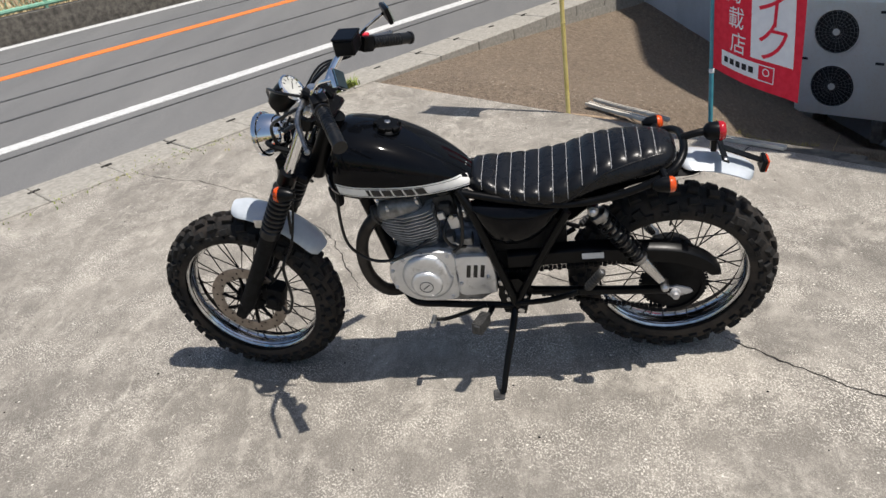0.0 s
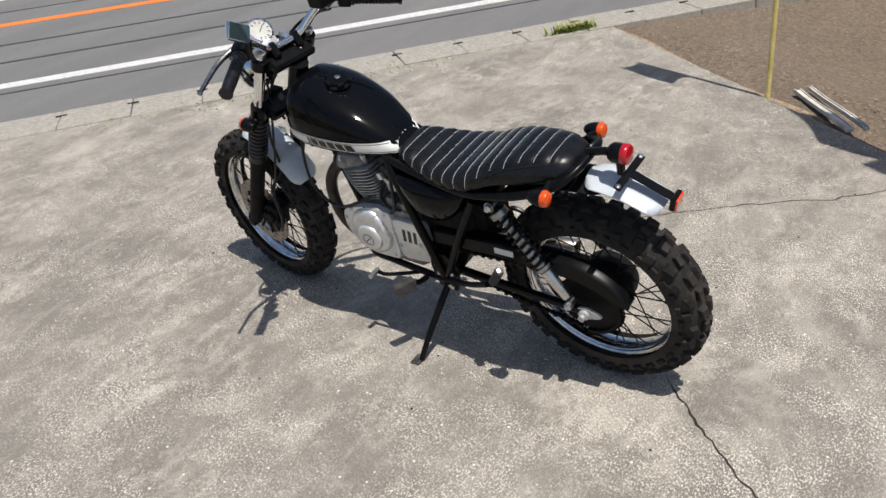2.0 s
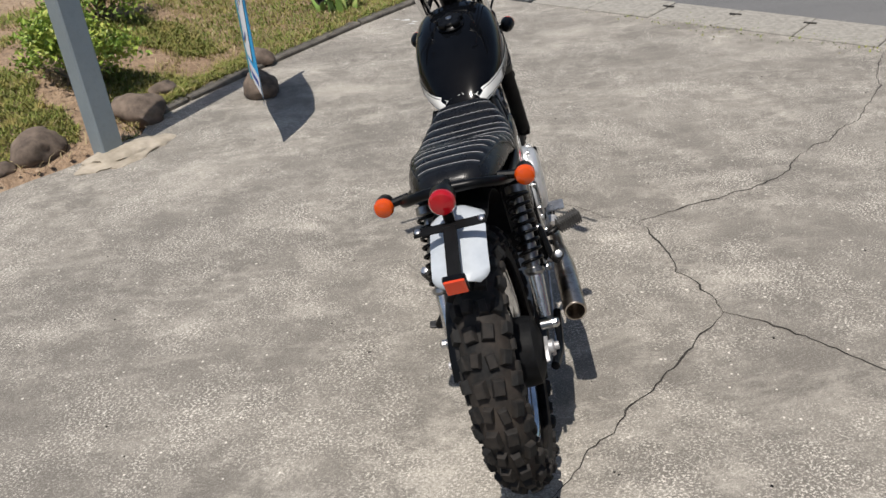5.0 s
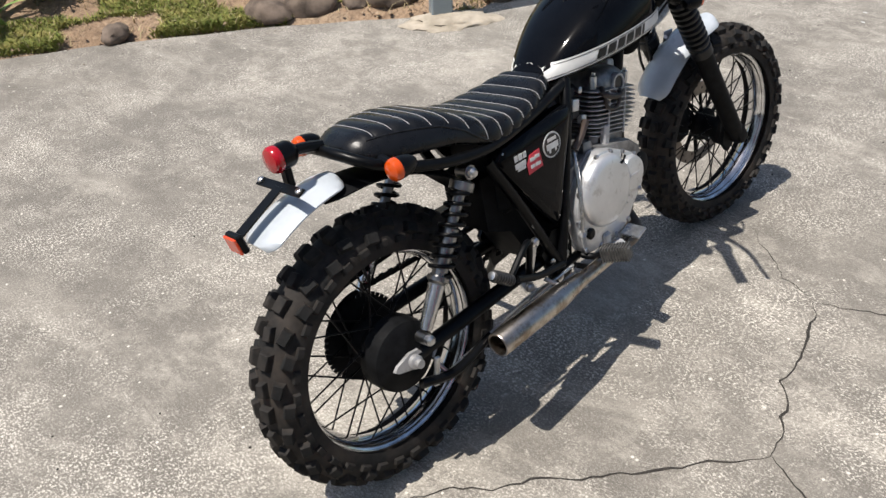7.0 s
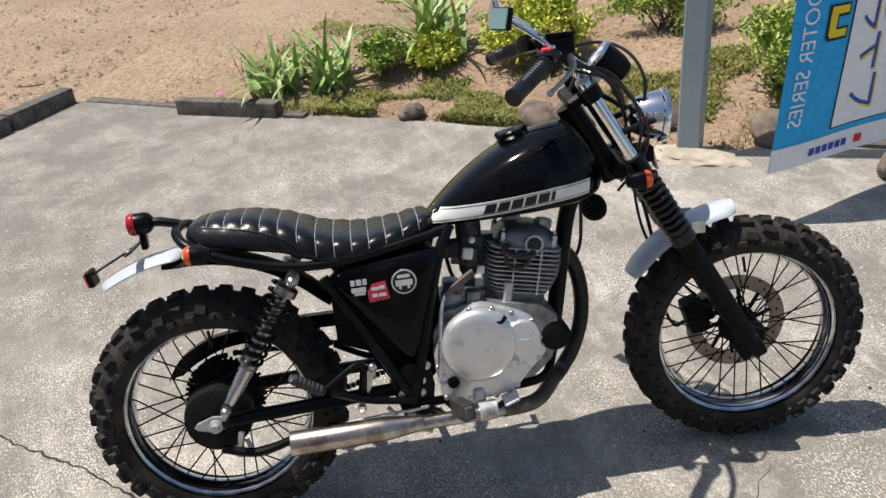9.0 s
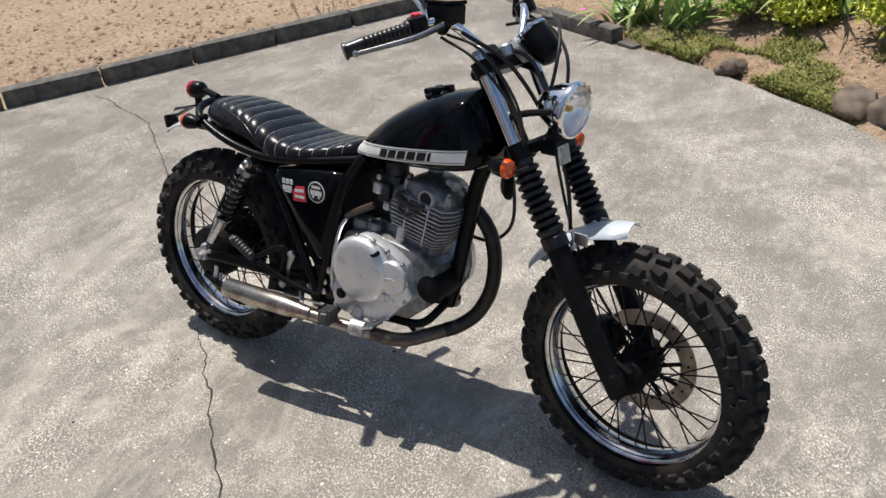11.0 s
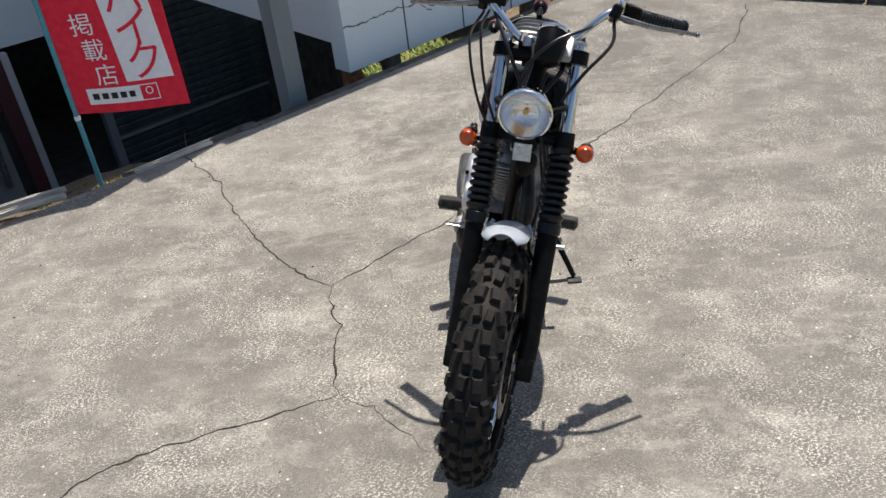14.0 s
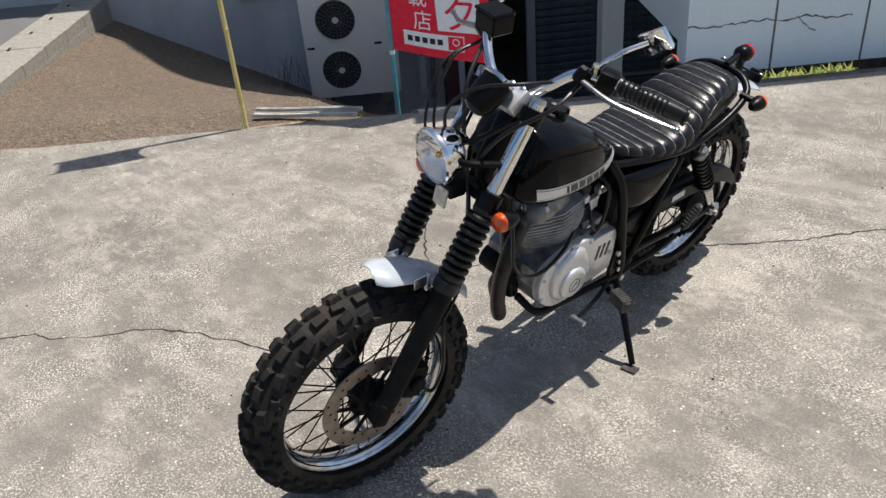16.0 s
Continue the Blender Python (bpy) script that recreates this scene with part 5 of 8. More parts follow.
# side stand, down
bm = B()
tube(bm, [(0.475, 0.105, 0.285), (0.490, 0.160, 0.225), (0.512, 0.222, 0.145), (0.528, 0.272, 0.075)], [0.012, 0.0115, 0.0105, 0.0095], 12)
stand = bp("side_stand", bm, M["satin_black"], label="black side stand, lowered")
bm = B()
foot = BIKE.inverted() @ Vector((0.226, 1.911, 0.004))
box(bm, foot, (0.034, 0.050, 0.007), BIKE.to_3x3().inverted(), 0.002)
bp("stand_foot", bm, M["barrel"], stand, "worn stand foot")
# gear lever and brake pedal
bm = B()
tube(bm, [(0.560, 0.135, 0.330), (0.620, 0.150, 0.318), (0.690, 0.158, 0.300), (0.728, 0.160, 0.304)], 0.0065, 10)
gl_ = bp("gear_lever", bm, M["satin_black"])
bm = B()
tube(bm, [(0.728, 0.150, 0.304), (0.728, 0.195, 0.308)], 0.0085, 10, straight=True)
bp("toe_piece", bm, M["bright_bolt"], gl_)
bm = B()
tube(bm, [(0.500, -0.130, 0.300), (0.560, -0.145, 0.268), (0.640, -0.150, 0.272), (0.690, -0.155, 0.300)], 0.0075, 10)
bpd = bp("brake_pedal", bm, M["satin_black"])
bm = B()
box(bm, (0.697, -0.165, 0.308), (0.040, 0.055, 0.008), Matrix.Rotation(radians(-20), 3, "Y"), 0.002)
bp("pedal_pad", bm, M["bright_bolt"], bpd, "bare steel pedal pad")
bm = B()
tube(bm, [(0.500, -0.125, 0.298), (0.300, -0.122, 0.285), (0.060, -0.118, 0.250)], 0.0042, 8)
tube(bm, [(0.060, -0.118, 0.250), (0.050, -0.105, 0.275)], 0.006, 8, straight=True)
bp("brake_rod", bm, M["bright_bolt"])
bm = B()
tube(bm, [(-0.010, -0.112, 0.262), (0.080, -0.124, 0.246), (0.190, -0.132, 0.278)], [0.011, 0.012, 0.010], 10)
bp("torque_arm", bm, M["satin_black"])
bm = B()
box(bm, (0.035, -0.114, 0.268), (0.016, 0.008, 0.070), Matrix.Rotation(radians(14), 3, "Y"), 0.003)
bp("brake_lever_arm", bm, M["bright_bolt"])
bm = B()
box(bm, (0.350, -0.128, 0.390), (0.018, 0.006, 0.100), Matrix.Rotation(radians(8), 3, "Y"), 0.003)
tube(bm, [(0.262, -0.150, 0.395), (0.350, -0.132, 0.438), (0.340, -0.128, 0.350)], 0.008, 8)
bp("pillion_bracket", bm, M["satin_black"])

# chain, its guard
bm = B()
guard = []
top_line = [(0.480, 0.500), (0.360, 0.505), (0.230, 0.508), (0.100, 0.500), (-0.010, 0.488), (-0.070, 0.466), (-0.118, 0.432), (-0.148, 0.388)]
low_line = [(0.480, 0.452), (0.360, 0.455), (0.230, 0.458), (0.100, 0.448), (0.005, 0.440), (-0.045, 0.424), (-0.090, 0.402), (-0.120, 0.380)]
sm_t, sm_l = spline([(x, 0, z) for x, z in top_line], 4), spline([(x, 0, z) for x, z in low_line], 4)
rings = []
for a, b in zip(sm_t, sm_l):
    rings.append([Vector((a.x, 0.060, a.z)), Vector((a.x, 0.090, a.z - 0.002)), Vector((a.x, 0.100, a.z - 0.010)), Vector((b.x, 0.104, b.z)), Vector((b.x, 0.100, b.z)), Vector((a.x, 0.096, a.z - 0.012)), Vector((a.x, 0.088, a.z - 0.006)), Vector((a.x, 0.060, a.z - 0.005))])
loft(bm, rings)
cg = bp("chain_guard", bm, M["satin_black"], label="black steel chain guard", smooth=40)
bm = B()
box(bm, (0.226, 0.1042, 0.482), (0.064, 0.0014, 0.020), Matrix.Rotation(radians(5), 3, "X"))
bp("caution_label", bm, M["sticker"], cg, "small pale caution label")
bm = B()
lk = []
for (x0, z0), (x1, z1) in (((0.540, 0.412), (0.020, 0.432)), ((0.540, 0.362), (0.020, 0.232))):
    nn = 38
    for k in range(nn):
        t = (k + 0.5) / nn
        sag = -0.012 * math.sin(math.pi * t) if z1 < 0.3 else 0
        box(bm, (x0 + (x1 - x0) * t, 0.074 + 0.002 * (k % 2), z0 + (z1 - z0) * t + sag), (0.0125, 0.008 + 0.006 * (k % 2), 0.011), Matrix.Identity(3))
for k in range(30):
    a = radians(90 + 180 * k / 29)
    box(bm, (0.0 + 0.104 * math.cos(a), 0.074, 0.325 + 0.104 * math.sin(a)), (0.011, 0.010, 0.012), Matrix.Rotation(-a, 3, "Y"))
tagged(bp("drive_chain", bm, M["matt_black"], label="oily drive chain"), kind="")

def curve_at(x, xs, ys):
    """A smooth curve through the given stations that never overshoots them."""
    x = min(max(x, xs[0]), xs[-1])
    i = max(k for k in range(len(xs) - 1) if xs[k] <= x)
    d = [(ys[k + 1] - ys[k]) / (xs[k + 1] - xs[k]) for k in range(len(xs) - 1)]
    m = [d[0]] + [0.0 if a * b <= 0 else 2 * a * b / (a + b) for a, b in zip(d, d[1:])] + [d[-1]]
    h = xs[i + 1] - xs[i]
    t = (x - xs[i]) / h
    return (ys[i] * (1 + 2 * t) * (1 - t) ** 2 + h * m[i] * t * (1 - t) ** 2 + ys[i + 1] * t * t * (3 - 2 * t) + h * m[i + 1] * t * t * (t - 1))


# tank ------------------------------------------------------------------
TX = [0.545, 0.560, 0.600, 0.647, 0.700, 0.760, 0.820, 0.880, 0.910, 0.930, 0.950, 0.968, 0.978]
TT = [0.740, 0.758, 0.796, 0.834, 0.870, 0.902, 0.925, 0.938, 0.941, 0.925, 0.895, 0.862, 0.838]
TB = [0.722, 0.724, 0.729, 0.733, 0.736, 0.739, 0.742, 0.746, 0.750, 0.754, 0.760, 0.770, 0.782]
TW = [0.044, 0.054, 0.078, 0.100, 0.118, 0.128, 0.132, 0.130, 0.124, 0.117, 0.106, 0.090, 0.072]
SEC = [(0.0, 0.0), (0.45, 0.0), (0.80, 0.02), (0.95, 0.07), (1.0, 0.18), (1.0, 0.32), (0.99, 0.46), (0.96, 0.60), (0.90, 0.73), (0.80, 0.84), (0.63, 0.92), (0.40, 0.975), (0.16, 0.998), (0.0, 1.0)]


def tank_at(x):
    return [curve_at(x, TX, c) for c in (TB, TT, TW)]


def tank_y(x, z):
    lo, hi, w = tank_at(x)
    f = min(max((z - lo) / (hi - lo), 0), 1)
    k = [q[1] for q in SEC]
    return w * float(np.interp(f, k, [q[0] for q in SEC]))


bm = B()
rings = []
xs = [0.545 + (0.978 - 0.545) * i / 64 for i in range(65)]
for x in xs:
    lo, hi, w = tank_at(x)
    half_ring = [Vector((x, w * a, lo + (hi - lo) * b)) for a, b in SEC]
    rings.append(half_ring + [Vector((p.x, -p.y, p.z)) for p in half_ring[-2:0:-1]])
loft(bm, rings)
tank = bp("fuel_tank", bm, M["gloss_black"], label="glossy black fuel tank with white stripes", smooth=60)
# tunnel seam along the front edge and the cap
bm = B()
cp = Vector((0.785, 0, 0.912))
cm = aim(cp, cp + Vector((-0.22, 0, 1)))
lathe(bm, [(0.036, -0.008), (0.040, 0.002), (0.036, 0.006), (0.033, 0.008), (0.033, 0.016), (0.029, 0.020), (0.0, 0.021)], 28, cm)
for k in range(5):
    a = math.tau * k / 5 + 0.3
    box(bm, cm @ Vector((0.031 * math.cos(a), 0.031 * math.sin(a), 0.012)), (0.018, 0.024, 0.016), cm.to_3x3() @ Matrix.Rotation(a, 3, "Z"), 0.005, 2)
capo = bp("fuel_cap", bm, M["satin_black"], label="black fuel cap with key lock", parent=tank)
bm = B()
lathe(bm, [(0.009, 0.020), (0.009, 0.0235), (0.006, 0.0245), (0, 0.0245)], 14, cm)
bp("lock", bm, M["bright_bolt"], tank)


def on_tank(name, quad, material, s, off, nx=26, nz=4, label=""):
    """A decal that follows the tank's side; quad gives rear-low, rear-high, front-high, front-low in x, z."""
    bm = B()
    (ax, az), (bx, bz), (cx, cz), (dx, dz) = quad
    g = []
    for i in range(nx + 1):
        t = i / nx
        row = []
        for j in range(nz + 1):
            q = j / nz
            x = (ax + (dx - ax) * t) * (1 - q) + (bx + (cx - bx) * t) * q
            z = (az + (dz - az) * t) * (1 - q) + (bz + (cz - bz) * t) * q
            row.append(bm.verts.new((x, s * (tank_y(x, z) + off), z)))
        g.append(row)
    for i in range(nx):
        for j in range(nz):
            bm.faces.new((g[i][j], g[i + 1][j], g[i + 1][j + 1], g[i][j + 1]))
    return bp(name, bm, M[material], tank, label, smooth=60)


def lerp_quad(quad, t0, t1, q0, q1, shear=0.0):
    (ax, az), (bx, bz), (cx, cz), (dx, dz) = quad

    def at(t, q):
        return ((ax + (dx - ax) * t) * (1 - q) + (bx + (cx - bx) * t) * q, (az + (dz - az) * t) * (1 - q) + (bz + (cz - bz) * t) * q)
    return (at(t0, q0), at(t0 + shear, q1), at(t1 + shear, q1), at(t1, q0))


for s in (1, -1):
    quad = ((0.556, 0.738), (0.576, 0.775), (0.940, 0.812), (0.934, 0.776))
    on_tank("stripe", quad, "stripe", s, 0.0016, label="white stripe")
    for q in (0.13, 0.87):
        on_tank("pinstripe", lerp_quad(quad, 0.0, 1.0, q - 0.025, q + 0.025), "decal_black", s, 0.0022)
    # the maker's mark, as plain dark blocks
    for k in range(6):
        w = 0.070 if k < 5 else 0.024
        t0 = 0.320 + 0.084 * k
        on_tank("mark", lerp_quad(quad, t0, t0 + w, 0.20, 0.80), "decal_black", s, 0.0028, 4, 3)

# seat ------------------------------------------------------------------
SX = [-0.014, -0.006, 0.020, 0.060, 0.120, 0.206, 0.260, 0.315, 0.399, 0.485, 0.545, 0.575]
ST = [0.786, 0.799, 0.811, 0.815, 0.812, 0.794, 0.772, 0.750, 0.738, 0.747, 0.760, 0.748]
SL = [0.776, 0.768, 0.758, 0.750, 0.742, 0.728, 0.708, 0.692, 0.696, 0.708, 0.716, 0.722]
SW = [0.040, 0.062, 0.086, 0.100, 0.112, 0.122, 0.127, 0.128, 0.120, 0.099, 0.074, 0.052]
SSEC = [(0.0, 0.0), (0.6, 0.0), (0.92, 0.02), (0.99, 0.10), (1.0, 0.25), (1.0, 0.42), (0.985, 0.58), (0.955, 0.72), (0.90, 0.84), (0.80, 0.925), (0.62, 0.975), (0.35, 0.997), (0.0, 1.0)]


def seat_at(x):
    return [curve_at(x, SX, c) for c in (SL, ST, SW)]


def seat_edge(x):
    """Below this height the side is a plain panel without rolls."""
    lo, hi, w = seat_at(x)
    return lo + (hi - lo) * float(np.interp(x, [-0.02, 0.03, 0.10, 0.18, 0.23, 0.27, 0.31, 0.33], [0.86, 0.80, 0.74, 0.66, 0.50, 0.26, 0.05, -0.5]))


ROLL, REAR_SEAM = 0.0405, 0.030


def seat_half(x, swell):
    lo, hi, w = seat_at(x)
    lean = float(np.interp(x, [0.0, 0.10, 0.26, 0.34], [0.30, 0.26, 0.12, 0.0]))
    out = []
    for a, b in SSEC:
        y, z = w * a * (1 - lean * b * b), lo + (hi - lo) * b
        k = smooth01((z - seat_edge(x)) / 0.006) if b > 0.05 else 0
        n = Vector((0, a ** 3, max(0.0, b - 0.2))).normalized() if (a or b) and b > 0.2 else Vector((0, 1 if b > 0.05 else 0, 0))
        out.append(Vector((x, y, z)) + n * swell * k)
    return out


def seat_ring(x, extra=0.0):
    ph = ((0.570 - x) / ROLL) % 1.0
    swell = (math.sin(math.pi * ph) ** 0.6) * 0.0052 - 0.0022 if x > REAR_SEAM else 0.0010
    return seat_half(x, swell + extra)


bm = B()
rings = []
ns = int(round((0.575 + 0.014) / ROLL * 9))
for i in range(ns + 1):
    x = -0.014 + (0.575 + 0.014) * i / ns
    h = seat_ring(x)
    rings.append(h + [Vector((p.x, -p.y, p.z)) for p in h[-2:0:-1]])
loft(bm, rings)
seat = bp("seat", bm, M["vinyl"], label="black tuck-and-roll vinyl seat", smooth=75)
# pale stitching in each groove, and the piping along the side
k = 1
while 0.570 - ROLL * k > REAR_SEAM - 0.002:
    x = 0.570 - ROLL * k
    h = [p for p in seat_ring(x + 0.0004, 0.0016) if p.z > seat_edge(x) + 0.003 and p.z > seat_at(x)[0] + 0.012]
    if len(h) > 3:
        bm = B()
        tube(bm, h[:-1] + [h[-1]] + [Vector((p.x, -p.y, p.z)) for p in h[-2::-1]], 0.0008, 5, n=2)
        bp("stitching", bm, M["thread"], seat, "pale stitching", smooth=60)
    k += 1
for s in (1, -1):
    bm = B()
    pts = []
    for x in np.linspace(0.026, 0.318, 18):
        h = seat_half(float(x), 0.0)
        z = max(seat_edge(float(x)), h[3].z)
        y = float(np.interp(z, [p.z for p in h], [p.y for p in h]))
        pts.append((float(x), s * (y + 0.001), float(z)))
    tube(bm, pts, 0.0021, 6, n=2)
    bp("piping", bm, M["rubber"], seat, smooth=60)

# side covers
bm = B()
prism(bm, [(0.304, 0.650), (0.330, 0.672), (0.410, 0.682), (0.500, 0.688), (0.560, 0.690), (0.566, 0.676), (0.560, 0.650), (0.535, 0.575), (0.512, 0.500), (0.492, 0.430), (0.470, 0.420), (0.436, 0.462), (0.372, 0.550)], -0.085, -0.110, -0.016)
rc_ = bp("side_cover", bm, M["gloss_black"], label="glossy black triangular side cover with stickers", smooth=50)
bm = B()
lathe(bm, [(0.0, 0.0), (0.030, 0.0), (0.030, 0.0012), (0.0, 0.0012)], 28, Matrix.Translation((0.477, -0.1263, 0.626)) @ Matrix.Rotation(radians(90), 4, "X"))
stk = bp("round_sticker", bm, M["sticker"], rc_, "round white sticker")
bm = B()
lathe(bm, [(0.0, 0.0), (0.0265, 0.0), (0.0265, 0.0008), (0.0, 0.0008)], 28, Matrix.Translation((0.477, -0.1277, 0.626)) @ Matrix.Rotation(radians(90), 4, "X"))
bp("sticker_ground", bm, M["decal_black"], rc_)
bm = B()
for dx, dz, w, h in ((0, 0.014, 0.030, 0.008), (0.0, -0.002, 0.040, 0.014), (-0.010, -0.013, 0.006, 0.008), (0.010, -0.013, 0.006, 0.008)):
    box(bm, (0.477 + dx, -0.1288, 0.626 + dz), (w, 0.0008, h), None)
bp("sticker_print", bm, M["sticker"], rc_)
bm = B()
for dx, dz, w, h in ((0.000, 0.010, 0.012, 0.014), (-0.014, 0.010, 0.010, 0.014), (0.014, 0.010, 0.010, 0.014), (-0.002, -0.008, 0.034, 0.012), (0.0, -0.018, 0.026, 0.006)):
    box(bm, (0.372 + dx, -0.1268, 0.628 + dz), (w, 0.0012, h), None)
bp("white_sticker", bm, M["sticker"], rc_, "ragged white sticker")
bm = B()
prism(bm, [(0.392, 0.586), (0.390, 0.612), (0.402, 0.630), (0.434, 0.634), (0.440, 0.590)], -0.1258, -0.1272)
bp("red_sticker", bm, M["decal_red"], rc_, "red sticker")
bm = B()
for dx, dz, w in ((-0.008, 0.008, 0.016), (0.008, 0.010, 0.014), (-0.010, -0.008, 0.012), (0.008, -0.008, 0.018)):
    box(bm, (0.416 + dx, -0.1279, 0.610 + dz), (w, 0.0012, 0.008), None)
bp("red_sticker_print", bm, M["sticker"], rc_)
bm = B()
for x, z in ((0.332, 0.656), (0.490, 0.452)):
    p = Vector((x, -0.1145, z))
    lathe(bm, [(0.008, 0), (0.008, 0.003), (0.005, 0.005), (0, 0.005)], 12, aim(p, p + Vector((0, -1, 0))))
bp("screw", bm, M["bright_bolt"], rc_)
bm = B()
loop = [(0.305, 0.668), (0.330, 0.682), (0.450, 0.690), (0.560, 0.692), (0.566, 0.670), (0.545, 0.610), (0.515, 0.562), (0.470, 0.545), (0.410, 0.553), (0.350, 0.600)]
ring = [(q.x, q.z) for q in spline([(x, 0, z) for x, z in loop + loop[:1]], 5)[:-1]]
cx, cz = 0.440, 0.640
rows = [[bm.verts.new((cx + (x - cx) * k, y, cz + (z - cz) * k)) for x, z in ring] for k, y in [(1.0, 0.070)] + [(math.cos(q), 0.096 + 0.044 * math.sin(q)) for q in (radians(9 * i) for i in range(10))]]
for r0, r1 in zip(rows, rows[1:]):
    for i in range(len(ring)):
        bm.faces.new((r0[i], r0[(i + 1) % len(ring)], r1[(i + 1) % len(ring)], r1[i]))
bm.faces.new(rows[-1])
bm.faces.new(rows[0])
bp("side_cover", bm, M["gloss_black"], label="glossy black bulging side cover", smooth=50)
# dark body between the covers: air box, battery tray and inner mudguard
bm = B()
box(bm, (0.450, 0, 0.590), (0.220, 0.170, 0.200), None, 0.02)
bp("air_box", bm, M["matt_black"])
bm = B()
prism(bm, [(0.300, 0.600), (0.520, 0.600), (0.535, 0.360), (0.480, 0.310), (0.430, 0.330), (0.370, 0.440), (0.300, 0.470)], -0.062, 0.062)
bp("battery_tray", bm, M["matt_black"])
bm = B()
mudguard(bm, rear_axle, 0.405, 38, 100, 0.062, 0.012)
bp("inner_mudguard", bm, M["matt_black"], smooth=60)

# tail ------------------------------------------------------------------
bm = B()
mudguard(bm, rear_axle, 0.425, 92, 121, 0.059, 0.016)
rg = bp("rear_mudguard", bm, M["fender"], label="short silver-white rear mudguard", smooth=60)
bm = B()
tube(bm, [(-0.030, 0, 0.805), (-0.070, 0, 0.815), (-0.095, 0, 0.818)], 0.011, 10)
lathe(bm, [(0.012, 0.0), (0.022, 0.008), (0.026, 0.016), (0.026, 0.040)], 24, aim(Vector((-0.088, 0, 0.818)), Vector((-1, 0, 0.80))))
box(bm, (-0.118, 0, 0.780), (0.016, 0.022, 0.050), None, 0.003)
tl = bp("tail_lamp", bm, M["satin_black"], label="round black tail lamp with a red lens")
bm = B()
lathe(bm, [(0.026, 0.040), (0.0272, 0.042), (0.0272, 0.052), (0.023, 0.058), (0.010, 0.061), (0.0, 0.0615)], 28, aim(Vector((-0.088, 0, 0.818)), Vector((-1, 0, 0.80))))
bp("lens", bm, M["red_lens"], tl, "red lens")
# number plate carrier without a plate, with a reflector
bm = B()
slope = Matrix.Rotation(radians(-26), 3, "Y")
box(bm, (-0.140, 0, 0.764), (0.020, 0.150, 0.004), slope, 0.001)
box(bm, (-0.195, 0, 0.738), (0.120, 0.028, 0.004), slope, 0.001)
pc = bp("plate_bracket", bm, M["satin_black"], label="bare black number plate bracket")
bm = B()
for s in (1, -1):
    p = Vector((-0.140, s * 0.066, 0.766))
    lathe(bm, [(0.007, 0), (0.007, 0.004), (0.004, 0.006), (0, 0.006)], 10, aim(p, p + Vector((-0.3, 0, 1))))
bp("bolt", bm, M["bright_bolt"], pc)
bm = B()
box(bm, (-0.255, 0, 0.702), (0.014, 0.046, 0.040), Matrix.Rotation(radians(-12), 3, "Y"), 0.003)
rf = bp("rear_reflector", bm, M["satin_black"], pc)
bm = B()
box(bm, (-0.264, 0, 0.700), (0.006, 0.042, 0.036), Matrix.Rotation(radians(-12), 3, "Y"), 0.002)
bp("reflector_lens", bm, M["orange_red"], pc, "orange-red reflector")
for s in (1, -1):
    bm = B()
    a, b = Vector((0.030, s * 0.100, 0.768)), Vector((0.022, s * 0.158, 0.762))
    tube(bm, [a, b], 0.010, 10, straight=True)
    lathe(bm, [(0.0, -0.042), (0.010, -0.039), (0.018, -0.026), (0.0215, -0.008), (0.0225, 0.004)], 24, aim(b, b + Vector((-1, 0, 0.02))))
    ind = bp("rear_turn_signal", bm, M["satin_black"], label="black bullet turn signal with amber lens")
    bm = B()
    lathe(bm, [(0.0225, 0.004), (0.0225, 0.011), (0.019, 0.018), (0.010, 0.022), (0.0, 0.023)], 24, aim(b, b + Vector((-1, 0, 0.02))), cap=False)
    bp("lens", bm, M["amber"], ind, "amber lens")

# engine ----------------------------------------------------------------
def lofted(bm, outline, steps):
    """An outline in x, z carried through (y, scale) steps and closed: a casting with a rounded edge."""
    cx, cz = sum(p[0] for p in outline) / len(outline), sum(p[1] for p in outline) / len(outline)
    loft(bm, [[Vector((cx + (x - cx) * k, y, cz + (z - cz) * k)) for x, z in outline] for y, k in steps])


def rounded(points, n=5):
    return [(q.x, q.z) for q in spline([(x, 0, z) for x, z in points + points[:1]], n)[:-1]]


def stub(x, y, z, s, prof, seg=24):
    """A turned boss at x, y, z standing out to the side s."""
    bm = B()
    lathe(bm, prof, seg, Matrix.Translation((x, y, z)) @ Matrix.Rotation(radians(-90 * s), 4, "X"))
    return bm


bm = B()
lofted(bm, [(0.535, 0.340), (0.528, 0.470), (0.560, 0.528), (0.640, 0.542), (0.720, 0.528), (0.800, 0.512), (0.840, 0.480), (0.848, 0.430), (0.820, 0.365), (0.770, 0.322), (0.580, 0.312)], ((-0.100, 0.98), (-0.096, 1.0), (-0.006, 1.0), (-0.003, 0.985), (0.003, 0.985), (0.006, 1.0), (0.086, 1.0), (0.090, 0.98)))
eng = bp("engine", bm, M["case"], label="air-cooled single-cylinder engine with silver cases", smooth=25)
FLANGE = [(0.527, 0.432), (0.529, 0.372), (0.538, 0.322), (0.560, 0.303), (0.610, 0.300), (0.660, 0.302), (0.714, 0.312), (0.758, 0.358), (0.800, 0.400), (0.788, 0.430), (0.776, 0.484), (0.728, 0.514), (0.690, 0.530), (0.636, 0.543), (0.590, 0.515), (0.552, 0.482)]
bm = B()
lofted(bm, rounded(FLANGE, 3), ((-0.096, 1.0), (-0.104, 1.0), (-0.1045, 0.975), (-0.1065, 0.975), (-0.107, 1.0), (-0.126, 1.0), (-0.131, 0.985), (-0.133, 0.95)))
bp("case_flange", bm, M["cast"], eng, "scuffed grey crankcase cover", smooth=25)
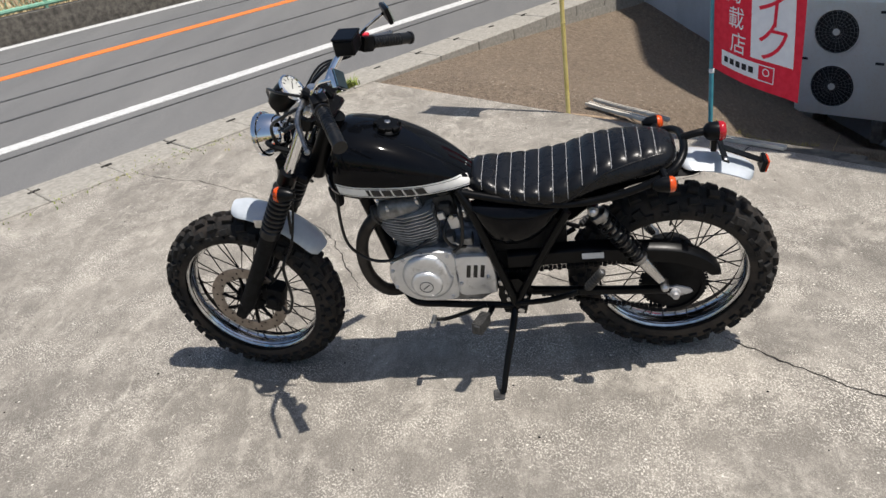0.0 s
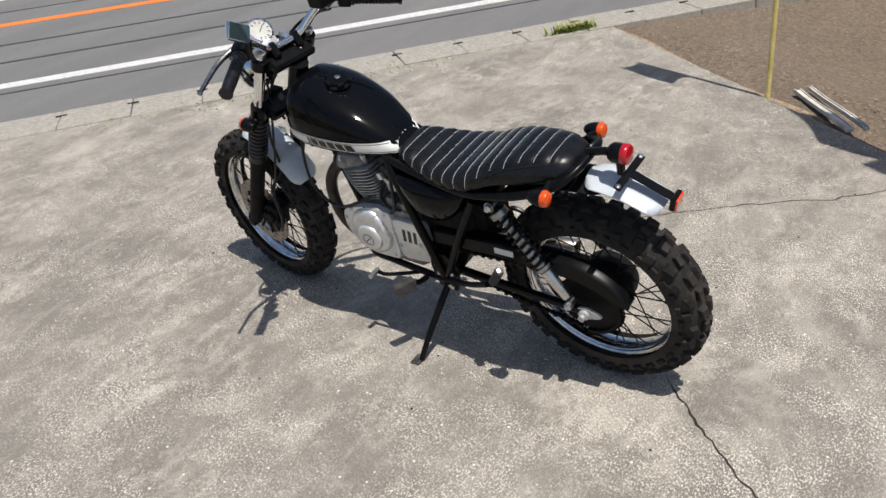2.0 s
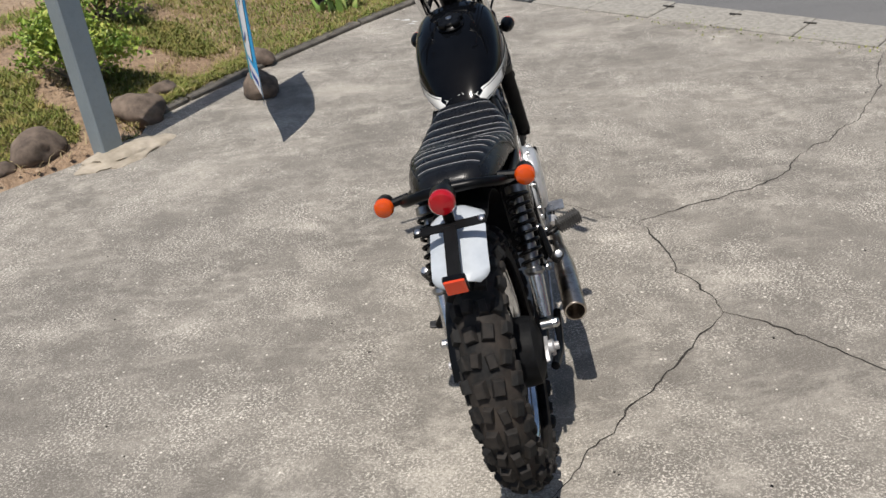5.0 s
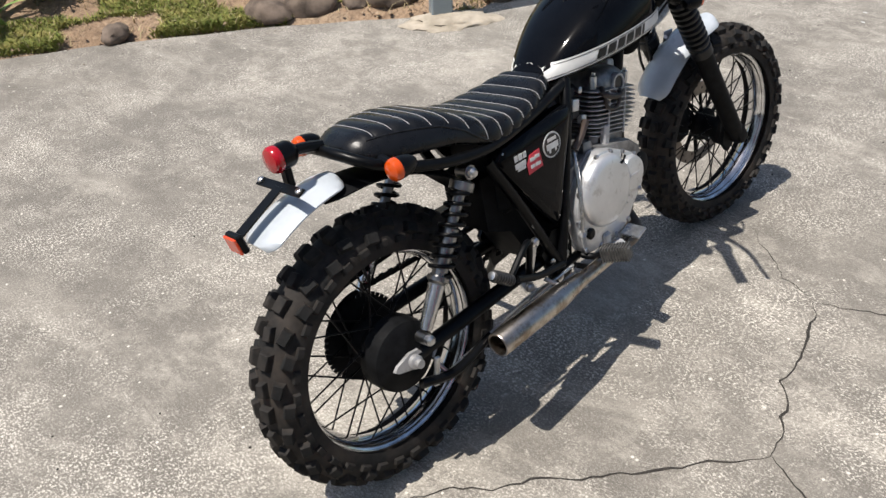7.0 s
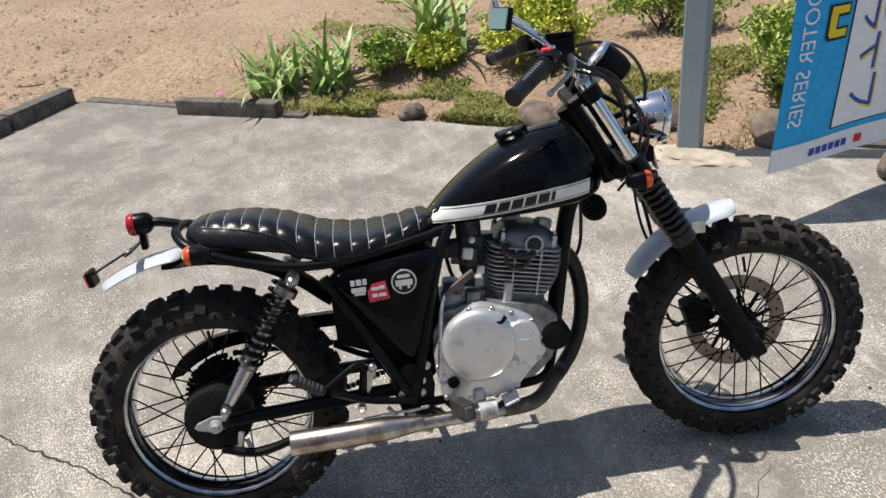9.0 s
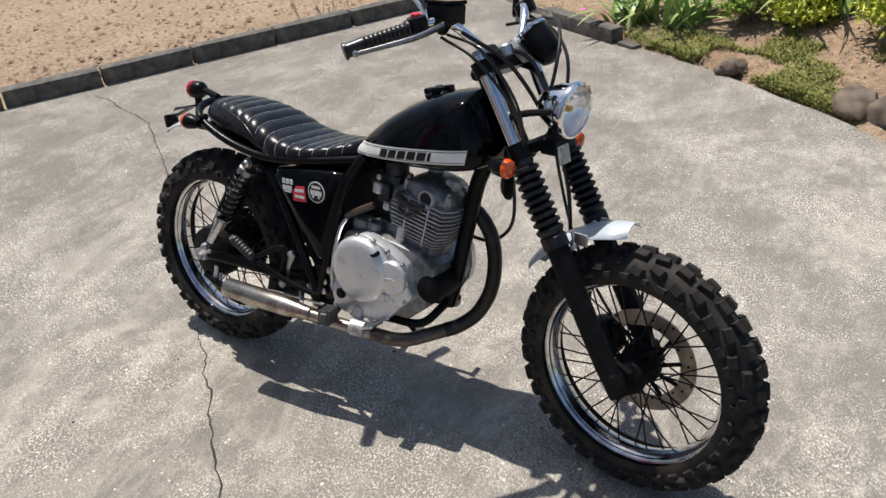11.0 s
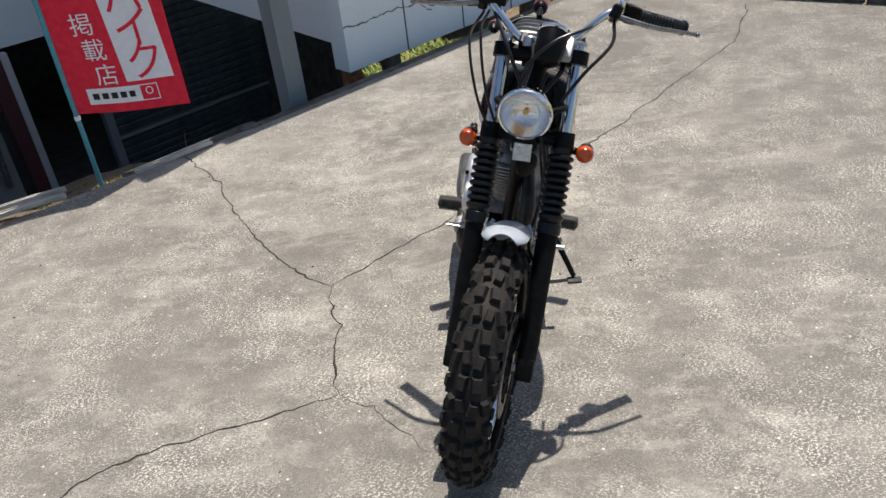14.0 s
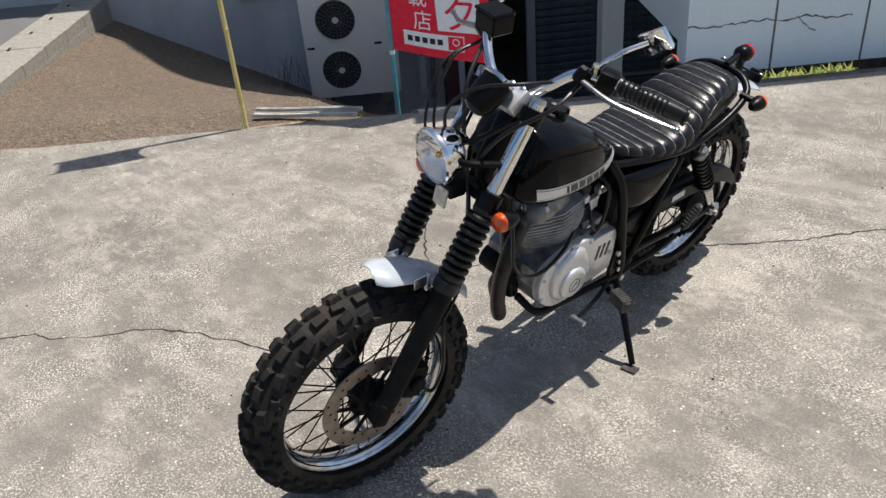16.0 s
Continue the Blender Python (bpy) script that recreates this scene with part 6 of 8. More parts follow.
bm = stub(0.637, -0.128, 0.444, -1, [(0.093, 0.0), (0.092, 0.012), (0.088, 0.020), (0.080, 0.0255), (0.066, 0.0275), (0.0, 0.029)], 64)
bp("clutch_cover", bm, M["cast"], eng, "round silver clutch cover", smooth=40)
bm = stub(0.742, -0.128, 0.446, -1, [(0.047, 0.0), (0.047, 0.012), (0.044, 0.018), (0.038, 0.020), (0.0, 0.021)], 40)
bp("filter_cover", bm, M["cast"], eng, "raised silver filter cover", smooth=40)
for k in range(6):
    bm = B()
    box(bm, (0.716 + 0.0098 * k, -0.1498, 0.443 + 0.0002 * k), (0.0072 if k < 5 else 0.003, 0.0022, 0.0085), None, 0.0006)
    bp("cast_mark", bm, M["cast"], eng)
for x, z in ((0.532, 0.400), (0.545, 0.318), (0.604, 0.304), (0.668, 0.306), (0.722, 0.324), (0.780, 0.386), (0.786, 0.440), (0.770, 0.486), (0.722, 0.512), (0.676, 0.530), (0.622, 0.535), (0.577, 0.500), (0.545, 0.470)):
    bp("case_bolt", stub(x, -0.128, z, -1, [(0.0072, 0), (0.0072, 0.007), (0.0055, 0.009), (0.0040, 0.009), (0.0040, 0.006), (0, 0.006)], 10), M["bright_bolt"], eng)
bm = B()
tube(bm, [(0.668, -0.146, 0.510), (0.690, -0.150, 0.500), (0.706, -0.149, 0.512)], 0.006, 8)
bp("filler_cap", bm, M["satin_black"], eng)
bp("shaft_nut", stub(0.566, -0.130, 0.356, -1, [(0.015, 0), (0.015, 0.008), (0.010, 0.012), (0, 0.012)], 12), M["satin_black"], eng)
bp("kick_boss", stub(0.541, -0.128, 0.368, -1, [(0.014, 0), (0.014, 0.007), (0.009, 0.010), (0.009, 0.004), (0, 0.004)], 20), M["cast"], eng)
bp("oil_plug", stub(0.716, -0.130, 0.386, -1, [(0.016, 0), (0.016, 0.006), (0.012, 0.010), (0.009, 0.016), (0, 0.016)], 20), M["cast"], eng)
# left: generator cover with its raised disc, sprocket cover with three slots
GEN = [(0.852, 0.437), (0.845, 0.486), (0.824, 0.508), (0.780, 0.524), (0.731, 0.534), (0.645, 0.524), (0.643, 0.440), (0.645, 0.348), (0.700, 0.335), (0.780, 0.343), (0.835, 0.388)]
bm = B()
lofted(bm, rounded(GEN, 3), ((0.086, 1.0), (0.093, 1.0), (0.0935, 0.975), (0.0955, 0.975), (0.096, 1.0), (0.106, 1.0), (0.110, 0.98), (0.111, 0.94)))
bp("generator_flange", bm, M["cast"], eng, smooth=30)
bm = B()
dome = [(0.731 + 0.080 * math.cos(a) + (0.010 if math.cos(a) < -0.5 and math.sin(a) > 0 else 0.0), 0.442 + 0.087 * math.sin(a)) for a in (math.tau * k / 48 for k in range(48))]
lofted(bm, dome, ((0.106, 1.0), (0.116, 0.99), (0.123, 0.95), (0.127, 0.86), (0.128, 0.70), (0.128, 0.30)))
bp("generator_cover", bm, M["cast"], eng, "round silver generator cover", smooth=40)
bp("cover_disc", stub(0.735, 0.124, 0.424, 1, [(0.050, 0.0), (0.049, 0.010), (0.045, 0.0145), (0.038, 0.016), (0.0, 0.016)], 40), M["cast"], eng, "raised round disc", smooth=40)
bm = B()
lathe(bm, [(0.022, 0.0), (0.022, 0.0012), (0.0195, 0.0012), (0.0195, 0.0)], 32, Matrix.Translation((0.736, 0.1398, 0.421)) @ Matrix.Rotation(radians(-90), 4, "X"), cap=False)
box(bm, (0.736, 0.1405, 0.421), (0.026, 0.001, 0.004), Matrix.Rotation(radians(40), 3, "Y"))
bp("cover_mark", bm, M["joint"], eng)
bm = B()
lofted(bm, rounded([(0.524, 0.352), (0.520, 0.420), (0.530, 0.494), (0.560, 0.505), (0.641, 0.500), (0.641, 0.430), (0.641, 0.352), (0.580, 0.346)], 3), ((0.070, 1.0), (0.096, 1.0), (0.104, 0.97), (0.106, 0.92)))
bp("sprocket_cover", bm, M["cast"], eng, "silver sprocket cover", smooth=30)
for k in range(3):
    bm = B()
    box(bm, (0.604 - 0.0215 * k, 0.1062, 0.447 - 0.001 * k), (0.0125, 0.0014, 0.050), Matrix.Rotation(radians(-9), 3, "Y"), 0.0005)
    bp("slot", bm, M["decal_black"], eng, "black slot")
for x, z, y in ((0.546, 0.424, 0.104), (0.632, 0.400, 0.104), (0.838, 0.470, 0.108), (0.800, 0.512, 0.108), (0.740, 0.528, 0.108), (0.660, 0.516, 0.108), (0.665, 0.352, 0.108), (0.836, 0.402, 0.108)):
    bp("cover_screw", stub(x, y, z, 1, [(0.0062, 0), (0.0062, 0.005), (0.0042, 0.007), (0.0030, 0.005), (0, 0.005)], 10), M["bright_bolt"], eng)
# ribs and bosses on top of the case
for x, y, z, w in ((0.600, 0.060, 0.540, 0.040), (0.650, 0.055, 0.548, 0.030), (0.590, -0.060, 0.545, 0.050), (0.640, -0.070, 0.548, 0.036)):
    bm = B()
    box(bm, (x, y, z), (w, 0.050, 0.036), Matrix.Rotation(radians(6), 3, "Y"), 0.010, 2)
    bp("case_boss", bm, M["case"], eng)
# cylinder: separate cooling fins on a barrel, leaning forward
TILT = Matrix.Translation((0.752, 0, 0.490)) @ Matrix.Rotation(radians(12), 4, "Y")


def slab_of(bm, hx, hy, z0, z1, shift=0.0):
    """A flat plate: square on the right, with a long slanting corner at the left front."""
    out = [(-hx, -hy + 0.016), (-hx - 0.008, hy * 0.62), (-hx - 0.004, hy * 0.94), (-hx * 0.80, hy * 1.04), (-0.01, hy * 1.04), (hx * 0.35, hy * 0.80), (hx * 0.80, hy * 0.50), (hx, hy * 0.30), (hx + 0.004, 0.0), (hx, -hy * 0.62), (hx - 0.016, -hy), (-hx + 0.014, -hy)]
    loft(bm, [[Vector((x + shift, y, z)) for x, y in out] for z in (z0, z1)])


# core is black so that the shade between the fins is in its colour
bm = B()
slab_of(bm, 0.060, 0.060, -0.01, 0.165)
bmesh.ops.transform(bm, matrix=TILT, verts=bm.verts)
cyl = bp("cylinder", bm, M["matt_black"], eng, "finned cylinder barrel, blackened to shade the fin gaps")
bm = B()
slab_of(bm, 0.066, 0.070, -0.005, 0.046)
bmesh.ops.transform(bm, matrix=TILT, verts=bm.verts)
bp("barrel_base", bm, M["case"], eng)
FINS = [(0.072, 0.076), (0.078, 0.080), (0.083, 0.083), (0.087, 0.085), (0.090, 0.087), (0.092, 0.088), (0.093, 0.088), (0.093, 0.088), (0.093, 0.087), (0.092, 0.086), (0.090, 0.085)]
for k, (hx, hy) in enumerate(FINS):
    bm = B()
    z = 0.050 + 0.0112 * k
    slab_of(bm, hx, hy, z - 0.0012, z + 0.0012)
    bmesh.ops.transform(bm, matrix=TILT, verts=bm.verts)
    bp("fin", bm, M["fins"], eng, smooth=30)
for sx in (-0.030, 0.034):
    bm = B()
    box(bm, TILT @ Vector((sx, -0.086, 0.105)), (0.004, 0.004, 0.112), TILT.to_3x3())
    bp("fin_rib", bm, M["fins"], eng)
bm = B()
head = [(0.078, 0.074, 0.164), (0.080, 0.076, 0.172), (0.072, 0.071, 0.188), (0.060, 0.064, 0.203), (0.048, 0.052, 0.212), (0.030, 0.036, 0.217)]
loft(bm, [[Vector((hx * math.copysign(abs(math.cos(a)) ** 0.55, math.cos(a)) + 0.002, hy * math.copysign(abs(math.sin(a)) ** 0.55, math.sin(a)), z)) for a in (math.tau * (k + 0.5) / 28 for k in range(28))] for hx, hy, z in head])
bmesh.ops.transform(bm, matrix=TILT, verts=bm.verts)
top = bp("cylinder_head", bm, M["case"], eng, "grey domed cylinder head", smooth=38)
WELL = TILT @ Matrix.Translation((0.014, -0.068, 0.175)) @ Matrix.Rotation(radians(90), 4, "X")
bm = B()
lathe(bm, [(0.026, -0.02), (0.026, 0.008), (0.023, 0.013), (0.018, 0.013), (0.017, -0.004), (0, -0.004)], 28, WELL)
bp("plug_well", bm, M["fins"], top, smooth=40)
bm = B()
lathe(bm, [(0.0175, 0.0), (0.0, 0.001)], 20, WELL @ Matrix.Translation((0, 0, 0.010)))
bp("plug_hole", bm, M["decal_black"], top)
bm = B()
lathe(bm, [(0.030, -0.02), (0.030, 0.012), (0.034, 0.014), (0.034, 0.022), (0.022, 0.024)], 24, TILT @ Matrix.Translation((0.072, 0.018, 0.160)) @ Matrix.Rotation(radians(100), 4, "Y"))
bp("exhaust_port", bm, M["barrel"], top)
for sx, sy in ((-0.030, 0.018), (0.045, -0.010)):
    bm = B()
    lathe(bm, [(0.024, -0.01), (0.024, 0.010), (0.020, 0.015), (0, 0.015)], 6, TILT @ Matrix.Translation((sx, sy, 0.212)))
    bp("valve_cap", bm, M["fins"], top)
for sx, sy in ((-0.062, -0.058), (0.066, -0.058), (-0.062, 0.052), (0.030, 0.062), (0.066, 0.020)):
    bm = B()
    lathe(bm, [(0.009, -0.02), (0.009, 0.010), (0.005, 0.014), (0.005, 0.02), (0, 0.02)], 6, TILT @ Matrix.Translation((sx, sy, 0.186)))
    bp("head_bolt", bm, M["bright_bolt"], top)
# oil line and its cover on the right of the barrel
bm = B()
tube(bm, [TILT @ Vector(p) for p in ((-0.050, -0.076, 0.168), (-0.062, -0.092, 0.156), (-0.020, -0.094, 0.146), (0.010, -0.090, 0.150), (0.012, -0.082, 0.160))], 0.007, 8)
bp("plug_lead", bm, M["brown_hose"], eng, "brown-black plug lead")
bm = B()
tube(bm, [TILT @ Vector(p) for p in ((-0.055, -0.090, 0.152), (-0.048, -0.094, 0.124), (-0.015, -0.095, 0.118), (0.006, -0.092, 0.140))], 0.0045, 8)
bp("plug_wire", bm, M["brown_hose"], eng)
bm = B()
box(bm, (0, 0, 0.035), (0.022, 0.018, 0.085), None, 0.004)
bmesh.ops.transform(bm, matrix=TILT @ Matrix.Translation((-0.036, -0.080, 0)), verts=bm.verts)
bp("chain_tunnel", bm, M["fins"], eng)
# carburettor and hoses behind the cylinder
bm = B()
box(bm, (0.655, 0, 0.650), (0.060, 0.070, 0.075), Matrix.Rotation(radians(8), 3, "Y"), 0.010, 2)
lathe(bm, [(0.030, -0.045), (0.032, -0.02), (0.032, 0.03), (0.026, 0.05)], 20, Matrix.Translation((0.655, 0, 0.690)))
lathe(bm, [(0.024, -0.07), (0.024, 0.07)], 20, Matrix.Translation((0.655, 0, 0.655)) @ Matrix.Rotation(radians(90), 4, "Y"))
box(bm, (0.650, -0.045, 0.640), (0.036, 0.030, 0.050), None, 0.006)
box(bm, (0.652, 0.045, 0.650), (0.040, 0.030, 0.040), None, 0.006)
lathe(bm, [(0.0, -0.012), (0.020, -0.012), (0.026, 0.0), (0.026, 0.030), (0.030, 0.034)], 20, Matrix.Translation((0.650, 0.010, 0.592)))
bp("carburettor", bm, M["barrel"], label="dark grey carburettor")
for x, y, z, w, d, h in ((0.628, 0.066, 0.612, 0.034, 0.016, 0.042), (0.664, 0.068, 0.640, 0.022, 0.014, 0.024), (0.600, 0.060, 0.640, 0.020, 0.020, 0.026), (0.640, -0.066, 0.655, 0.026, 0.014, 0.030), (0.668, -0.062, 0.610, 0.020, 0.016, 0.022)):
    bm = B()
    box(bm, (x, y, z), (w, d, h), Matrix.Rotation(radians(12), 3, "Y"), 0.005, 2)
    bp("carburettor_fitting", bm, M["cast"], label="small bright alloy fitting")
for x, y, z in ((0.632, 0.077, 0.640), (0.600, 0.074, 0.648), (0.652, -0.074, 0.690)):
    bp("carburettor_screw", stub(x, y, z, 1 if y > 0 else -1, [(0.008, 0), (0.008, 0.006), (0.004, 0.008), (0, 0.008)], 10), M["bright_bolt"])
for pts, r, mt in (([(0.575, -0.100, 0.578), (0.558, -0.120, 0.545), (0.546, -0.134, 0.480), (0.538, -0.138, 0.410), (0.536, -0.136, 0.376)], 0.0052, "bright_bolt"),
                   ([(0.645, -0.090, 0.614), (0.600, -0.106, 0.592), (0.570, -0.110, 0.574)], 0.010, "brown_hose"),
                   ([(0.620, 0.030, 0.700), (0.600, 0.090, 0.660), (0.610, 0.100, 0.560), (0.640, 0.095, 0.520)], 0.0055, "rubber"),
                   ([(0.640, 0.045, 0.640), (0.660, 0.095, 0.590), (0.640, 0.098, 0.545), (0.600, 0.085, 0.530)], 0.005, "rubber"),
                   ([(0.960, 0.060, 0.780), (0.966, 0.090, 0.650), (0.955, 0.100, 0.570), (0.905, 0.106, 0.520), (0.842, 0.110, 0.512), (0.766, 0.104, 0.540), (0.700, 0.080, 0.570)], 0.0050, "rubber")):
    bm = B()
    tube(bm, pts, r, 8)
    bp("hose", bm, M[mt])
# starter motor cover and horn
bm = B()
lathe(bm, [(0.0, -0.065), (0.034, -0.063), (0.038, -0.055), (0.038, 0.060), (0.026, 0.066), (0, 0.066)], 24, Matrix.Translation((0.834, -0.040, 0.424)) @ Matrix.Rotation(radians(90), 4, "X"))
bp("starter_motor", bm, M["matt_black"], eng, "matt black starter motor", smooth=40)
bm = B()
hc = Vector((0.982, 0.020, 0.705))
lathe(bm, [(0.0, -0.014), (0.022, -0.014), (0.034, -0.006), (0.036, 0.004), (0.020, 0.010), (0, 0.012)], 24, aim(hc, hc + Vector((0.7, 0.7, 0))))
tube(bm, [hc, (0.960, 0.01, 0.745), (0.940, 0.0, 0.770)], 0.006, 8)
bp("horn", bm, M["matt_black"], label="round black horn", smooth=40)

# exhaust ---------------------------------------------------------------
bm = B()
tube(bm, [(0.846, 0.020, 0.634), (0.888, 0.036, 0.612), (0.926, 0.046, 0.556), (0.942, 0.048, 0.480), (0.936, 0.044, 0.400), (0.908, 0.030, 0.332), (0.870, 0.002, 0.294), (0.840, -0.030, 0.282)], 0.0200, 16)
hd = bp("exhaust_header", bm, M["sooty"], label="blackened exhaust header")
bm = B()
tube(bm, [(0.866, -0.002, 0.292), (0.836, -0.034, 0.281), (0.808, -0.074, 0.274), (0.778, -0.110, 0.268), (0.740, -0.130, 0.266), (0.680, -0.140, 0.268)], 0.0192, 16)
bp("down_pipe", bm, M["burnt"], hd, "heat-browned down pipe")
bm = B()
tube(bm, [(0.705, -0.136, 0.267), (0.640, -0.146, 0.270), (0.540, -0.156, 0.273), (0.470, -0.161, 0.275)], 0.0175, 16)
lathe(bm, [(0.0185, 0.0), (0.0205, 0.004), (0.0205, 0.02), (0.029, 0.09), (0.0295, 0.10), (0.0295, 0.315), (0.0275, 0.318), (0.0240, 0.318), (0.0240, 0.24), (0, 0.24)], 28, aim(Vector((0.480, -0.162, 0.277)), Vector((0.165, -0.180, 0.283))))
muf = bp("muffler", bm, M["pipe"], label="slim stained steel muffler")
bm = B()
lathe(bm, [(0.024, -0.022), (0.024, 0.022)], 20, aim(Vector((0.640, -0.148, 0.276)), Vector((0.54, -0.158, 0.276))))
box(bm, (0.625, -0.132, 0.300), (0.030, 0.020, 0.060), None, 0.005)
tube(bm, [(0.500, -0.160, 0.250), (0.440, -0.150, 0.270), (0.400, -0.120, 0.310)], 0.006, 8)
bp("clamp", bm, M["fins"], muf, "grey exhaust clamp")

# ---- planting, flags, clutter ----
def leafy(lo, hi, tip=None):
    def build(k):
        c = k.mix(k.island(), lo, hi)
        if tip:
            c = k.mix(k.ramp(k.noise(9, 3, 0.6), (0.5, g3(0)), (0.7, g3(0.8))), c, tip)
        k.color(c)
    return build


M["grass"] = mat("low_grass", leafy((0.115, 0.185, 0.028), (0.29, 0.33, 0.065), (0.42, 0.34, 0.115)), rough=0.7, Transmission_Weight=0.0)
M["mat_green"] = mat("mat_green", leafy((0.11, 0.13, 0.026), (0.29, 0.28, 0.068), (0.40, 0.32, 0.11)), rough=0.8)
M["brown_grass"] = mat("brown_grass", leafy((0.18, 0.15, 0.05), (0.37, 0.31, 0.115)), rough=0.8)
M["dry_grass"] = mat("dry_grass", leafy((0.32, 0.25, 0.13), (0.50, 0.42, 0.24)), rough=0.8)
M["iris"] = mat("iris_leaf", leafy((0.14, 0.27, 0.06), (0.34, 0.45, 0.13), (0.52, 0.52, 0.20)), rough=0.45)
M["shrub"] = mat("shrub_leaf", leafy((0.26, 0.38, 0.03), (0.62, 0.62, 0.08), (0.66, 0.54, 0.12)), rough=0.5)
M["shrub_dark"] = mat("dark_shrub_leaf", leafy((0.12, 0.22, 0.03), (0.34, 0.44, 0.07), (0.52, 0.50, 0.12)), rough=0.5)
M["twig"] = mat("twig", speckle((0.10, 0.075, 0.05), (0.22, 0.17, 0.12), 20, 0.3, 0.8, 0.95))
M["flower"] = mat("pink_flower", None, (0.75, 0.10, 0.42), 0.6)
M["clod"] = mat("soil_clod", speckle((0.24, 0.165, 0.105), (0.42, 0.31, 0.21), 14, 0.6, 0.95, 1.0), rough=1.0)
M["pebble"] = mat("pebbles", leafy((0.14, 0.115, 0.09), (0.50, 0.46, 0.40)), rough=0.9)
M["bank_stone"] = mat("bank_stone", leafy((0.13, 0.10, 0.075), (0.34, 0.28, 0.215)), rough=0.9)
M["chip"] = mat("pale_chips", leafy((0.30, 0.27, 0.23), (0.62, 0.58, 0.52)), rough=0.9)


def raw(name, verts, faces, material, label="", category="", kind="stuff", parent=None):
    me = bpy.data.meshes.new(name)
    me.from_pydata(verts, [], faces)
    me.materials.append(material)
    ob = new(name, me)
    if parent is not None:
        ob.parent = parent
    return tagged(ob, label, category, kind=kind)


def blades(name, n, place, height, width, material, label, seed, bend=0.5):
    """Many small bent blades; place(rnd) gives x, y, z or nothing."""
    rnd = random.Random(seed)
    vs, fs = [], []
    while n > 0:
        n -= 1
        p = place(rnd)
        if p is None:
            continue
        p = Vector(p)
        a = rnd.uniform(0, math.tau)
        d = Vector((math.cos(a), math.sin(a), 0))
        w = Vector((-d.y, d.x, 0)) * width * rnd.uniform(0.6, 1.3)
        h = height * rnd.uniform(0.45, 1.25)
        q = p + Vector((0, 0, h * 0.6)) + d * h * bend * 0.35
        r = p + Vector((0, 0, h * rnd.uniform(0.75, 1.0))) + d * h * bend * rnd.uniform(0.6, 1.2)
        i = len(vs)
        vs += [p - w, p + w, q + w * 0.75, q - w * 0.75, r]
        fs += [(i, i + 1, i + 2, i + 3), (i + 3, i + 2, i + 4)]
    return raw(name, vs, fs, material, label, "grass")


def garden_spot(rnd, dmax=2.6, v0=-1.9, v1=4.35, thresh=-0.05):
    v = rnd.uniform(v0, v1)
    d = rnd.random() ** 1.25 * dmax + 0.03
    u = garden_u(v) - d
    p = uv(u, v)
    # patches with bare soil between them
    if noise.noise(p * 2.1 + Vector((7, 0, 0))) + 0.35 * noise.noise(p * 6.0) < thresh + 0.10 * d - (0.06 if d < 0.35 else 0) - (0.26 if v > 1.8 else 0):
        return None
    return (*uv(u, v).xy, ground_z(u, v) - 0.004)


blades("grass", 90000, lambda r: garden_spot(r, 2.4, -1.9, 4.35, 0.06), 0.034, 0.0026, M["grass"], "low grass and clover with bare soil showing", 3, 0.9)
blades("ground_cover", 52000, lambda r: garden_spot(r, 1.3, -1.0, 2.6, 0.05), 0.036, 0.0040, M["mat_green"], "matted olive ground cover", 4, 1.2)
blades("dry_grass", 5200, lambda r: garden_spot(r, 3.2, -2.4, 4.3, -0.3), 0.045, 0.003, M["dry_grass"], "dry straw and stalks on the soil", 5, 1.4)
blades("browned_grass", 22000, lambda r: garden_spot(r, 2.2, 1.5, 4.35, -0.2), 0.036, 0.0024, M["brown_grass"], "browned short grass towards the road", 12, 1.0)


def pit_spot(rnd):
    u, v = rnd.uniform(4.24, 4.66), rnd.uniform(-1.15, -0.36)
    return (*uv(u, v).xy, ground_z(u, v))


blades("weeds", 2400, pit_spot, 0.12, 0.010, M["grass"], "lush green weeds below the wall", 6, 0.8)


def bank_spot(rnd):
    u, v = rnd.uniform(4.12, 5.1), rnd.uniform(1.38, 2.25)
    return (*uv(u, v).xy, ground_z(u, v)) if noise.noise(Vector((u * 3, v * 3, 0))) > 0.0 and v < 0.9 + 0.28 * u else None


blades("bank_grass", 3600, bank_spot, 0.030, 0.0022, M["brown_grass"], "thin dry grass on the bank", 7, 1.2)


def tufts(spots, n, spread, height, label, seed):
    def place(rnd):
        u, v = spots[rnd.randrange(len(spots))]
        return (*uv(u + rnd.gauss(0, spread * 1.6), v + rnd.gauss(0, spread * 0.4)).xy, 0.0)
    return blades("weed_tuft", n, place, height, 0.0045, M["grass"], label, seed, 0.9)


tufts([(3.54, 4.60), (3.63, 4.61), (3.71, 4.60)], 330, 0.032, 0.075, "green weeds in the gutter joint", 8)
tufts([(-1.30, 4.62), (-0.95, 4.63), (-0.70, 4.63)], 110, 0.05, 0.04, "weeds growing through the grating", 9)
tufts([(0.6, 4.555), (1.2, 4.555), (1.9, 4.555), (2.6, 4.555)], 420, 0.22, 0.014, "thin moss along the gutter joint", 10)
tufts([(-1.05, 4.95), (-0.85, 4.97)], 30, 0.02, 0.16, "tall thin weed at the grating", 11)


